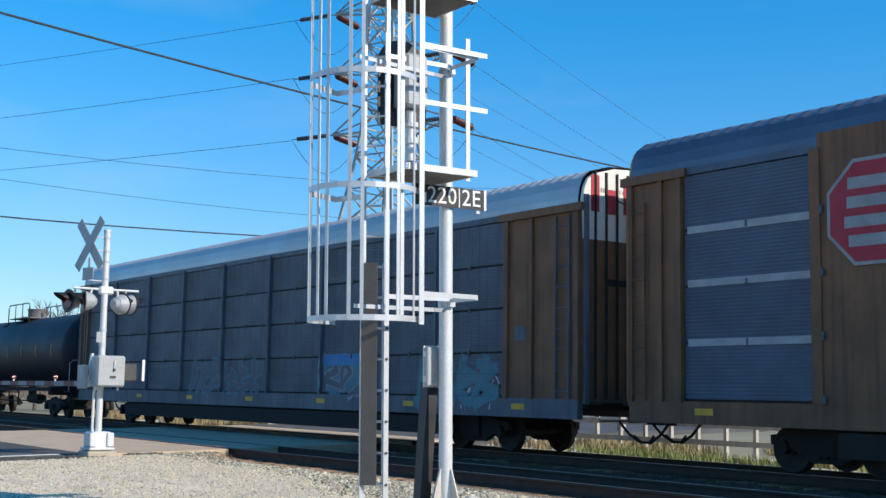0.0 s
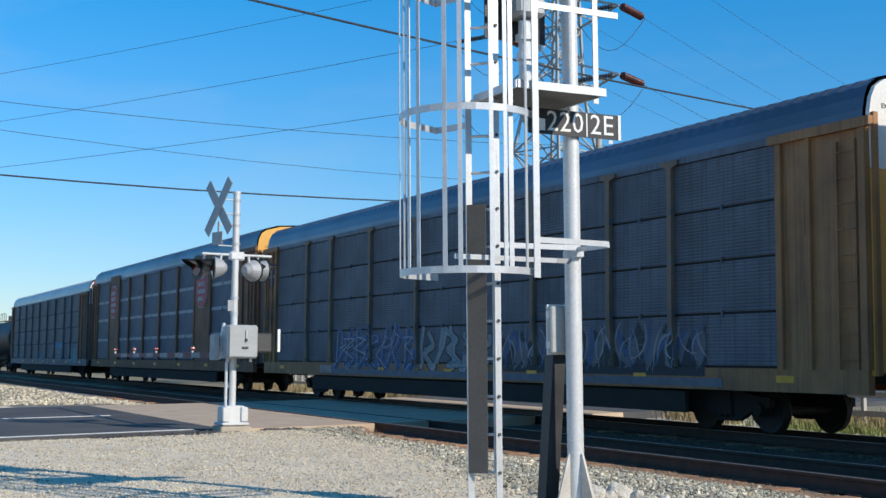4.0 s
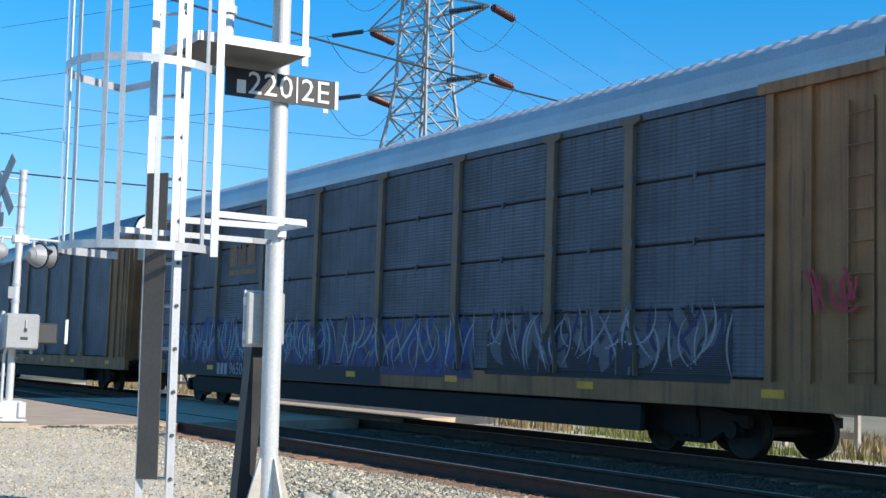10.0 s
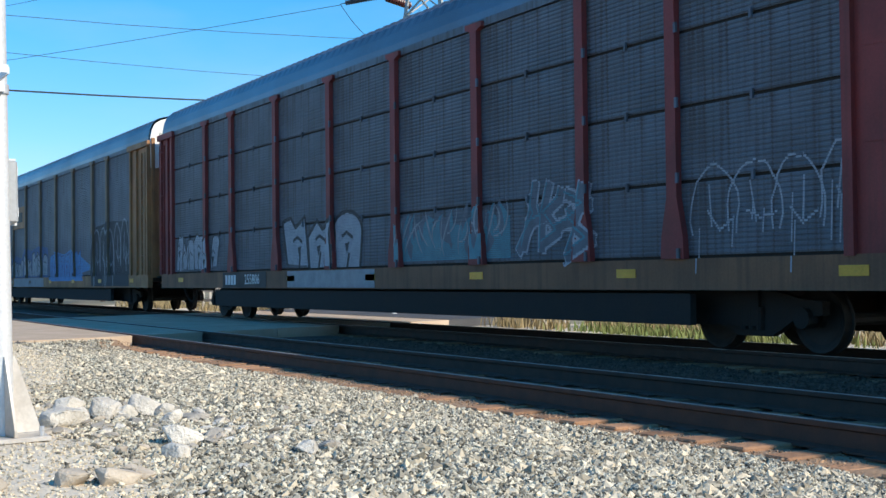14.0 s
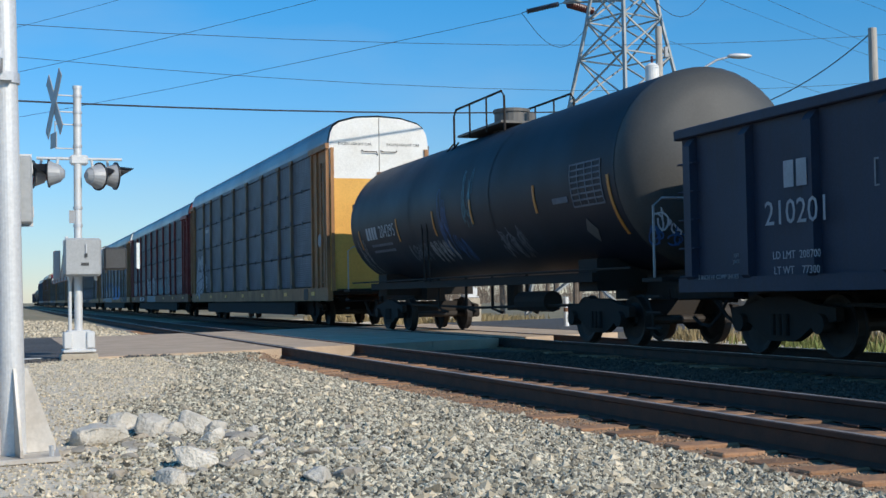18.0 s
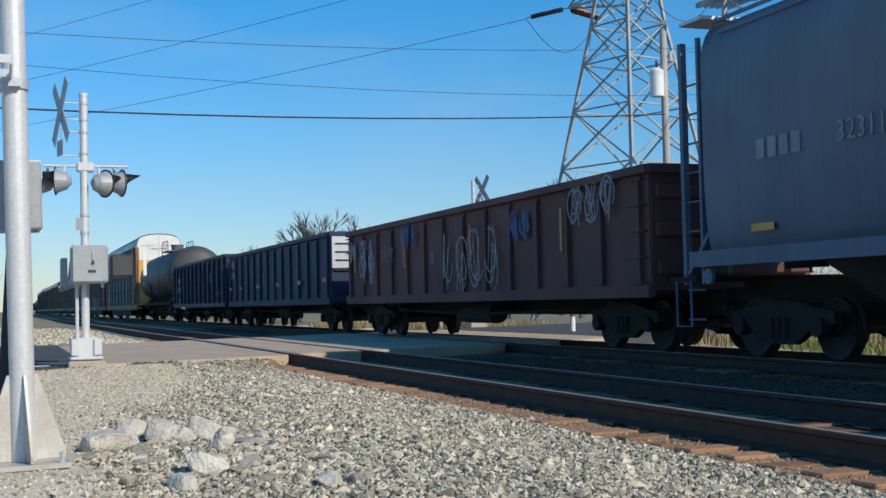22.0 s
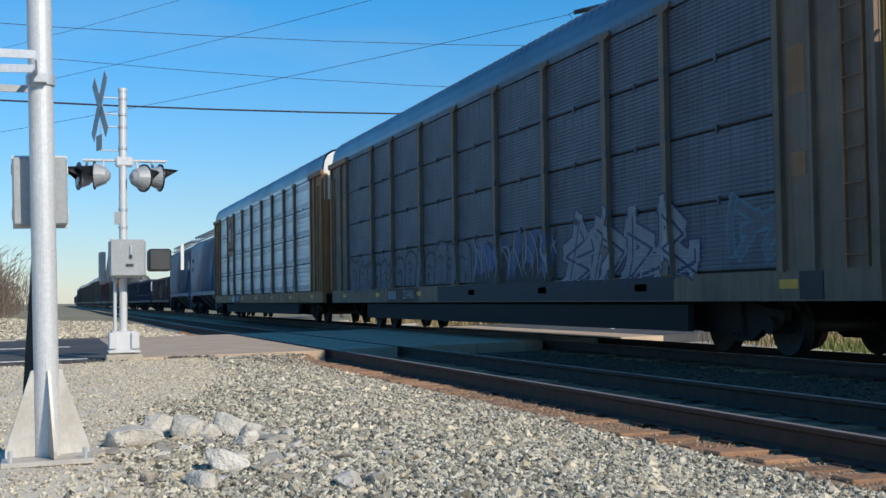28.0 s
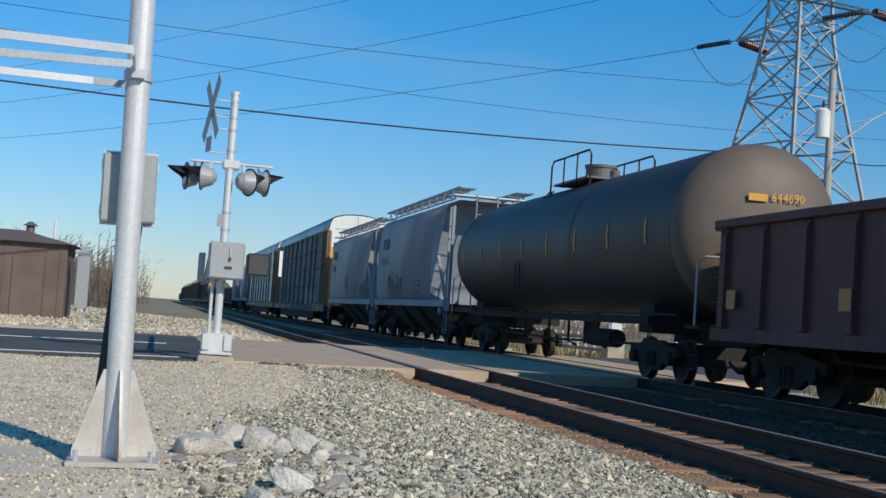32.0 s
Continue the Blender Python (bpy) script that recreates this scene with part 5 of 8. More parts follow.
def autorack(front, label, post, panel, end_top, end_low, tapered=True, posts_w=0.13, end_slats=False, bright=False, rows=4, up=0.0, L=RACK_L, edges=EDGES, roof=None):
    """An enclosed auto rack car: sill, trucks, side posts, rows of sheet panels, curved roof, end doors."""
    car = railcar("autorack_car", label, front, L)
    # frame and sill
    bm = box(bmnew(), (0, -L / 2, 0.62), (2.2, L - 8, 0.55))
    part("centre_frame", bm, M["under"], car)
    bm = box(bmnew(), (-1.50, -L / 2, 0.55), (0.10, L - 9.5, 0.40))
    box(bm, (1.50, -L / 2, 0.55), (0.10, L - 9.5, 0.40))
    part("skirt", bm, M["under"], car, "grimy dark lower sill")
    for s in (-1, 1):
        part("side_sill", box(bmnew(), (s * 1.53, -L / 2, 1.0), (0.14, L - 0.3, 0.40)), post, car)
    part("deck", box(bmnew(), (0, -L / 2, 1.06), (2.9, L - 0.4, 0.16)), M["under"], car)
    for y in (-4.15, -L + 4.15):
        truck(car, y)
    coupler(car, 0, 1)
    coupler(car, -L, -1)
    part("roof", roof or ROOF, None, car, "galvanised roof with cross ribs", at=pose(0, 0, up) @ Matrix.Diagonal((1, L / RACK_L, 1, 1)))
    for s in (-1, 1):
        part("roof_rail", box(bmnew(), (s * 1.55, -L / 2, 5.06 + up), (0.07, L - 0.2, 0.13)), panel, car)
    # end bays
    edges = [e * L / 28.4 for e in edges] if edges is EDGES else list(edges)
    for y, eb in (((edges[0] - 0.1) / 2, -edges[0] - 0.1), ((edges[-1] - L + 0.1) / 2, L + edges[-1] - 0.1)):
        for s in (-1, 1):
            p = part("end_bay", box(bmnew(), (s * 1.545, y, 3.10 + up / 2), (0.05, eb, 3.82 + up)), post, car)
            if s < 0:
                rear = y < -L / 2
                e = y - (eb / 2 - 0.12) * (1 if rear else -1)
                for dy, w in ((-eb / 2 + 0.08, 0.14), (0.12 * eb if rear else -0.12 * eb, 0.10), (eb / 2 - 0.08, 0.14)):
                    part("end_post", box(bmnew(), (-1.60, y + dy, 3.10 + up / 2), (0.07, w, 3.84 + up)), post, car)
                part("eave_gusset", box(bmnew(), (-1.62, y, 5.04 + up), (0.10, eb + 0.25, 0.16)), post, car)
                ly = y + (-0.30 * eb if rear else 0.30 * eb)
                for q in range(9):
                    part("grab_iron", pipe(bmnew(), [(-1.60, ly - 0.2, 1.35 + 0.42 * q), (-1.66, ly - 0.2, 1.35 + 0.42 * q), (-1.66, ly + 0.2, 1.35 + 0.42 * q), (-1.60, ly + 0.2, 1.35 + 0.42 * q)], 0.012, 5), post, car)
                for e in (-0.2, 0.2):
                    part("ladder_stile", box(bmnew(), (-1.625, ly + e, 3.05), (0.05, 0.03, 3.7)), post, car)
                part("placard", box(bmnew(), (-1.574, y + 0.28 * eb * (1 if rear else -1), 3.75), (0.008, 0.40, 0.62)), post, car)
                part("stencil", box(bmnew(), (-1.576, y + 0.28 * eb * (1 if rear else -1), 2.55), (0.008, 0.34, 0.3)), post, car)
    # end doors following the roof line
    prof = [(x * 0.985, z + up) for x, z in ROOF_PROF]
    for y, s in ((-0.12, 1), (-L + 0.12, -1)):
        lo = [(-1.52, 1.15), (-1.52, 4.45), (1.52, 4.45), (1.52, 1.15)]
        part("end_door", prism(bmnew(), [(1.52, 1.1), (1.52, 4.4), (0.012, 4.4), (0.012, 1.1)], y - 0.04, y + 0.04), end_low, car)
        part("end_door", prism(bmnew(), [(-0.012, 1.1), (-0.012, 4.4), (-1.52, 4.4), (-1.52, 1.1)], y - 0.04, y + 0.04), end_low, car)
        hi_r = [(0.012, 4.4), (1.52, 4.4)] + [(x, z - 0.03) for x, z in reversed([q for q in prof if q[0] > 0.05])] + [(0.012, 5.94 + up)]
        hi_l = [(-x, z) for x, z in hi_r]
        part("end_door_top", prism(bmnew(), hi_r, y - 0.04, y + 0.04), end_top, car)
        part("end_door_top", prism(bmnew(), hi_l, y - 0.04, y + 0.04), end_top, car)
        part("door_latch", box(bmnew(), (0.0, y + s * 0.06, 4.35), (0.16, 0.06, 0.5)), M["rust_brown"], car)
        part("grab_bar", pipe(bmnew(), [(-0.55, y + s * 0.04, 5.25), (-0.5, y + s * 0.10, 5.2), (-0.1, y + s * 0.10, 5.2), (-0.05, y + s * 0.04, 5.1)], 0.014, 5), M["under"], car)
        part("grab_bar", pipe(bmnew(), [(0.55, y + s * 0.04, 5.25), (0.5, y + s * 0.10, 5.2), (0.1, y + s * 0.10, 5.2), (0.05, y + s * 0.04, 5.25)], 0.014, 5), M["under"], car)
        for x in (-1.46, 1.46):
            part("corner_post", box(bmnew(), (x, y + s * 0.05, 3.2), (0.10, 0.10, 4.2)), post, car)
        part("end_platform", box(bmnew(), (0, y + s * 0.22, 1.12), (2.7, 0.34, 0.05)), M["under"], car)
        if s < 0:
            for x in (-0.75, 0.75):
                lettering("door_text", "EXCESS HEIGHT CAR", 0.11, M["dark_mark"], car, Matrix.Translation((x, y - 0.045, 5.42)) @ END)
            part("hand_hole", box(bmnew(), (-0.55, y - 0.045, 3.55), (0.6, 0.012, 0.14)), M["under"], car)
        if end_slats:
            for x in (-1.2, -0.9, -0.6, -0.3, 0.02, 0.3, 0.6, 0.9, 1.2):
                part("door_slat", box(bmnew(), (x, y + s * 0.05, 3.5), (0.04, 0.05, 4.6)), M["under"], car)
    # panels in bays and rows
    bays = len(edges) - 1
    ph = (PANEL_Z1 + up - PANEL_Z0) / rows
    y = edges[0]
    POSTS[car.name] = (edges[1:-1], posts_w / 2)
    cache, holes = {}, {}
    for k in range(bays):
        w = edges[k] - edges[k + 1]
        yc = y - w / 2
        key = round(w, 3)
        if key not in cache:
            cache[key] = rack_panel_mesh(w - 0.05, ph - 0.045, 60 // rows if not bright else 6)
            cache[key].materials.append(panel)
            holes[key] = perforation_mesh(w - 0.05, ph - 0.045) if bright else None
        for r in range(rows):
            p = part("panel", cache[key], None, car, at=pose(-1.545, yc, PANEL_Z0 + ph * r + 0.022))
            if bright:
                tagged(part("perforation", holes[key], None, p), kind="stuff")
        h = posts_w / 2
        z1 = PANEL_Z1 + up
        o = [(-h * 2.3, 1.2), (h * 2.3, 1.2), (h * 2.1, 1.5), (h, 2.0), (h, z1 - 0.06), (0.26, z1), (0.26, z1 + 0.08), (-0.26, z1 + 0.08), (-0.26, z1), (-h, z1 - 0.06), (-h, 2.0), (-h * 2.1, 1.5)] if tapered else [(-h, 1.2), (h, 1.2), (h, z1 + 0.05), (-h, z1 + 0.05)]
        bm = prism(bmnew(), o, -0.045, 0.045)
        if k:
            part("post", bm, M["post"] if post is YM else post, car, at=pose(-1.60, y, 0, 0, 0, 90))
            for r in range(rows):
                part("clip", box(bmnew(), (-1.66, y - posts_w * 0.7, PANEL_Z0 + ph * r + 0.05), (0.03, 0.05, 0.13)), panel, car)
        else:
            bm.free()
        for r in range(1, rows):
            part("latch", box(bmnew(), (-1.575, yc, PANEL_Z0 + ph * r), (0.035, 0.04, 0.12)), panel, car)
        y -= w
    span, mid = edges[0] - edges[-1], (edges[0] + edges[-1]) / 2
    bm = box(bmnew(), (1.545, mid, 3.11 + up / 2), (0.03, span, 3.82 + up))
    part("far_side", bm, panel, car)
    bm = box(bmnew(), (-1.50, mid, 3.11 + up / 2), (0.02, span, 3.82 + up))
    part("inner_screen", bm, M["under"], car)
    for q in range(7):
        yy = -2.0 - (L - 4) * q / 6
        part("reflector", box(bmnew(), (-1.606, yy, 1.02), (0.006, 0.42, 0.12)), M["yellow_mark"], car)
    return car


def logo_board(car, y, z, w, h, material, shape_mat, lines=2):
    """A plain coloured board with plain bars in place of an emblem."""
    b = part("emblem_board", box(bmnew(), (-1.632, y, z), (0.012, w, h)), material, car)
    for q in range(lines):
        part("emblem_bar", box(bmnew(), (-1.641, y, z + h * (0.28 - 0.56 * q / max(lines - 1, 1))), (0.006, w * 0.6, h * 0.16)), shape_mat, car)
    return b


def octagon_sign(car, y, z, r):
    bm = bmnew()
    bmesh.ops.create_cone(bm, cap_ends=True, segments=8, radius1=r, radius2=r, depth=0.012, matrix=Matrix.Translation((-1.64, y, z)) @ Matrix.Rotation(math.pi / 2, 4, "Y") @ Matrix.Rotation(math.pi / 8, 4, "Z"))
    part("emblem_rim", bm, M["dim_mark"], car)
    bm = bmnew()
    bmesh.ops.create_cone(bm, cap_ends=True, segments=8, radius1=r * 0.93, radius2=r * 0.93, depth=0.012, matrix=Matrix.Translation((-1.648, y, z)) @ Matrix.Rotation(math.pi / 2, 4, "Y") @ Matrix.Rotation(math.pi / 8, 4, "Z"))
    part("emblem_field", bm, M["red_mark"], car)
    for q, w in ((0.5, 0.62), (0.17, 0.7), (-0.17, 0.9), (-0.5, 0.6)):
        part("emblem_bar", box(bmnew(), (-1.657, y + r * (0.9 - w) * 0.35, z + r * q), (0.006, r * w * 1.25, r * 0.2)), M["dim_mark"], car)


def number(car, text, y, z, size, material, x=-1.62):
    return lettering("car_number", text, size, material, car, side_at(x, y, z))


def mark_bars(car, y, z, w, h, material, x=-1.618, n=1):
    """Plain bars where small writing stands."""
    for q in range(n):
        wide = w * (1 - 0.18 * (q % 3))
        signs = max(1, min(4, int(wide / (h * 0.7)))) if n == 1 else 1
        for k in range(signs):
            part("marking", box(bmnew(), (x, y + wide * (0.5 - (k + 0.5) / signs), z - q * h * 1.7), (0.006, wide / signs * (0.72 if signs > 1 else 1), h)), material, car)


def tank_car(front, label, paint, L=18.2, r=1.52, head_mat=None, marks=None):
    car = railcar("tank_car", label, front, L)
    zc = 1.26 + r
    y0, y1 = -0.85, -L + 0.4
    # shell of revolution with dished heads
    bm = bmnew()
    prof = [(0.0, 0.0), (0.10, 0.45), (0.25, 0.72), (0.45, 0.90), (0.75, 0.99), (1.0, 1.0)]
    ring = []
    seg = 40
    ys = [(y0 - p * 0.75, q) for p, q in prof] + [(y1 + p * 0.75, q) for p, q in reversed(prof)]
    for yy, q in ys:
        ring.append([bm.verts.new((r * q * math.cos(2 * math.pi * k / seg), yy, zc + r * q * math.sin(2 * math.pi * k / seg))) for k in range(seg)])
    for a, b in zip(ring, ring[1:]):
        for k in range(seg):
            try:
                bm.faces.new((a[k], a[(k + 1) % seg], b[(k + 1) % seg], b[k]))
            except ValueError:
                pass
    bmesh.ops.remove_doubles(bm, verts=bm.verts[:], dist=0.001)
    part("tank", bm, paint, car, smooth=True)
    # rear head in a paler colour than the shell, toned as sunlit
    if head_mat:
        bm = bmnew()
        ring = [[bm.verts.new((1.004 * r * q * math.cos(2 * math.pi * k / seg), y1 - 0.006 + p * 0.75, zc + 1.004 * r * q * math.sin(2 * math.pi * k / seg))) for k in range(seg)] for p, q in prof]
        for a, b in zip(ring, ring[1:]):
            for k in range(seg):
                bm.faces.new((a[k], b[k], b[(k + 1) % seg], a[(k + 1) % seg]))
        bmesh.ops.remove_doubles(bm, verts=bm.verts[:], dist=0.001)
        part("tank_head", bm, head_mat, car, "pale tank head, coloured as sunlit", smooth=True)
    for yy in (y0 - 0.8, y1 + 0.8, -L * 0.36, -L * 0.64):
        bm = bmnew()
        bmesh.ops.create_cone(bm, cap_ends=False, segments=40, radius1=r + 0.008, radius2=r + 0.008, depth=0.07, matrix=Matrix.Translation((0, yy, zc)) @ Matrix.Rotation(math.pi / 2, 4, "X"))
        part("weld_band", bm, paint, car, smooth=True)
    part("sill", box(bmnew(), (0, -1.9, 0.98), (0.5, 3.8, 0.4)), M["under"], car)
    part("sill", box(bmnew(), (0, -L + 1.9, 0.98), (0.5, 3.8, 0.4)), M["under"], car)
    for yy in (-3.0, -L + 3.0):
        part("saddle", box(bmnew(), (0, yy, 1.2), (2.4, 0.7, 0.55)), M["under"], car)
        truck(car, yy + (0.0))
    for yy, s in ((-0.35, 1), (-L + 0.35, -1)):
        part("end_platform", box(bmnew(), (0, yy, 1.08), (2.9, 0.6, 0.06)), M["under"], car)
        part("end_rail", pipe(bmnew(), [(-1.40, yy, 1.1), (-1.40, yy, 2.2), (-1.25, yy, 2.32), (1.25, yy, 2.32), (1.40, yy, 2.2), (1.40, yy, 1.1)], 0.02, 6), M["lamp_grey"], car)
        for q in range(4):
            part("step", box(bmnew(), (-1.42, yy, 0.35 + 0.24 * q), (0.04, 0.42, 0.03)), M["under"], car)
        coupler(car, 0 if s > 0 else -L, s)
    part("running_rail", pipe(bmnew(), [(-1.45, -1.0, 1.28), (-1.45, -L + 1.0, 1.28)], 0.02, 6), M["under"], car)
    part("brake_pipe", pipe(bmnew(), [(-0.8, -3, 0.7), (-0.9, -L / 2, 0.62), (-0.8, -L + 3, 0.7)], 0.03, 6), M["under"], car)
    part("outlet_valve", bar(bmnew(), (0, -L / 2, 0.55), (0, -L / 2, 1.3), 0.18, 12), M["under"], car)
    for yy, x in ((-L * 0.42, -0.6), (-L * 0.55, -0.9), (-L * 0.6, -0.5), (-L * 0.38, -1.0)):
        part("drain_pipe", pipe(bmnew(), [(x, yy, 1.3), (x, yy, 0.6), (x + 0.1, yy - 0.3, 0.52)], 0.035, 7), M["under"], car)
    part("walkway_sill", box(bmnew(), (-1.30, -L / 2, 1.16), (0.14, L - 5.0, 0.16)), M["under"], car)
    part("brake_cylinder", bar(bmnew(), (-0.75, -L * 0.7, 0.75), (-0.75, -L * 0.62, 0.75), 0.2, 12), M["under"], car)
    # dome, platform and railings
    yc, zt = -L / 2, zc + r
    part("manway", bar(bmnew(), (0, yc, zt - 0.1), (0, yc, zt + 0.42), 0.38, 22), M["dark_plate"], car)
    part("manway_lid", bar(bmnew(), (0, yc, zt + 0.40), (0, yc, zt + 0.47), 0.41, 22), M["dark_plate"], car)
    part("valve", bar(bmnew(), (0.0, yc - 1.0, zt - 0.05), (0, yc - 1.0, zt + 0.25), 0.12, 12), M["dark_plate"], car)
    part("walkway", box(bmnew(), (0, yc, zt + 0.02), (1.6, 2.6, 0.05)), M["dark_plate"], car)
    for x in (-0.8, 0.8):
        part("railing", pipe(bmnew(), [(x, yc - 1.5, zt - 0.2), (x, yc - 1.5, zt + 0.52), (x, yc - 1.35, zt + 0.65), (x, yc + 1.35, zt + 0.65), (x, yc + 1.5, zt + 0.52), (x, yc + 1.5, zt - 0.2)], 0.025, 6), M["under"], car)
        for yy in (yc - 0.5, yc + 0.5):
            part("railing_post", bar(bmnew(), (x, yy, zt - 0.1), (x, yy, zt + 0.65), 0.02, 6), M["under"], car)
    part("ladder", pipe(bmnew(), [(-0.75, yc + 1.7, zt - 0.1), (-1.3, yc + 1.7, zt - 0.75), (-1.58, yc + 1.7, zc), (-1.5, yc + 1.7, 1.2)], 0.02, 6), M["under"], car)
    part("ladder", pipe(bmnew(), [(-0.75, yc + 1.35, zt - 0.1), (-1.3, yc + 1.35, zt - 0.75), (-1.58, yc + 1.35, zc), (-1.5, yc + 1.35, 1.2)], 0.02, 6), M["under"], car)
    for yy, z, h in marks or [(-2.3 - (L - 4.6) * q / 7, zc - 0.05, 0.5) for q in range(8)]:
        hug(part("reflector", box(bmnew(), (-r, yy, z), (0.008, 0.09, h)), M["reflect_orange"], car), r, zc)
    return car


def gondola(front, label, paint, L, top, ribs=14, rib_d=0.10):
    car = railcar("gondola_car", label, front, L)
    b = 0.98
    for s in (-1, 1):
        part("side", box(bmnew(), (s * 1.42, -L / 2, (b + top) / 2), (0.04, L - 1.0, top - b)), paint, car)
        part("top_chord", box(bmnew(), (s * 1.46, -L / 2, top), (0.16, L - 0.9, 0.14)), paint, car, bevel=0.015)
        part("side_sill", box(bmnew(), (s * 1.46, -L / 2, b), (0.12, L - 0.9, 0.20)), paint, car)
    step = (L - 1.6) / (ribs - 1)
    for s in (-1, 1):
        for k in range(ribs):
            part("rib", prism(bmnew(), [(s * 1.435, b), (s * (1.435 + rib_d), b + 0.12), (s * (1.435 + rib_d), top - 0.2), (s * 1.435, top - 0.05)], -0.8 - step * k - 0.09, -0.8 - step * k + 0.09), paint, car)
    for y in (-0.5, -L + 0.5):
        part("end_wall", box(bmnew(), (0, y, (b + top) / 2), (2.84, 0.06, top - b)), paint, car)
        s = 1 if y > -1 else -1
        for z in (b + 0.35, (b + top) / 2, top - 0.35):
            part("end_rib", box(bmnew(), (0, y + s * 0.06, z), (2.7, 0.10, 0.22)), paint, car, bevel=0.02)
        part("end_chord", box(bmnew(), (0, y + s * 0.04, top), (3.0, 0.18, 0.14)), paint, car)
        for q in range(5):
            part("grab_iron", pipe(bmnew(), [(-1.45, y - s * 0.05, 1.1 + 0.4 * q), (-1.55, y - s * 0.05, 1.1 + 0.4 * q), (-1.55, y - s * 0.45, 1.1 + 0.4 * q), (-1.45, y - s * 0.45, 1.1 + 0.4 * q)], 0.013, 5), paint, car)
        coupler(car, 0 if s > 0 else -L, s)
    part("floor", box(bmnew(), (0, -L / 2, b), (2.8, L - 1.0, 0.12)), M["under"], car)
    part("centre_sill", box(bmnew(), (0, -L / 2, 0.78), (0.5, L - 0.6, 0.4)), M["under"], car)
    part("brake_rod", pipe(bmnew(), [(-0.9, -3.4, 0.7), (-1.0, -L / 2, 0.6), (-0.9, -L + 3.4, 0.7)], 0.03, 6), M["under"], car)
    part("air_tank", bar(bmnew(), (-0.8, -L * 0.55, 0.62), (-0.8, -L * 0.45, 0.62), 0.22, 12), M["under"], car)
    for y in (-2.2, -L + 2.2):
        truck(car, y)
    part("defect_board", box(bmnew(), (-1.452, -L * 0.42, 1.9), (0.006, 0.26, 0.3)), M["faint_mark"], car)
    return car


def hopper(front, label, paint, L, top=4.72):
    """A covered hopper with bowed sides, sloping ends and a running board."""
    car = railcar("hopper_car", label, front, L)
    zb = 1.42
    half = [(1.50, zb), (1.55, zb + 0.25), (1.58, zb + 0.5), (1.60, zb + 1.0), (1.60, zb + 1.4), (1.59, zb + 1.8), (1.57, zb + 2.2), (1.53, top - 0.55), (1.47, top - 0.35), (1.38, top - 0.18), (1.27, top - 0.06), (1.10, top)]
    prof = [(-x, z) for x, z in half] + half[::-1]
    bm = bmnew()
    rows = []
    for (x, z) in prof:
        t = max(0.0, min(1.0, (z - 2.4) / (top - 2.4)))
        rows.append((x, z, math.sqrt(1 - t * t)))
    a = [bm.verts.new((x, -0.8 - 0.35 * i, z)) for x, z, i in rows]
    b = [bm.verts.new((x, -L + 0.95 + 1.75 * i, z)) for x, z, i in rows]
    n = len(a)
    for i in range(n):
        bm.faces.new((a[i], a[(i + 1) % n], b[(i + 1) % n], b[i]))
    bm.faces.new(a[::-1])
    bm.faces.new(b)
    ob = part("body", bm, paint, car)
    for p in ob.data.polygons:
        p.use_smooth = abs(p.normal.y) < 0.5
    part("side_sill", box(bmnew(), (-1.50, -L / 2, zb - 0.02), (0.10, L - 1.2, 0.22)), paint, car)
    part("side_sill", box(bmnew(), (1.50, -L / 2, zb - 0.02), (0.10, L - 1.2, 0.22)), paint, car)
    for s in (-1, 1):
        part("roof_edge", box(bmnew(), (s * 1.40, -L / 2, top - 0.2), (0.06, L - 2.7, 0.06)), paint, car)
    # outlet bays below, coloured dark for the shade under the sill
    for k in range(3):
        yc = -L / 2 + (k - 1) * 2.9
        bm = bmnew()
        t = [bm.verts.new((x, y, zb)) for x, y in ((-1.45, yc - 1.4), (1.45, yc - 1.4), (1.45, yc + 1.4), (-1.45, yc + 1.4))]
        q = [bm.verts.new((x, y, 0.42)) for x, y in ((-0.5, yc - 0.4), (0.5, yc - 0.4), (0.5, yc + 0.4), (-0.5, yc + 0.4))]
        for i in range(4):
            bm.faces.new((t[i], t[(i + 1) % 4], q[(i + 1) % 4], q[i]))
        bm.faces.new(q)
        bm.faces.new(t[::-1])
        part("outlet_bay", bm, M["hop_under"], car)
        part("outlet_gate", box(bmnew(), (0, yc, 0.36), (1.3, 0.9, 0.12)), M["under"], car)
    # ends: posts, ladders, platforms
    for e, s in ((0, 1), (-L, -1)):
        y = e - s * 0.35
        part("end_platform", box(bmnew(), (0, y, 1.12), (3.0, 0.7, 0.08)), M["under"], car)
        for x in (-1.42, 1.42):
            part("end_post", box(bmnew(), (x, y, 2.8), (0.09, 0.09, 3.5)), paint, car)
            part("end_post", box(bmnew(), (x, y - s * 0.45, 2.8), (0.06, 0.06, 3.5)), paint, car)
            part("brace", strip(bmnew(), (x, y - s * 0.1, 1.2), (x, y - s * 1.9, 3.0), 0.10, 0.06, (1, 0, 0)), paint, car)
            for q in range(9):
                part("ladder_rung", bar(bmnew(), (x, y, 0.55 + 0.42 * q), (x, y - s * 0.45, 0.55 + 0.42 * q), 0.016, 6), paint, car)
        for x in (-0.7, 0.0, 0.7):
            part("ladder_rail", bar(bmnew(), (x, y + s * 0.02, 1.2), (x, y + s * 0.02, top + 0.15), 0.025, 6), paint, car)
        for q in range(8):
            part("ladder_rung", bar(bmnew(), (-0.7, y + s * 0.02, 1.4 + 0.42 * q), (0.0, y + s * 0.02, 1.4 + 0.42 * q), 0.016, 6), paint, car)
        part("end_crosswalk", box(bmnew(), (0, y - s * 0.3, top + 0.10), (2.9, 0.6, 0.05)), M["galv"], car)
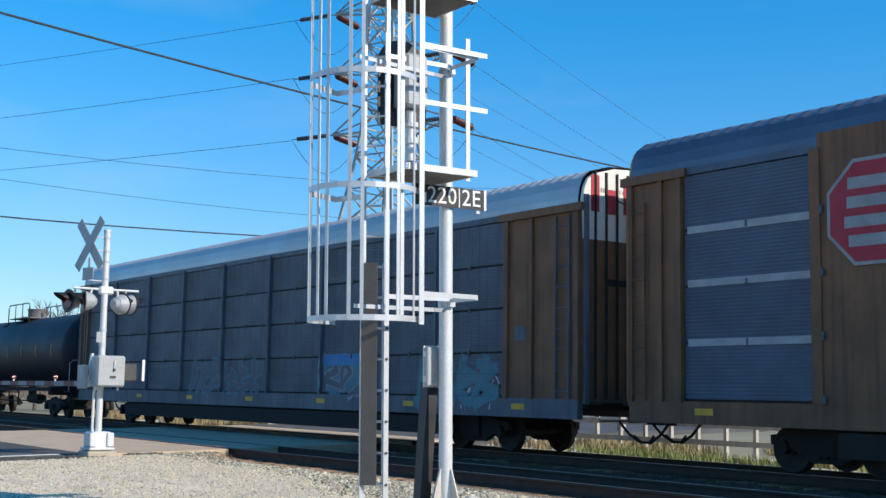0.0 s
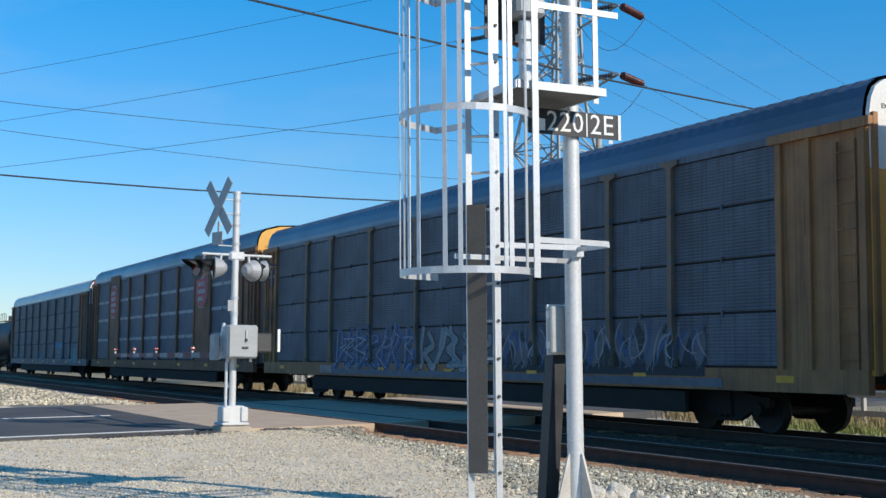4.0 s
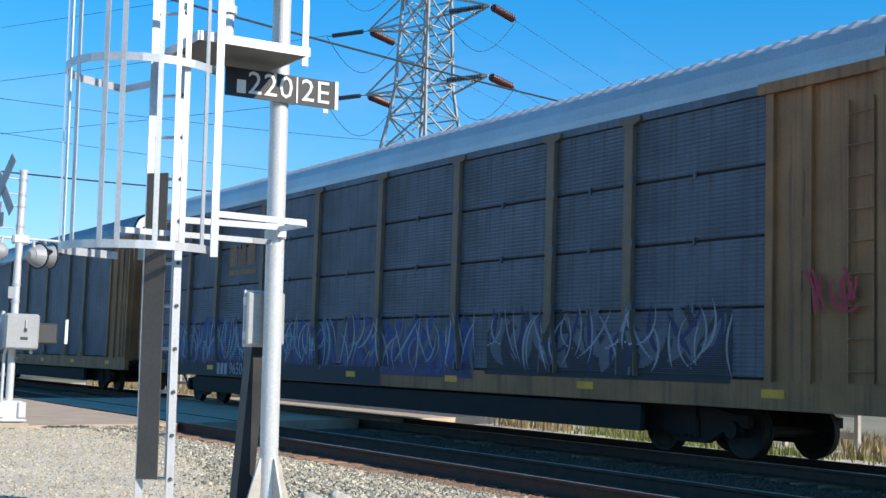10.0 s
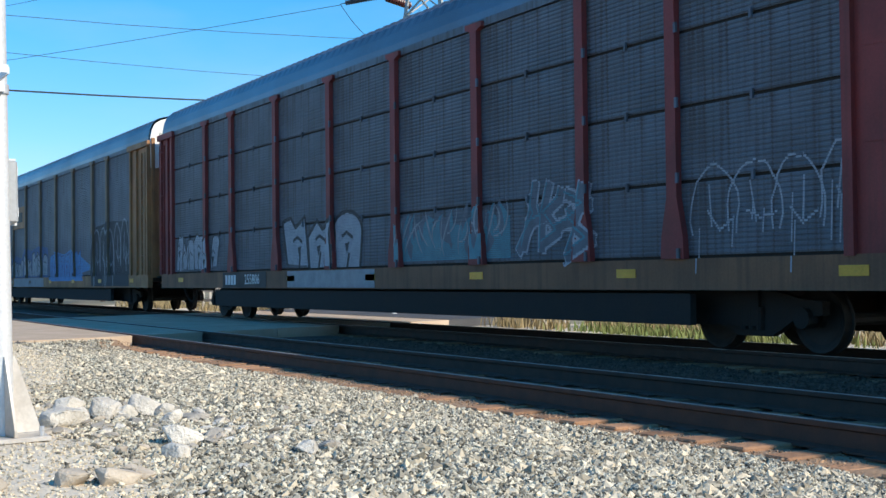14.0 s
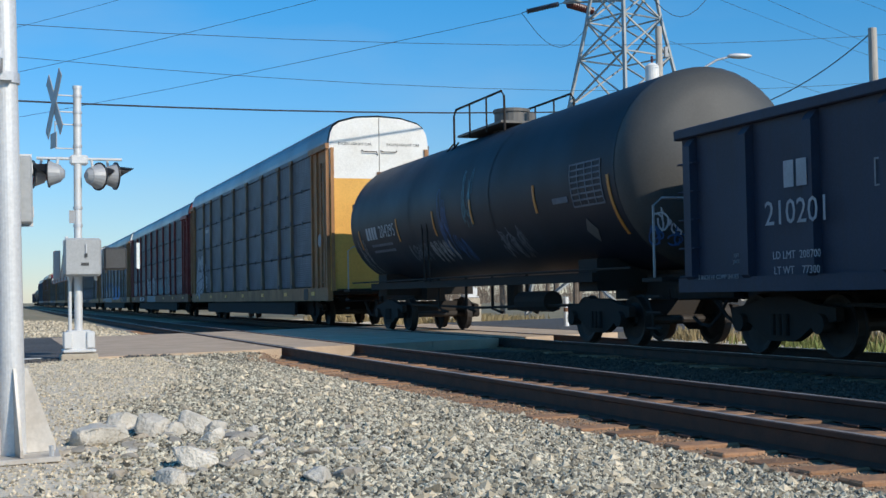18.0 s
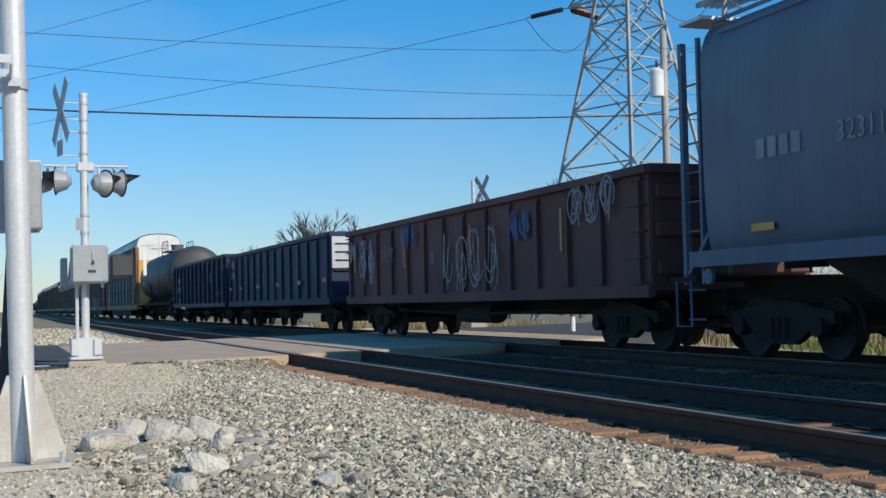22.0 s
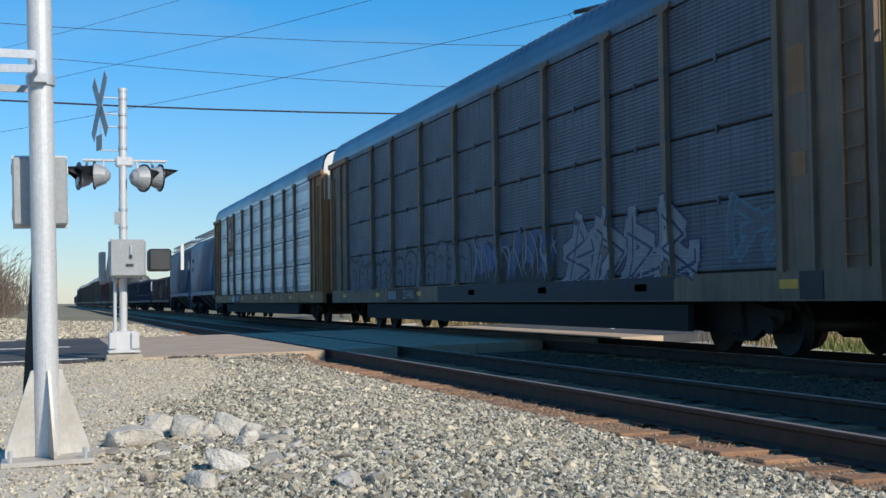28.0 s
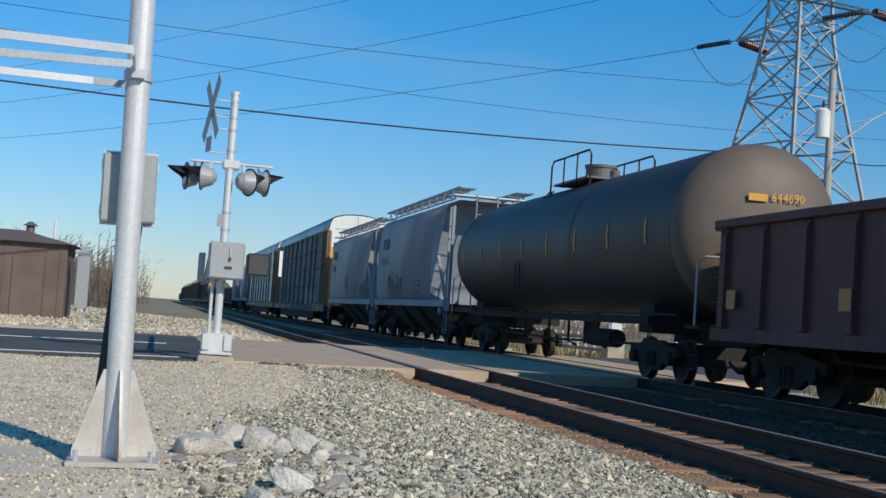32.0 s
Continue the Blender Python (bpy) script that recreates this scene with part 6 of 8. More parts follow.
        part("slope_sheet", box(bmnew(), (0, y - s * 0.85, 1.75), (0.1, 0.9, 1.0)), M["under"], car)
        part("sill", box(bmnew(), (0, y - s * 1.2, 0.92), (0.45, 3.2, 0.36)), M["under"], car)
        part("stirrup", pipe(bmnew(), [(-1.5, y + s * 0.2, 1.1), (-1.5, y + s * 0.2, 0.45), (-1.5, y - s * 0.2, 0.45), (-1.5, y - s * 0.2, 1.1)], 0.02, 5), paint, car)
        part("lifting_lug", bar(bmnew(), (-1.56, y - s * 0.75, 1.15), (-1.50, y - s * 0.75, 1.15), 0.11, 12), paint, car)
        truck(car, e - s * 2.0)
        coupler(car, e, s)
    # running board with toe rails and hatches
    for s in (-1, 1):
        for k in range(6):
            part("running_board_slat", box(bmnew(), (s * (0.70 + 0.10 * k), -L / 2, top + 0.36), (0.032, L - 1.0, 0.03)), M["grate"], car)
        part("running_board_edge", box(bmnew(), (s * 1.24, -L / 2, top + 0.37), (0.02, L - 1.0, 0.07)), M["grate"], car)
        part("running_board_rail", box(bmnew(), (s * 1.26, -L / 2, top + 0.03), (0.03, L - 1.9, 0.05)), paint, car)
    y = -1.2
    while y > -L + 1.0:
        for s in (-1, 1):
            part("board_support", box(bmnew(), (s * 1.22, y, top + 0.18), (0.05, 0.06, 0.34)), M["grate"], car)
            part("board_tie", box(bmnew(), (s * 0.95, y, top + 0.33), (0.56, 0.05, 0.03)), M["grate"], car)
            part("board_brace", strip(bmnew(), (s * 1.22, y - 0.45, top + 0.05), (s * 1.22, y - 0.05, top + 0.33), 0.03, 0.02, (1, 0, 0)), M["grate"], car)
        y -= 1.25
    for k in range(5):
        part("hatch", box(bmnew(), (0, -2.2 - (L - 4.4) * k / 4, top + 0.06), (0.75, 1.5, 0.12)), paint, car, bevel=0.02)
    part("defect_board", box(bmnew(), (-1.604, -L * 0.68, 2.0), (0.006, 0.34, 0.42)), M["dark_mark"], car)
    for dy, dz in ((-0.075, 0.095), (0.075, 0.095), (-0.075, -0.095), (0.075, -0.095)):
        part("defect_label", box(bmnew(), (-1.609, -L * 0.68 + dy, 2.0 + dz), (0.004, 0.12, 0.15)), M["dim_mark"], car)
    return car


# leading cars, already past the crossing at the start
gondola(100.5, "dark gondola car far ahead in the train", M["gon_black"], 18.4, 3.2)
tank_car(81.6, "black tank car far ahead in the train", M["tank_black"])
tank_car(62.4, "black tank car beyond the crossing", M["tank_black"])
KCS_EDGES = (-1.5, -4.45, -6.65, -8.8, -11.77, -14.75, -17.8, -20.5, -22.7, -25.9)
c = autorack(43.0, "autorack car with brown slatted end and grey panels with scrawled paint", M["rack_panel"], M["rack_panel"], WE, M["rust_brown"], False, 0.08, end_slats=True, edges=(-0.9, -3.6, -6.6, -9.4, -12.3, -15.25, -18.2, -21.2, -23.4, -25.9), roof=ROOF_PALE)
for o in [o for o in c.children if o.name.startswith(("end_bay", "end_post", "placard", "eave"))]:
    o.data.materials[0] = M["rust_brown"]
piece(c, -9.8, -14.8, 1.2, 2.15, 6, M["faint_mark"], M["teal_mark"], 5, 0.18)
piece(c, -18.2, -20.7, 1.25, 2.2, 3, M["faint_mark"], M["dim_mark"], 6, 0.16, back=M["teal_mark"])
paint(c, [[(-18.3, 1.95), (-18.3, 2.22), (-20.6, 2.22), (-20.6, 1.95)]], M["cyan_mark"], 5)
piece(c, -22.6, -25.6, 1.0, 2.1, 4, M["teal_mark"], M["faint_mark"], 7, 0.2)
outline_tag(c, -24.2, -25.7, 1.05, 1.75, 3, M["white_mark"], 8, 0.045)
for x, k in ((-1.2, 1), (-0.75, 0), (-0.3, 1), (0.2, 0), (0.65, 1), (1.1, 0)):
    part("rust_patch", box(bmnew(), (x, -RACK_L + 0.075, 5.2 + 0.15 * k), (0.22, 0.012, 0.5 + 0.25 * k)), M["red_mark"], c, "flaking red paint on the end")
c = autorack(13.45, "autorack car with rust-brown posts and pale banded panels", M["rust_brown"], M["rack_panel_dull"], YE, M["hop_grey"], False, 0.2, up=0.3, edges=KCS_EDGES)
for a, b in zip(KCS_EDGES, KCS_EDGES[1:]):
    if abs(a + 4.45) < 0.01 or abs(a + 20.5) < 0.01:
        continue
    for z in (2.24, 3.30, 4.27):
        part("pale_band", box(bmnew(), (-1.572, (a + b) / 2, z), (0.012, a - b - 0.24, 0.13)), M["band_mark"], c)
for y in (-5.55, -21.6):
    part("sign_bay", box(bmnew(), (-1.60, y, 3.4), (0.03, 2.1, 4.4)), M["rust_brown"], c)
    octagon_sign(c, y, 4.22, 0.92)
outline_tag(c, -0.5, -1.25, 2.75, 3.2, 4, M["dim_mark"], 9, 0.04)
c = autorack(-15.85, "autorack car with yellow posts, blue emblem and scrawled paint low down", YM, M["rack_panel"], WE, YE, True, up=0.1, L=28.6)
part("emblem_ring", bar(bmnew(), (-1.59, -0.72, 4.2), (-1.60, -0.72, 4.2), 0.42, 28), M["navy_mark"], c)
part("emblem_cross", box(bmnew(), (-1.603, -0.72, 4.2), (0.006, 0.10, 0.62)), M["dim_mark"], c)
part("emblem_cross", box(bmnew(), (-1.603, -0.72, 4.2), (0.006, 0.62, 0.10)), M["dim_mark"], c)
strokes("scrawl", c, -0.3, -1.2, 2.2, 3.3, M["dark_mark"], 10, 16, 0.04, x=-1.66)
outline_tag(c, -3.1, -5.4, 1.3, 2.3, 4, M["faint_mark"], 13, 0.05)
piece(c, -6.6, -12.4, 1.0, 2.25, 7, M["scrawl_blue"], M["faint_mark"], 11, 0.2, shade=M["dark_mark"], shine=M["chalk_mark"])
piece(c, -12.6, -16.4, 1.0, 2.2, 5, M["dim_mark"], M["dark_mark"], 12, 0.14, shine=M["teal_mark"])
flames(c, -17.0, -24.5, 1.0, 2.2, 15, (M["black_spray"], M["faint_mark"], M["scrawl_blue"], M["dim_mark"]), 17)
paint(c, [[(-6.4, 0.86), (-6.4, 1.0), (-25.0, 1.0), (-25.0, 0.86)]], M["faint_mark"], 5)
mark_bars(c, -6.0, 1.0, 1.0, 0.24, M["dim_mark"])
number(c, "942051", -8.1, 1.0, 0.34, M["dim_mark"], -1.625)
c = autorack(-45.6, "autorack car with dark panels, a faded emblem board and scrawled paint", YM, M["rack_panel"], WE, YM, False, 0.10, up=0.1, L=28.1)
logo_board(c, -7.75, 3.85, 1.8, 0.95, M["rack_panel_dull"], M["yellow"])
piece(c, -1.6, -5.6, 1.25, 2.3, 5, M["faint_mark"], M["dim_mark"], 14, 0.16)
piece(c, -6.6, -9.0, 1.25, 2.1, 3, M["faint_mark"], M["black_spray"], 15, 0.14)
piece(c, -12.8, -16.6, 1.0, 2.3, 4, M["dim_mark"], M["dark_mark"], 16, 0.22, shade=M["dark_mark"])
outline_tag(c, -18.6, -21.5, 1.2, 2.3, 4, M["dim_mark"], 19, 0.05)
c = autorack(-74.8, "autorack car with yellow posts and plain dark panels", YM, M["rack_panel"], WE, YM, True, 0.24, rows=1, up=0.1, L=28.6)
part("emblem_ring", bar(bmnew(), (-1.59, -0.72, 4.2), (-1.60, -0.72, 4.2), 0.34, 28), M["navy_mark"], c)
piece(c, -4.0, -6.1, 1.25, 2.35, 2, M["chalk_mark"], M["dark_mark"], 18, 0.26, shade=M["scrawl_blue"])
number(c, "881100", -8.3, 1.0, 0.3, M["dim_mark"], -1.625)
mark_bars(c, -6.9, 1.0, 0.8, 0.24, M["dim_mark"])
c = autorack(-104.5, "autorack car with yellow posts and large blue and white scrawl", YM, M["rack_panel"], WE, YM, True, 0.2, up=0.25, roof=ROOF_PALE)
flames(c, -0.4, -2.6, 1.2, 2.0, 6, (M["black_spray"], M["navy_mark"], M["teal_mark"], M["dim_mark"]), 20)
flames(c, -2.6, -13.4, 0.95, 2.5, 24, (M["navy_mark"], M["blue_mark"], M["teal_mark"], M["chalk_mark"]), 21)
flames(c, -13.6, -19.0, 1.0, 2.4, 12, (M["navy_mark"], M["blue_mark"], M["faint_mark"], M["chalk_mark"]), 22)
flames(c, -19.4, -25.6, 1.1, 2.4, 13, (M["black_spray"], M["faint_mark"], M["navy_mark"], M["chalk_mark"]), 26)
strokes("scrawl", c, -27.0, -27.9, 2.1, 2.7, M["red_mark"], 23, 14, 0.045, x=-1.68)
paint(c, [[(-7.0 - 0.6 * k, 4.32), (-7.0 - 0.6 * k, 3.72), (-7.46 - 0.6 * k, 3.72), (-7.46 - 0.6 * k, 4.32)] for k in (0, 1, 2)] + [[(-6.95, 3.62), (-6.95, 3.5), (-8.75, 3.5), (-8.75, 3.62)]], M["yellow"], 3, name="emblem")
part("sill_patch", box(bmnew(), (-1.604, -9.0, 1.0), (0.006, 13.0, 0.38)), M["black_spray"], c, "black overpainted sill")
number(c, "965048", -8.1, 1.0, 0.44, M["chalk_mark"], -1.625)
mark_bars(c, -6.95, 1.0, 0.75, 0.30, M["chalk_mark"], -1.622)
c = autorack(-134.1, "autorack car with yellow posts and big bright blue painted lettering shapes", YM, M["rack_panel"], WE, YM, True, 0.2, rows=1, up=0.1, L=28.1)
bd = part("emblem_board", box(bmnew(), (-1.605, -7.68, 3.85), (0.012, 2.75, 0.95)), M["yellow"], c, "faded yellow board")
part("emblem_bar", box(bmnew(), (-1.614, -7.6, 3.86), (0.006, 1.6, 0.42)), M["dark_mark"], bd)
outline_tag(c, -1.6, -4.0, 1.2, 2.5, 4, M["chalk_mark"], 24, 0.05)
paint(c, [[(-5.9, 1.2), (-5.9, 2.0), (-6.6, 2.2), (-8.0, 2.05), (-8.6, 2.5), (-10.2, 2.35), (-11.6, 2.5), (-13.5, 2.4), (-13.6, 1.2)]], M["scrawl_blue"], 0)
lobes(c, -6.0, -8.3, 1.25, 2.05, 4, M["chalk_mark"], M["black_spray"], 25, 0.05)
lobes(c, -8.6, -13.4, 1.22, 2.32, 6, M["chalk_mark"], M["black_spray"], 27, 0.06)
paint(c, [[(-13.9, 1.05), (-13.8, 1.95), (-15.0, 2.2), (-16.4, 2.05), (-17.8, 2.25), (-18.9, 1.8), (-19.6, 1.05)]], M["cyan_mark"], 0)
lobes(c, -14.0, -19.0, 1.15, 2.2, 6, M["cyan_mark"], M["blue_mark"], 28, 0.045)
paint(c, [[(-18.8, 1.3), (-18.8, 2.0), (-20.5, 1.6), (-21.0, 1.45)]], M["cyan_mark"], 2)
paint(c, [[(-20.9, 0.86), (-20.7, 2.4), (-21.4, 2.9), (-23.5, 3.0), (-25.6, 2.9), (-25.8, 0.86)]], M["black_spray"], 0)
outline_tag(c, -21.0, -25.6, 0.9, 2.95, 5, M["chalk_mark"], 29, 0.045, 0.5)
part("primer_patch", box(bmnew(), (-1.606, -9.6, 1.0), (0.006, 6.4, 0.36)), M["dim_mark"], c)
mark_bars(c, -4.6, 1.0, 0.8, 0.2, M["dim_mark"])
number(c, "853884", -5.7, 1.0, 0.30, M["dim_mark"], -1.625)
c = autorack(-163.3, "autorack car with dull red posts and silver scrawled panels", M["red"], M["rack_panel_stained"], M["red"], M["red"], True, 0.2, up=0.1, L=28.0)
for o in [o for o in c.children if o.name.startswith("side_sill")]:
    o.data.materials[0] = M["rust_brown"]
lobes(c, -1.5, -4.9, 1.25, 2.35, 6, M["chalk_mark"], M["dark_mark"], 31, 0.045)
lobes(c, -9.7, -13.6, 1.22, 2.45, 3, M["chalk_mark"], M["dark_mark"], 33, 0.09)
flames(c, -15.1, -19.0, 1.25, 2.3, 9, (M["teal_mark"], M["faint_mark"], M["teal_mark"], M["dim_mark"]), 35)
piece(c, -19.2, -21.2, 1.3, 2.4, 3, M["faint_mark"], M["chalk_mark"], 36, 0.14, shine=M["teal_mark"])
outline_tag(c, -23.4, -26.2, 1.25, 2.5, 4, M["chalk_mark"], 37, 0.03)
outline_tag(c, -0.3, -1.0, 2.9, 3.7, 2, M["faint_mark"], 38, 0.03)
part("primer_patch", box(bmnew(), (-1.606, -12.0, 1.0), (0.006, 4.4, 0.36)), M["dim_mark"], c)
part("number_field", box(bmnew(), (-1.606, -7.0, 1.0), (0.006, 3.0, 0.38)), M["dark_mark"], c)
number(c, "255806", -7.6, 1.0, 0.34, M["white_mark"])
mark_bars(c, -6.1, 1.0, 0.8, 0.24, M["white_mark"])
c = autorack(-192.4, "autorack car with yellow posts, grey panels and a faded emblem square", YM, M["rack_panel"], WE, YE, True, 0.14, up=0.3, L=27.1)
logo_board(c, -5.2, 3.75, 1.3, 0.95, M["rack_panel_dull"], M["dim_mark"], 1)
piece(c, -1.5, -4.6, 1.2, 2.9, 2, M["chalk_mark"], M["dark_mark"], 39, 0.30, shade=M["dark_mark"])
part("round_sticker", bar(bmnew(), (-1.645, -26.2, 2.6), (-1.65, -26.2, 2.6), 0.2, 16), M["dim_mark"], c)
part("defect_board", box(bmnew(), (-1.61, -24.2, 1.0), (0.006, 0.55, 0.36)), M["dark_mark"], c)
c = tank_car(-220.5, "black tank car with white numbers and scrawled paint", M["tank_black"], 18.0, 1.62, M["tank_sunlit"], ((-2.2, 2.4, 0.5), (-5.5, 2.5, 0.55), (-8.15, 2.5, 0.55), (-10.5, 2.6, 0.5), (-13.7, 2.6, 0.5), (-16.6, 2.3, 0.95)))
TANK = 1.62, 2.88
hug(number(c, "204295", -4.65, 2.52, 0.44, M["band_mark"]), *TANK)
for k, (dy, w) in enumerate(((0.0, 0.17), (0.25, 0.17), (0.49, 0.15), (0.72, 0.16))):
    hug(part("marking", box(bmnew(), (-1.62, -2.95 - dy, 2.52), (0.006, w, 0.31)), M["band_mark"], c), *TANK)
for k in range(9):
    for z in (2.21, 2.06):
        hug(part("marking", box(bmnew(), (-1.62, -3.15 - 0.2 * k, z), (0.006, 0.15, 0.06)), M["faint_mark"], c), *TANK)
hug(strokes("scrawl", c, -5.8, -7.2, 1.72, 2.12, M["faint_mark"], 41, 34, 0.03), *TANK)
hug(strokes("scrawl", c, -7.35, -8.8, 1.66, 2.12, M["dim_mark"], 42, 36, 0.035), *TANK)
hug(strokes("scrawl", c, -1.8, -2.5, 1.5, 2.4, M["dim_mark"], 44, 12, 0.02), *TANK)
for y, z0, z1, seed in ((-8.75, 1.8, 3.3, 45), (-10.3, 2.3, 3.5, 46), (-9.4, 1.6, 2.2, 47)):
    hug(strokes("scrawl", c, y + 0.3, y - 0.3, z0, z1, M["teal_mark" if seed == 46 else "scrawl_blue"], seed, 14, 0.02), *TANK)
hug(strokes("scrawl", c, -11.4, -12.8, 1.6, 2.2, M["faint_mark"], 48, 24, 0.03), *TANK)
for k in range(8):
    hug(part("marking", box(bmnew(), (-1.62, -15.8, 3.05 - 0.1 * k), (0.006, 1.15, 0.03)), M["faint_mark"], c), *TANK)
for k in range(5):
    hug(part("marking", box(bmnew(), (-1.62, -15.24 - 0.28 * k, 2.70), (0.006, 0.03, 0.7)), M["faint_mark"], c), *TANK)
hug(part("marking", box(bmnew(), (-1.62, -14.75, 2.5), (0.006, 0.6, 0.1)), M["faint_mark"], c), *TANK)
o = [(-0.2, 0), (0, 0.2), (0.2, 0), (0, -0.2)]
bm = prism(bmnew(), o, -0.003, 0.003)
hug(part("placard", bm, M["dark_plate"], c, at=pose(-1.62, -15.5, 1.95, 0, 0, 90)), *TANK)
for a, b, seed in ((0.6, 1.3, 43), (0.7, 1.35, 49)):
    strokes("scrawl", c, b, a, 1.75 if seed == 43 else 1.6, 2.2 if seed == 43 else 1.95, M["white_mark" if seed == 43 else "scrawl_blue"], seed, 13, 0.03, x=-17.60).matrix_basis = pose(0, 0.24, 0, 0, 0, 90)
c = gondola(-238.6, "dark ribbed gondola car with white numbers", M["gon_black"], 18.2, 3.14, 13, 0.13)
number(c, "210201", -3.34, 1.84, 0.44, M["band_mark"], -1.575)
for dy in (-0.13, 0.13):
    part("marking", box(bmnew(), (-1.575, -3.34 + dy, 2.32), (0.006, 0.2, 0.33)), M["band_mark"], c)
for dy, dz, w, h in ((0, 0.15, 0.32, 0.02), (0, -0.15, 0.32, 0.02), (0.15, 0, 0.02, 0.3), (-0.15, 0, 0.02, 0.3)):
    part("stencil_frame", box(bmnew(), (-1.465, -4.82 + dy, 2.2 + dz), (0.006, w, h)), M["dim_mark"], c)
lettering("stencil_letter", "C", 0.16, M["dim_mark"], c, side_at(-1.465, -4.82, 2.17))
lettering("shoe_notice", "2 INCH HF COMP SHOES", 0.09, M["dim_mark"], c, side_at(-1.53, -1.5, 1.08))
lettering("jack_notice", "LIFT AND", 0.07, M["dim_mark"], c, side_at(-1.465, -1.95, 1.36))
lettering("jack_notice", "JACK HERE", 0.07, M["dim_mark"], c, side_at(-1.465, -1.95, 1.28))
lettering("load_limit", "LD LMT  208700", 0.14, M["band_mark"], c, side_at(-1.575, -3.32, 1.32))
lettering("light_weight", "LT WT    77300", 0.14, M["band_mark"], c, side_at(-1.575, -3.32, 1.13))
mark_bars(c, -14.2, 2.4, 0.5, 0.05, M["faint_mark"], -1.575, 5)
mark_bars(c, -16.4, 1.5, 1.6, 0.05, M["faint_mark"], -1.575, 1)
part("brake_plate", box(bmnew(), (-0.85, -18.25, 2.6), (1.0, 0.03, 0.7)), M["galv"], c, "pale end plate")
part("plate_slot", box(bmnew(), (-0.85, -18.27, 2.6), (0.9, 0.02, 0.06)), M["under"], c)
c = gondola(-256.9, "navy gondola car with yellow reflectors", M["gon_blue"], 18.4, 3.0, 14, 0.08)
number(c, "30332", -1.6, 2.15, 0.4, M["dim_mark"], -1.53)
mark_bars(c, -1.6, 2.62, 0.6, 0.3, M["dim_mark"], -1.53)
part("brake_plate", box(bmnew(), (-0.85, -18.0, 2.45), (1.15, 0.03, 0.95)), M["galv"], c, "pale end plate")
for z in (2.2, 2.45, 2.7):
    part("plate_slot", box(bmnew(), (-0.85, -18.02, z), (0.95, 0.02, 0.05)), M["under"], c)
for y in (-1.0, -3.4, -7.0, -10.6, -14.0, -17.4):
    part("reflector", box(bmnew(), (-1.53, y, 1.62), (0.008, 0.5, 0.13)), M["reflect_orange"], c)
c = gondola(-276.4, "oxide-red gondola car covered in scrawled paint", M["gon_red"], 18.4, 2.85, 14, 0.08)
for k, (a, b, z0, z1) in enumerate(((-0.8, -1.6, 2.0, 2.6), (-1.9, -3.4, 1.4, 2.6), (-3.9, -5.0, 1.9, 2.3), (-5.6, -6.8, 2.2, 2.8), (-8.5, -12.0, 1.1, 2.4), (-12.6, -13.6, 2.0, 2.6), (-15.2, -17.0, 2.1, 2.9))):
    strokes("scrawl", c, a, b, z0, z1, M[("dim_mark", "chalk_mark", "faint_mark", "scrawl_blue", "dim_mark", "scrawl_blue", "dim_mark")[k]], 50 + k, 30, 0.035, x=-1.53)
for y in (-1.4, -5.9, -10.4, -14.9):
    part("reflector", box(bmnew(), (-1.53, y, 2.1), (0.008, 0.10, 0.75)), M["reflect_orange"], c)
c = hopper(-295.0, "grey covered hopper car with black lettering", M["hop_dim"], 15.0)
mark_bars(c, -2.9, 2.75, 1.0, 0.26, M["dim_mark"], -1.606)
number(c, "323115", -4.6, 2.75, 0.36, M["dim_mark"], -1.61)
strokes("scrawl", c, -6.5, -8.6, 1.7, 2.4, M["dark_mark"], 60, 40, 0.03, x=-1.615)
part("rust_patch", box(bmnew(), (-1.59, -2.5, 1.75), (0.01, 0.5, 0.1)), M["yellow_mark"], c)
c = hopper(-310.1, "grey covered hopper car with scrawled paint", M["hop_haze_blue"], 13.9, 4.82)
number(c, "323119", -2.6, 3.0, 0.38, M["hop_under"], -1.61)
mark_bars(c, -2.5, 3.55, 0.9, 0.26, M["hop_under"], -1.60)
strokes("scrawl", c, -4.6, -6.8, 1.6, 2.7, M["dark_mark"], 61, 40, 0.03, x=-1.615)
c = autorack(-323.95, "autorack car with yellow posts and bright perforated silver panels", YM, M["rack_panel_bright"], WE, YM, True, 0.2, bright=True, up=0.3, L=29.5, edges=(-2.4, -5.45, -7.7, -10.6, -13.5, -16.4, -19.2, -22.0, -24.25, -27.35))
part("emblem_board", box(bmnew(), (-1.60, -6.57, 4.3), (0.02, 2.1, 2.0)), M["yellow"], c)
bm = prism(bmnew(), [(-0.38, 0.5), (0.38, 0.5), (0.38, -0.1), (0.0, -0.55), (-0.38, -0.1)], -0.006, 0.006)
part("emblem_shield", bm, M["red_mark"], c, at=Matrix.Translation((-1.618, -6.55, 4.45)) @ Matrix.Rotation(math.pi / 2, 4, "Z"))
for k in range(3):
    part("emblem_bar", box(bmnew(), (-1.628, -6.55 + 0.2 * (k - 1), 4.3), (0.006, 0.08, 0.6)), M["white_mark"], c)
part("emblem_bar", box(bmnew(), (-1.628, -6.55, 4.85), (0.006, 0.74, 0.2)), M["navy_mark"], c)
lettering("slogan", "BUILDING AMERICA", 0.2, M["rust_brown"], c, side_at(-1.615, -6.57, 3.58))
part("number_field", box(bmnew(), (-1.606, -8.3, 1.0), (0.006, 3.1, 0.36)), M["dark_mark"], c)
number(c, "993129", -9.05, 1.0, 0.36, M["white_mark"])
mark_bars(c, -7.5, 1.0, 1.0, 0.26, M["white_mark"])
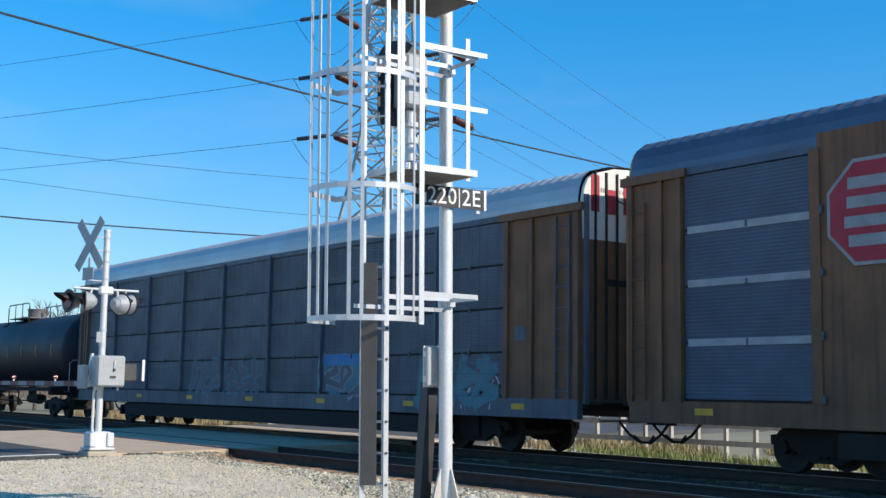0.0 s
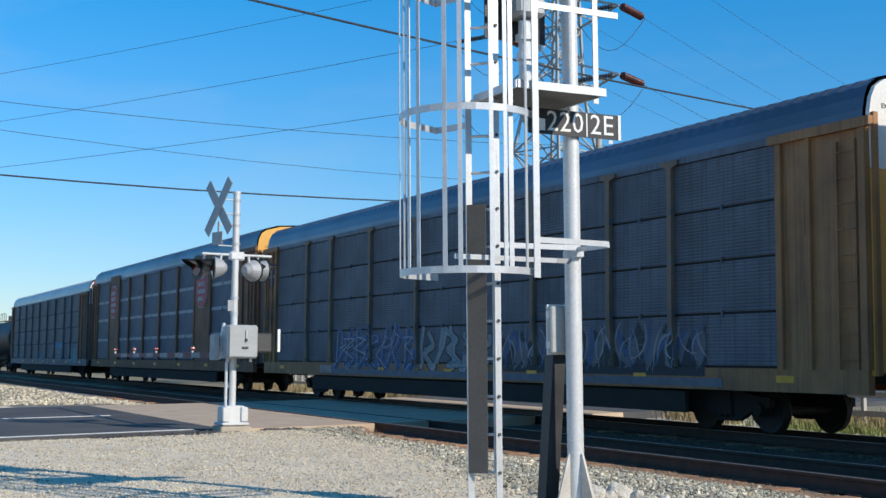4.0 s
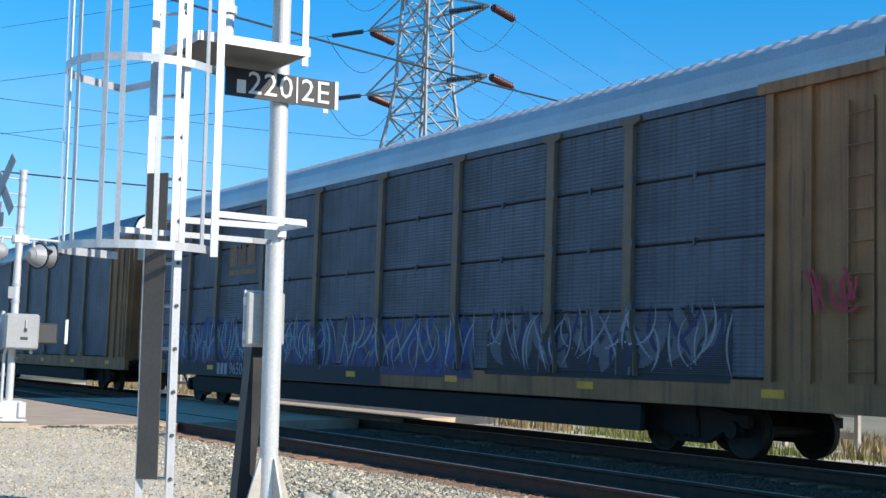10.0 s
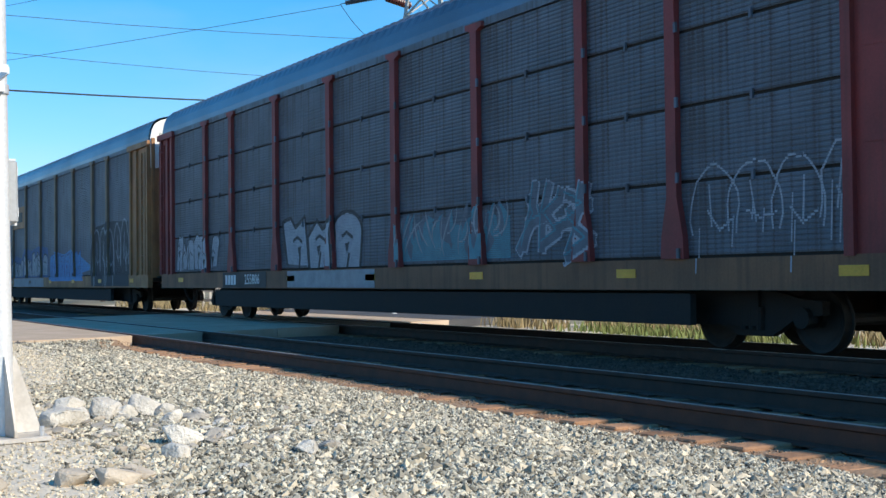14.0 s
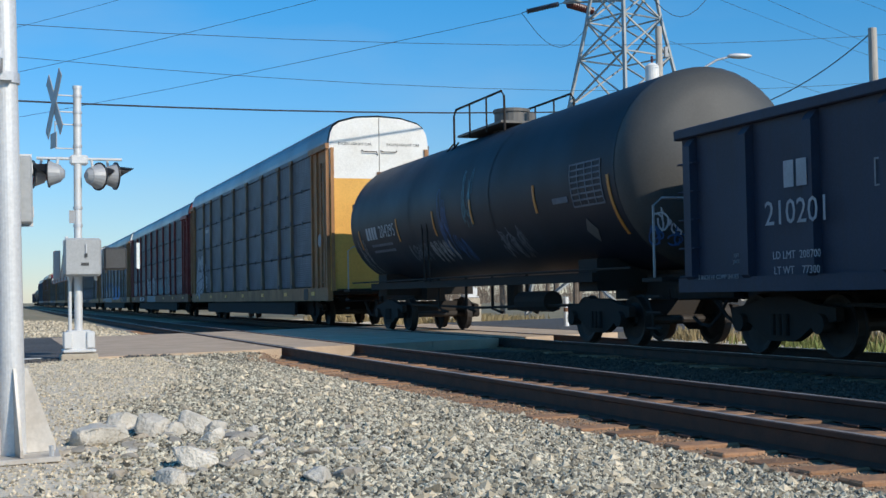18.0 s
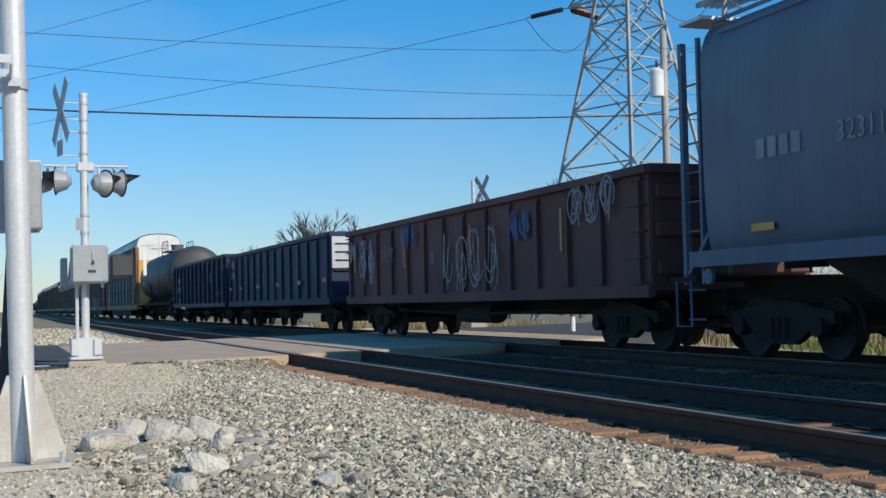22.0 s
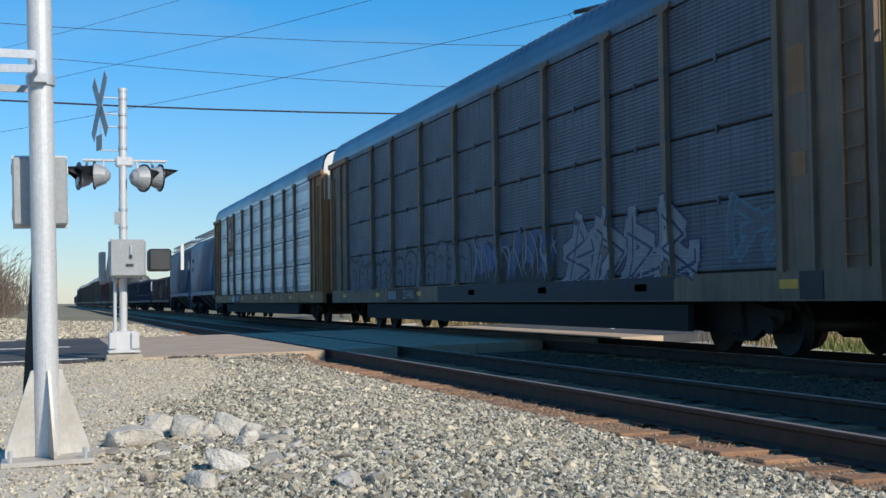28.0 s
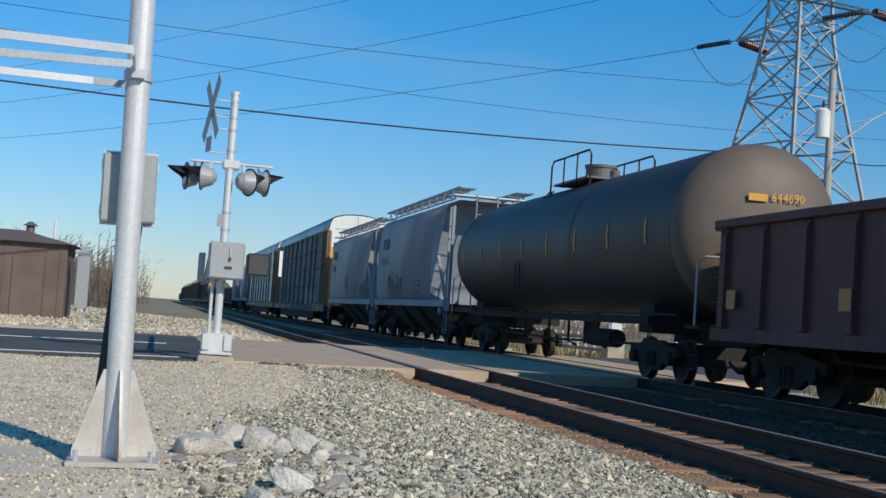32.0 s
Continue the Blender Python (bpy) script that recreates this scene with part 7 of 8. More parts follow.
c = autorack(-354.7, "autorack car with yellow posts and blue-grey panels with scrawled paint", YM, M["rack_panel"], WE, YE, True, 0.16, up=0.3, L=29.1, edges=(-2.45, -5.6, -7.8, -10.6, -13.4, -16.2, -18.95, -21.7, -23.83, -26.86))
lobes(c, -2.6, -7.6, 1.1, 2.2, 5, M["faint_mark"], M["black_spray"], 70, 0.07)
lobes(c, -8.0, -10.6, 1.2, 2.25, 3, M["faint_mark"], M["black_spray"], 75, 0.08)
lobes(c, -10.8, -14.4, 1.2, 2.3, 4, M["faint_mark"], M["black_spray"], 71, 0.06)
flames(c, -14.6, -19.4, 1.1, 2.4, 10, (M["black_spray"], M["scrawl_blue"], M["faint_mark"], M["dim_mark"]), 72)
piece(c, -19.8, -24.6, 1.1, 2.4, 4, M["dim_mark"], M["navy_mark"], 73, 0.24, shade=M["navy_mark"])
piece(c, -25.6, -27.4, 1.4, 2.3, 2, M["faint_mark"], M["teal_mark"], 74, 0.14)
part("number_field", box(bmnew(), (-1.606, -8.75, 1.0), (0.006, 3.0, 0.36)), M["dark_mark"], c)
number(c, "254406", -9.45, 1.0, 0.34, M["dim_mark"])
mark_bars(c, -7.8, 1.0, 0.85, 0.24, M["dim_mark"])
part("primer_patch", box(bmnew(), (-1.606, -18.0, 1.0), (0.006, 12.0, 0.36)), M["black_spray"], c)
for o in [o for o in c.children if o.name.startswith(("end_bay", "end_post", "side_sill"))]:
    o.data.materials[0] = M["post"]
part("defect_board", box(bmnew(), (-1.612, -27.6, 1.0), (0.006, 0.5, 0.36)), M["dark_mark"], c)
c = hopper(-384.9, "off-white covered hopper car with black number", M["hop_white"], 14.3)
number(c, "2416", -2.5, 3.05, 0.55, M["dark_mark"], -1.61)
mark_bars(c, -2.5, 3.75, 1.2, 0.42, M["dark_mark"], -1.60)
strokes("scrawl", c, -6.4, -7.4, 1.9, 2.7, M["dark_mark"], 75, 24, 0.025, x=-1.615)
strokes("scrawl", c, -11.2, -12.6, 1.7, 2.3, M["dark_mark"], 76, 24, 0.03, x=-1.615)
c = hopper(-399.3, "grey covered hopper car with dark lettering and scrawl", M["hop_grey"], 14.1, 4.82)
number(c, "321676", -2.9, 3.05, 0.55, M["dim_mark"], -1.61)
mark_bars(c, -2.7, 3.75, 1.2, 0.4, M["dark_mark"], -1.60)
strokes("scrawl", c, -3.6, -7.0, 1.5, 2.6, M["dark_mark"], 77, 50, 0.035, x=-1.615)
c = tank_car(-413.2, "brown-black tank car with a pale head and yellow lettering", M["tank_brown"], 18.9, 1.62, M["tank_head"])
number(c, "644690", -4.4, 3.0, 0.4, M["rust_brown"], -1.595)
mark_bars(c, -3.0, 3.0, 0.9, 0.3, M["rust_brown"], -1.595)
part("notice", box(bmnew(), (-1.585, -10.2, 2.95), (0.008, 0.7, 0.42)), M["yellow_mark"], c)
lettering("head_number", "644690", 0.22, M["yellow_mark"], c, Matrix.Translation((0.28, -18.9 + 0.39, 3.47)) @ END)
part("head_marking", box(bmnew(), (-0.30, -18.9 + 0.40, 3.45), (0.36, 0.01, 0.13)), M["yellow_mark"], c)
c = gondola(-432.2, "dark brown gondola car with yellow reflectors", M["gon_red"], 18.4, 2.8, 14, 0.10)
for y in (-1.2, -4.6, -8.4):
    part("reflector", box(bmnew(), (-1.545, y, 1.55), (0.008, 0.3, 0.3)), M["reflect_orange"], c)
gondola(-451.0, "dark gondola car at the rear", M["gon_black"], 18.0, 3.1, 14, 0.10)


# ---- beyond the tracks ----
WIRE_WEST, WIRE_EAST = 126.0, 22.0  # headings of the line on either side of the tower


def lattice_tower(x, y, turn):
    """A four-legged transmission tower, the line turning at its arms."""
    tw = thing("transmission_tower", "grey steel lattice transmission tower beyond the railway", "tower", pose(x, y, -0.1, 0, 0, turn))
    levels = [0.0, 3.6, 6.8, 9.4, 11.5, 13.2, 14.7, 16.1, 17.5, 19.0, 20.5, 22.0, 24.0]

    def w(z):
        return 3.30 - 0.162 * z if z < 14.2 else 1.0 - 0.035 * (z - 14.2)
    for sx in (-1, 1):
        for sy in (-1, 1):
            for a, b in zip(levels, levels[1:]):
                part("leg", strip(bmnew(), (sx * w(a), sy * w(a), a), (sx * w(b), sy * w(b), b), 0.125, 0.125, (0, 1, 0)), M["lattice"], tw)
    for a, b in zip(levels, levels[1:]):
        for s in (-1, 1):
            for p, q in (((-w(a), s * w(a), a), (w(b), s * w(b), b)), ((w(a), s * w(a), a), (-w(b), s * w(b), b)), ((s * w(a), -w(a), a), (s * w(b), w(b), b)), ((s * w(a), w(a), a), (s * w(b), -w(b), b))):
                part("brace", strip(bmnew(), p, q, 0.068, 0.068, (0, 1, 0)), M["lattice"], tw)
            if b not in (3.6,):
                part("girt", strip(bmnew(), (-w(b), s * w(b), b), (w(b), s * w(b), b), 0.065, 0.065, (0, 0, 1)), M["lattice"], tw)
                part("girt", strip(bmnew(), (s * w(b), -w(b), b), (s * w(b), w(b), b), 0.065, 0.065, (0, 0, 1)), M["lattice"], tw)
    for z in (14.55, 17.85, 21.1):
        for s in (-1, 1):
            tip = Vector((0, s * 3.9, z + 0.25))
            for xx in (-1, 1):
                part("arm_chord", strip(bmnew(), (xx * w(z), s * w(z), z - 0.1), tip, 0.09, 0.09, (0, 0, 1)), M["lattice"], tw)
                part("arm_tie", strip(bmnew(), (xx * w(z + 1.3), s * w(z + 1.3), z + 1.3), tip, 0.07, 0.07, (0, 0, 1)), M["lattice"], tw)
            for q in (0.35, 0.65):
                a = Vector((w(z), s * w(z), z - 0.1)).lerp(tip, q)
                b = Vector((-w(z), s * w(z), z - 0.1)).lerp(tip, q)
                part("arm_lacing", strip(bmnew(), a, b, 0.06, 0.06, (0, 0, 1)), M["lattice"], tw)
            ends = []
            for heading, n in ((WIRE_WEST, 13), (WIRE_EAST, 11)):
                d = Vector((math.cos(radians(heading - turn)), math.sin(radians(heading - turn)), -0.06)).normalized()
                bm = bar(bmnew(), tip, tip + d * 2.3, 0.02, 6)
                for k in range(n):
                    c = tip + d * (0.35 + 1.75 * k / n)
                    bar(bm, c - d * 0.035, c + d * 0.035, 0.10 if n > 11 else 0.17, 12, 0.13 if n > 11 else 0.20)
                part("insulator_string", bm, M["dark_glaze"] if n > 11 else M["insul"], tw, "dark insulator string" if n > 11 else "red-brown insulator string")
                ends.append(tip + d * 2.35)
            a, b = ends
            part("jumper", pipe(bmnew(), [a.lerp(b, k / 10) - Vector((0, 0, 1.7 * math.sin(math.pi * k / 10))) for k in range(11)], 0.015, 5), M["wire"], tw, "slack jumper wire")
    return tw


lattice_tower(34.5, 48.4, 17)


def wooden_pole(x, y, h, lamp=False, can=False):
    p = thing("utility_pole", "weathered wooden utility pole" + (" with a street light arm" if lamp else ""), "utility pole", pose(x, y, -0.15), "wooden poles")
    part("pole", bar(bmnew(), (0, 0, 0), (0, 0, h), 0.17, 14, 0.13), M["wood"], p)
    if can:
        part("transformer", bar(bmnew(), (-0.38, -0.1, h - 2.6), (-0.38, -0.1, h - 1.6), 0.27, 18), M["sign_white"], p, "pale grey pole transformer")
        part("transformer_lid", bar(bmnew(), (-0.38, -0.1, h - 1.6), (-0.38, -0.1, h - 1.48), 0.28, 18, 0.12), M["sign_white"], p)
        part("bushing", bar(bmnew(), (-0.38, -0.1, h - 1.5), (-0.38, -0.1, h - 1.2), 0.05, 8), M["insul"], p)
        part("cutout", box(bmnew(), (0.25, -0.1, h - 1.0), (0.12, 0.12, 0.4)), M["lamp_grey"], p)
    if lamp:
        part("lamp_arm", pipe(bmnew(), [(0, 0, h - 3.0), (0.6, -0.2, h - 2.5), (1.5, -0.42, h - 1.75), (2.2, -0.6, h - 1.32), (2.75, -0.75, h - 1.18)], 0.045, 8), M["galv"], p)
        part("lamp_stay", pipe(bmnew(), [(0, 0, h - 2.15), (1.5, -0.42, h - 1.72)], 0.02, 6), M["galv"], p)
        bm = bmnew()
        bmesh.ops.create_uvsphere(bm, u_segments=14, v_segments=8, radius=1, matrix=Matrix.Translation((3.1, -0.84, h - 1.16)) @ Matrix.Rotation(radians(-13), 4, "Z") @ Matrix.Diagonal((0.52, 0.19, 0.11, 1)))
        part("lamp_head", bm, M["silver"], p, "grey cobra-head street light", smooth=True)
    return p


wooden_pole(32.3, 41.5, 11.4, True, True)
wooden_pole(33.5, 30.5, 9.1)


def wire(name, a, b, sag, r, label):
    pts = []
    a, b = Vector(a), Vector(b)
    for k in range(25):
        t = k / 24
        p = a.lerp(b, t)
        p.z -= sag * 4 * t * (1 - t)
        pts.append(p)
    return tagged(part(name, pipe(bmnew(), pts, r, 6), M["wire"]), label, "cable", "overhead cables")


wire("cable", (-45, 22.65, 9.69), (32.2, 41.4, 7.97), 2.29, 0.026, "thick black cable strung across the road")
wire("cable", (-30, 14.65, 11.2), (60, 38.39, 11.93), 1.77, 0.03, "thick black cable strung over the tracks")
wire("cable", (32.4, 41.4, 7.9), (33.5, 30.6, 8.8), 1.0, 0.018, "black service cable sagging between poles")
wire("cable", (-26, 130.18, 13.12), (32.0, 53.9, 14.5), 1.08, 0.013, "thin dark transmission wire from the tower")
wire("cable", (-29, 127.3, 15.3), (32.0, 53.9, 17.9), 1.6, 0.013, "thin dark transmission wire from the tower")
wire("cable", (-34, 143, 19.4), (32.0, 53.9, 21.1), 1.7, 0.012, "thin dark transmission wire from the tower")
for k, z in enumerate((14.55, 17.85, 21.1)):
    for x, y in ((35.5, 53.1), (37.7, 45.5)):
        wire("cable", (x, y, z), (x + 60, y + 24.2, z - 3.0), 1.2, 0.009, "thin transmission wire leading away from the tower")
wire("cable", (-25, 29.62, 9.78), (75, 47.78, 17.85), 4.22, 0.009, "thin grey wire against the sky")
wire("cable", (-25, 31.7, 10.81), (75, 54.84, 15.7), 4.42, 0.009, "thin grey wire against the sky")

# fence and wooden wall beyond the train
fence = thing("fence", "low weathered plank fence behind dry grass", "fence", pose(23.6, 0, -0.12))
for k in range(46):
    y = 14.0 + 0.9 * k
    if road_near(23.6) - 1 < y < road_far(23.6) + 1:
        continue
    part("post", box(bmnew(), (0, y, 0.42), (0.09, 0.09, 0.95)), M["wood"], fence)
    for z in (0.3, 0.72):
        part("rail", box(bmnew(), (-0.05, y + 0.45, z), (0.03, 0.9, 0.13)), M["wood"], fence)
for y in (22.6, 30.0):
    mk = thing("marker_post", "white and rust marker post", "post", pose(22.6, y, -0.15), "marker posts")
    part("post", bar(bmnew(), (0, 0, 0), (0, 0, 0.95), 0.07, 10), M["sign_white"], mk)
    part("band", bar(bmnew(), (0, 0, 0.55), (0, 0, 0.66), 0.074, 10), M["rust_brown"], mk)


def tufts(name, area, count, height, material, label, seed, lean=0.35):
    rng = np.random.default_rng(seed)
    V, F = [], []
    for k in range(count):
        x, y = area(rng)
        h = height * rng.uniform(0.5, 1.3)
        a = rng.uniform(0, 6.28)
        dx, dy = math.cos(a), math.sin(a)
        w = 0.012 + 0.01 * rng.random()
        lx, ly = rng.uniform(-lean, lean, 2) * h
        z = ground_z(x, y) - 0.02
        i = len(V)
        V += [(x - dx * w, y - dy * w, z), (x + dx * w, y + dy * w, z), (x + lx * 0.4 + dx * w * 0.7, y + ly * 0.4 + dy * w * 0.7, z + h * 0.6), (x + lx * 0.4 - dx * w * 0.7, y + ly * 0.4 - dy * w * 0.7, z + h * 0.6), (x + lx, y + ly, z + h)]
        F += [(i, i + 1, i + 2, i + 3), (i + 3, i + 2, i + 4)]
    return tagged(raw(name, V, F, material), label, "grass", kind="stuff")


def verge(rng):
    while True:
        x, y = rng.uniform(21.9, 27), rng.uniform(2, 60)
        if not (road_near(x) - 0.5 < y < road_far(x) + 0.5) and noise.noise(Vector((x * 0.35, y * 0.3, 9))) > -0.1:
            return x, y


def green(rng):
    c = rng.integers(0, 5)
    cx, cy = ((21.6, 14.5), (21.9, 17.2), (22.0, 10.5), (21.7, 8.0), (22.3, 19.0))[c]
    return cx + rng.normal(0, 0.35), cy + rng.normal(0, 0.9)


tufts("dry_grass", verge, 14000, 0.30, M["grass_dry"], "dry winter grass along the fence", 21)
tufts("green_grass", green, 3500, 0.22, M["grass_green"], "tufts of green grass by the far track", 22)
bm = bmnew()
strip(bm, (21.3, -30, -0.175), (21.3, 20, -0.175), 0.05, 1.6, (0, 0, 1))
tagged(part("gravel_strip", bm, M["gravel_ground"]), "sunlit pale gravel access strip beyond the track", "ground", kind="structure")


def bare_tree(x, y, h, seed, spread=1.0):
    """A leafless tree of forked tapering limbs and fine twigs."""
    rng = random.Random(seed)
    tr = thing("bare_tree", "leafless winter tree with fine twigs", "tree", pose(x, y, -0.15), "bare trees")
    seg = []

    def grow(p, d, l, r, depth):
        q = p + d * l
        seg.append((p, q, r, r * 0.7, depth))
        if depth >= 5:
            return
        for k in range(3 if depth < 4 else 4):
            nd = (d + Vector((rng.uniform(-1, 1), rng.uniform(-1, 1), rng.uniform(-0.15, 0.7))) * 0.62 * spread).normalized()
            grow(p.lerp(q, rng.uniform(0.65, 1.0)), nd, l * rng.uniform(0.62, 0.82), r * 0.62, depth + 1)
    grow(Vector((0, 0, 0)), Vector((0, 0, 1)), h * 0.26, h * 0.018, 0)
    tb, cb = bmnew(), ([], [])
    for p, q, r0, r1, d in seg:
        if d < 2:
            bar(tb, p, q, r0, 7, r1)
        else:
            z = (q - p).normalized()
            u = z.cross(Vector((0, 0, 1)))
            u = u.normalized() if u.length > 0.01 else Vector((1, 0, 0))
            w = z.cross(u)
            i = len(cb[0])
            for c, r in ((p, max(r0, 0.02)), (q, max(r1, 0.014))):
                cb[0].extend([tuple(c + u * r), tuple(c - u * r * 0.5 + w * r * 0.87), tuple(c - u * r * 0.5 - w * r * 0.87)])
            cb[1].extend([(i, i + 1, i + 4, i + 3), (i + 1, i + 2, i + 5, i + 4), (i + 2, i, i + 3, i + 5)])
    part("trunk", tb, M["twig"], tr)
    raw("crown", cb[0], cb[1], M["twig"], tr)
    return tr


for k, (x, y, h) in enumerate(((41.0, 70, 12.5), (43.5, 72, 12.5), (38.8, 69, 10.5), (25.8, 70, 8.8), (27.3, 72, 8.6), (24.5, 71, 7.4), (36.5, 58, 9.0), (39.0, 60, 8.0), (34.0, 62, 8.5), (45, 80, 9), (38, 88, 9.5), (41, 92, 9), (33, 96, 8.5), (30, 104, 9), (47, 70, 8))):
    bare_tree(x, y, h, 200 + k)


def thicket(x0, x1, y0, y1, count, h, seed):
    rng = np.random.default_rng(seed)
    V, F = [], []
    for k in range(count):
        x, y = rng.uniform(x0, x1), rng.uniform(y0, y1)
        hh = h * rng.uniform(0.55, 1.1) * (0.75 + 0.5 * noise.noise(Vector((x * 0.15, y * 0.15, 2))))
        px, py, pz = x, y, 0.0
        dx, dy = rng.normal(0, 0.16, 2)
        for s in range(4):
            qx, qy, qz = px + dx * hh / 4, py + dy * hh / 4, pz + hh / 4
            w = 0.03 * (1 - s / 5)
            i = len(V)
            V += [(px - w, py, pz), (px + w, py, pz), (qx + w * 0.7, qy, qz), (qx - w * 0.7, qy, qz)]
            F.append((i, i + 1, i + 2, i + 3))
            for b in range(3):
                a = rng.uniform(0, 6.28)
                l = hh * rng.uniform(0.08, 0.2)
                j = len(V)
                V += [(qx, qy, qz), (qx + 0.02, qy, qz - 0.03), (qx + math.cos(a) * l, qy + math.sin(a) * l, qz + l * 0.7)]
                F.append((j, j + 1, j + 2))
            px, py, pz = qx, qy, qz
            dx += rng.normal(0, 0.12)
            dy += rng.normal(0, 0.12)
    return tagged(raw("brush", V, F, M["twig"]), "dense brown leafless brush along the railway", "brush", kind="stuff")


thicket(-14, 6.0, 62, 95, 2600, 4.2, 31)
thicket(-60, -8, 70, 130, 1500, 5.0, 32)
thicket(-40, 7.0, 150, 190, 900, 6.5, 33)
thicket(26, 70, 110, 150, 1500, 5.5, 34)
thicket(70, 140, 60, 140, 900, 6.0, 35)


def utility_shed(x, y, turn):
    sh = thing("equipment_shed", "brown metal equipment shed with low hipped roof", "shed", pose(x, y, -0.15, 0, 0, turn))
    W, D, H = 5.2, 3.6, 2.5
    part("wall", box(bmnew(), (0, 0, H / 2 + 0.1), (W, D, H)), M["shed"], sh)
    bm = bmnew()
    a = [bm.verts.new(p) for p in ((-W / 2 - 0.25, -D / 2 - 0.25, H + 0.1), (W / 2 + 0.25, -D / 2 - 0.25, H + 0.1), (W / 2 + 0.25, D / 2 + 0.25, H + 0.1), (-W / 2 - 0.25, D / 2 + 0.25, H + 0.1))]
    b = [bm.verts.new(p) for p in ((-W / 2 + 1.6, 0, H + 0.55), (W / 2 - 1.6, 0, H + 0.55))]
    for f in ((a[0], a[1], b[1], b[0]), (a[1], a[2], b[1]), (a[2], a[3], b[0], b[1]), (a[3], a[0], b[0]), (a[3], a[2], a[1], a[0])):
        bm.faces.new(f)
    part("roof", bm, M["shed"], sh)
    for k in range(12):
        part("siding_rib", box(bmnew(), (-W / 2 + 0.2 + k * (W - 0.4) / 11, -D / 2 - 0.015, H / 2 + 0.1), (0.05, 0.03, H - 0.1)), M["shed"], sh)
    part("door", box(bmnew(), (1.4, -D / 2 - 0.03, 1.1), (0.95, 0.05, 2.0)), M["shed"], sh)
    part("vent", bar(bmnew(), (1.2, 0, H + 0.45), (1.2, 0, H + 0.75), 0.14, 12), M["dark_plate"], sh)
    part("vent_cap", bar(bmnew(), (1.2, 0, H + 0.72), (1.2, 0, H + 0.86), 0.26, 12, 0.05), M["dark_plate"], sh)
    part("antenna", bar(bmnew(), (2.0, 0, H + 0.3), (2.0, 0, H + 1.0), 0.04, 8), M["sign_white"], sh)
    part("skid", box(bmnew(), (0, 0, 0.05), (W - 0.3, D - 0.3, 0.2)), M["dark_plate"], sh)
    cb = thing("meter_cabinet", "grey metal meter cabinet on legs beside the shed", "cabinet", pose(x + 3.1, y - 1.2, 0.1, 0, 0, turn))
    part("case", box(bmnew(), (0, 0, 1.25), (0.42, 0.4, 1.9)), M["lamp_grey"], cb, bevel=0.02)
    for dx in (-0.15, 0.15):
        part("leg", box(bmnew(), (dx, 0, 0.15), (0.06, 0.06, 0.4)), M["lamp_grey"], cb)
    part("cap", box(bmnew(), (0, 0, 2.28), (0.2, 0.2, 0.16)), M["lamp_grey"], cb)


utility_shed(2.6, 43.5, 0)
mk = thing("marker_post", "slim white marker post by the road", "post", pose(5.2, 52.0, 0.1))
part("post", bar(bmnew(), (0, 0, 0), (0, 0, 1.0), 0.05, 8), M["sign_white"], mk)


def loft(stations, seg=28, power=0.5):
    """A closed rounded hull through (y, half width, bottom, top)."""
    bm = bmnew()
    rings = []
    for y, w, lo, hi in stations:
        ring = []
        for k in range(seg):
            c, s = math.cos(2 * math.pi * k / seg), math.sin(2 * math.pi * k / seg)
            ring.append(bm.verts.new((w * math.copysign(abs(c) ** power, c), y, (lo + hi) / 2 + (hi - lo) / 2 * math.copysign(abs(s) ** power, s))))
        rings.append(ring)
    for a, b in zip(rings, rings[1:]):
        for k in range(seg):
            bm.faces.new((a[k], a[(k + 1) % seg], b[(k + 1) % seg], b[k]))
    bm.faces.new(rings[0][::-1])
    bm.faces.new(rings[-1])
    bmesh.ops.recalc_face_normals(bm, faces=bm.faces[:])
    return bm


def blob(c, size, turn=0.0):
    bm = bmnew()
    bmesh.ops.create_uvsphere(bm, u_segments=18, v_segments=12, radius=1, matrix=Matrix.Translation(c) @ Matrix.Rotation(radians(turn), 4, "Z") @ Matrix.Diagonal((*size, 1)))
    return bm


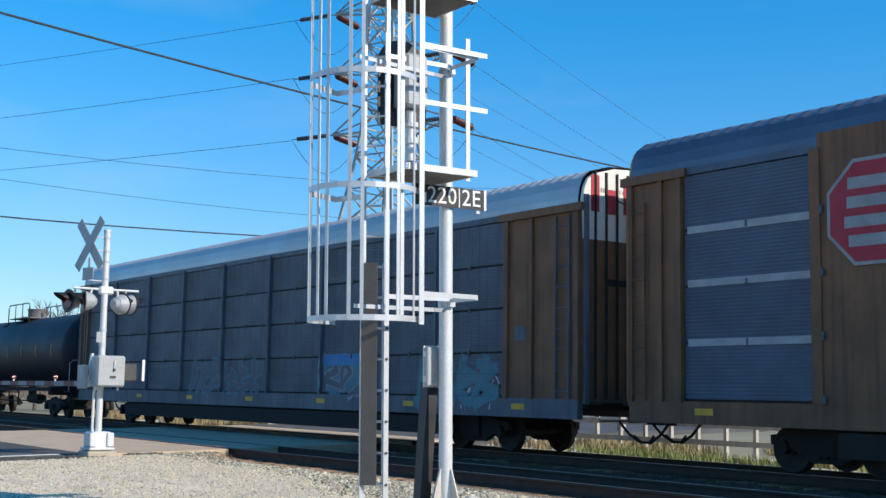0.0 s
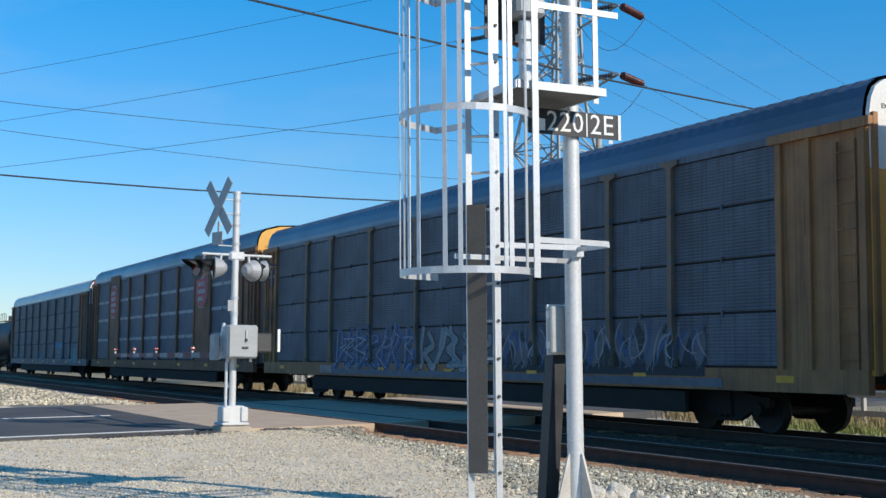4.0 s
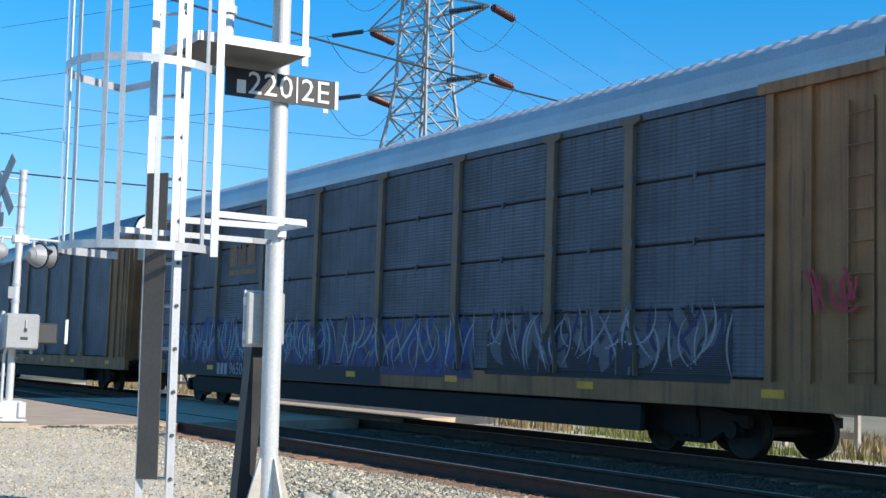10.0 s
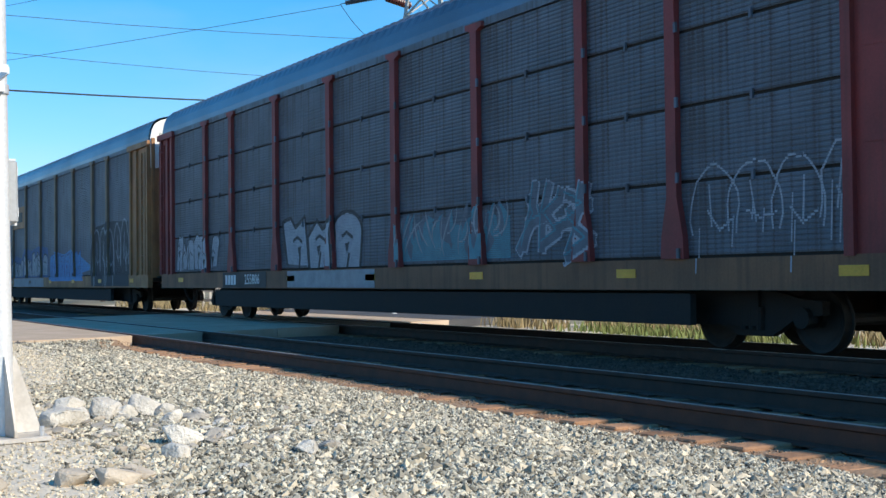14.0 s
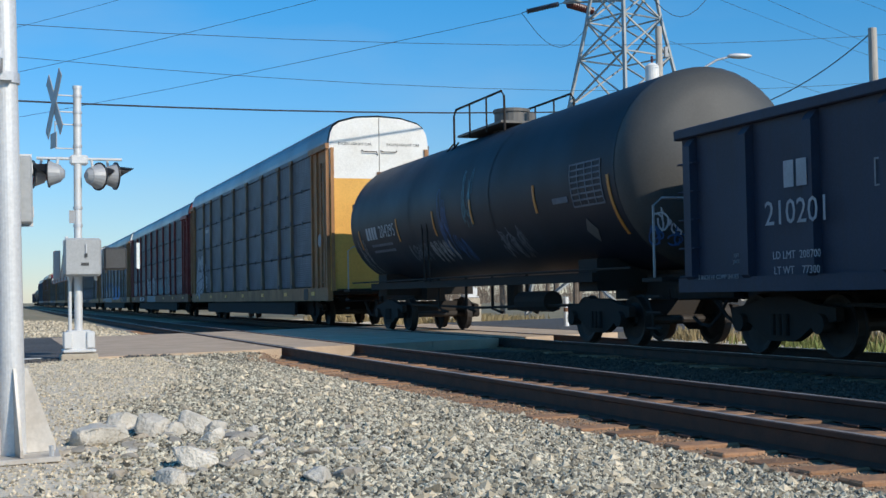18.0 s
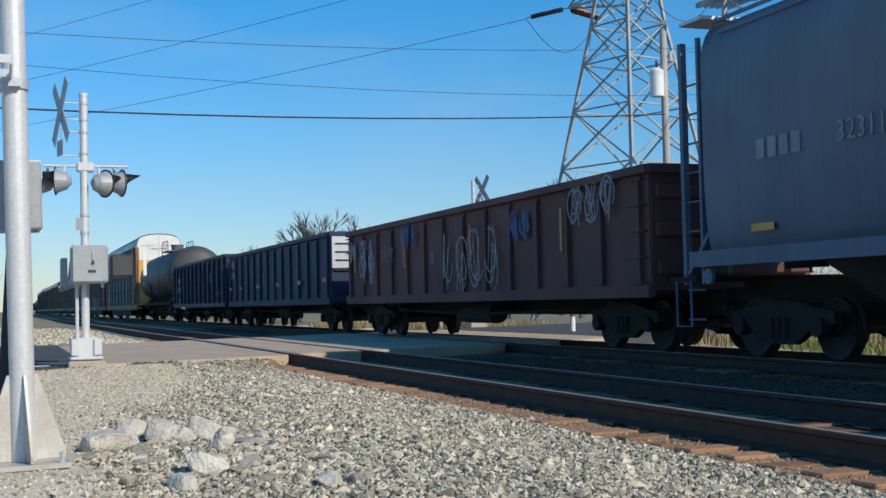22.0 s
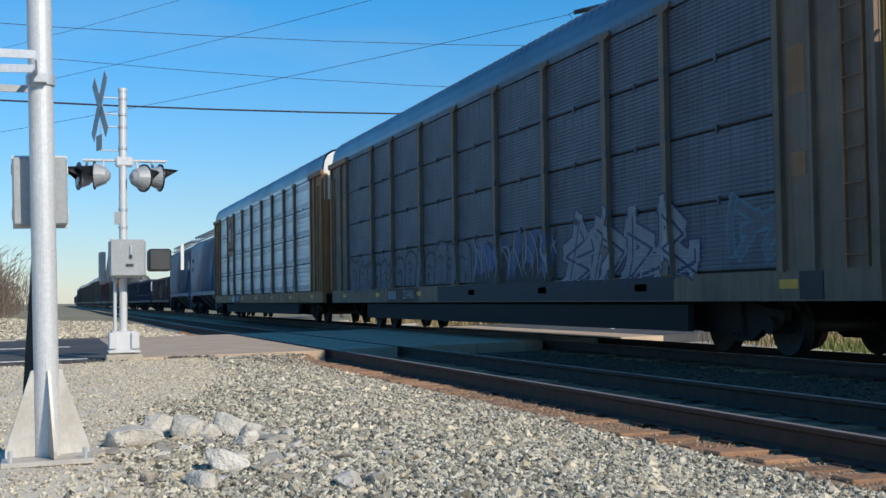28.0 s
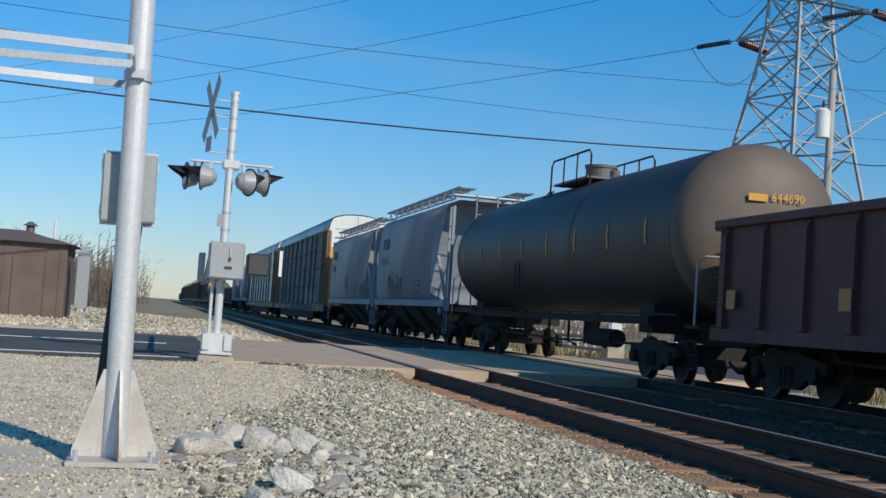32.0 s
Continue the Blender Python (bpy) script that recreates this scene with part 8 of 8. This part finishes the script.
def sedan(x, y, turn):
    """A dark blue car standing at the crossing."""
    c = thing("parked_car", "dark blue sedan pulling up on the gravel", "car", pose(x, y, 0.0, 0, 0, turn))
    part("body", loft([(-2.27, 0.50, 0.34, 0.60), (-2.22, 0.66, 0.27, 0.68), (-2.08, 0.79, 0.22, 0.76), (-1.85, 0.86, 0.19, 0.83), (-1.4, 0.90, 0.18, 0.91), (-0.9, 0.91, 0.18, 0.97), (0.1, 0.91, 0.18, 0.99), (1.2, 0.91, 0.18, 1.01), (1.85, 0.88, 0.2, 1.01), (2.15, 0.78, 0.26, 0.94), (2.28, 0.6, 0.36, 0.8)]), M["car_paint"], c, smooth=True)
    part("windows", loft([(-1.05, 0.60, 0.88, 0.95), (-0.75, 0.72, 0.85, 1.12), (-0.25, 0.75, 0.85, 1.38), (0.2, 0.75, 0.85, 1.45), (0.9, 0.74, 0.85, 1.42), (1.4, 0.72, 0.85, 1.20), (1.75, 0.62, 0.88, 0.99)], power=0.62), M["glass_dark"], c, "dark tinted windows", smooth=True)
    part("roof", loft([(-0.35, 0.56, 1.31, 1.36), (-0.1, 0.62, 1.33, 1.435), (0.3, 0.63, 1.36, 1.468), (0.85, 0.62, 1.33, 1.445), (1.1, 0.56, 1.28, 1.36)], power=0.7), M["car_paint"], c, smooth=True)
    part("grille", loft([(-2.285, 0.40, 0.42, 0.52), (-2.2, 0.5, 0.40, 0.56)]), M["black"], c)
    part("number_plate", box(bmnew(), (0, -2.295, 0.38), (0.3, 0.012, 0.12)), M["sign_white"], c)
    for s in (-1, 1):
        part("pillar", pipe(bmnew(), [(s * 0.80, -1.05, 0.95), (s * 0.74, -0.65, 1.18), (s * 0.62, -0.25, 1.385)], 0.035, 8), M["car_paint"], c)
        part("headlight", blob((s * 0.66, -2.0, 0.68), (0.20, 0.16, 0.085), s * 32), M["headlight"], c, "clear headlight", smooth=True)
        part("marker_lamp", blob((s * 0.855, -1.86, 0.50), (0.02, 0.07, 0.035), s * 12), M["reflect_orange"], c, "orange marker lamp", smooth=True)
        mr = part("mirror", blob((s * 1.0, -0.66, 0.935), (0.085, 0.065, 0.055), s * 10), M["black"], c, "black door mirror", smooth=True)
        part("mirror_arm", bar(bmnew(), (s * 0.84, -0.62, 0.90), (s * 0.98, -0.65, 0.915), 0.022, 8), M["black"], mr)
        part("wheel_arch", bar(bmnew(), (s * 0.80, -1.38, 0.33), (s * 0.908, -1.38, 0.33), 0.37, 24), M["black"], c)
        for yy in (-1.38, 1.38):
            w = part("wheel", bar(bmnew(), (s * 0.78, yy, 0.32), (s * 0.925, yy, 0.32), 0.32, 24), M["rubber"], c)
            part("rim", bar(bmnew(), (s * 0.92, yy, 0.32), (s * 0.932, yy, 0.32), 0.21, 18), M["chrome"], w)
    return c


waiting_car = sedan(-4.0, 13.5, 39)


# ---- movement ----
def motions():
    walk(waiting_car, [(0, pose(-4.0, 13.5, 0, 0, 0, 39)), (3.55, pose(-4.0, 13.5, 0, 0, 0, 39)), (4.4, pose(-0.2, 9.6, 0, 0, 0, 36)), (5.3, pose(2.3, 6.7, 0, 0, 0, 0)), (32, pose(2.3, 6.7, 0, 0, 0, 0))])
    ends = [0, 1 / 30, 2 / 30] + [float(t) for t in range(1, 32)] + [32 - 2 / 30, 32 - 1 / 30, 32]
    for car, front in cars:
        walk(car, [(t, pose(TRAIN_X, front + SPEED * t, 0)) for t in ends])
    for ax in wheelsets:
        y0 = ax.parent.location.y * 0 + dict((c, f) for c, f in cars)[ax.parent] + ax.location.y
        y, z = ax.location.y, ax.location.z
        t0 = min(max((2 - y0) / SPEED, 0), 32)
        t1 = min(max((34 - y0) / SPEED, 0), 32)
        rows = [0.0]
        t = t0
        while t <= t1:
            if t > rows[-1] + 0.02:
                rows.append(t)
            t += 1 / 30
        if rows[-1] < 31.9:
            rows.append(32.0)
        walk(ax, [(t, pose(0, y, z, -math.degrees(SPEED * min(max(t - t0, 0), t1 - t0) / 0.43) % 360)) for t in rows])


motions()
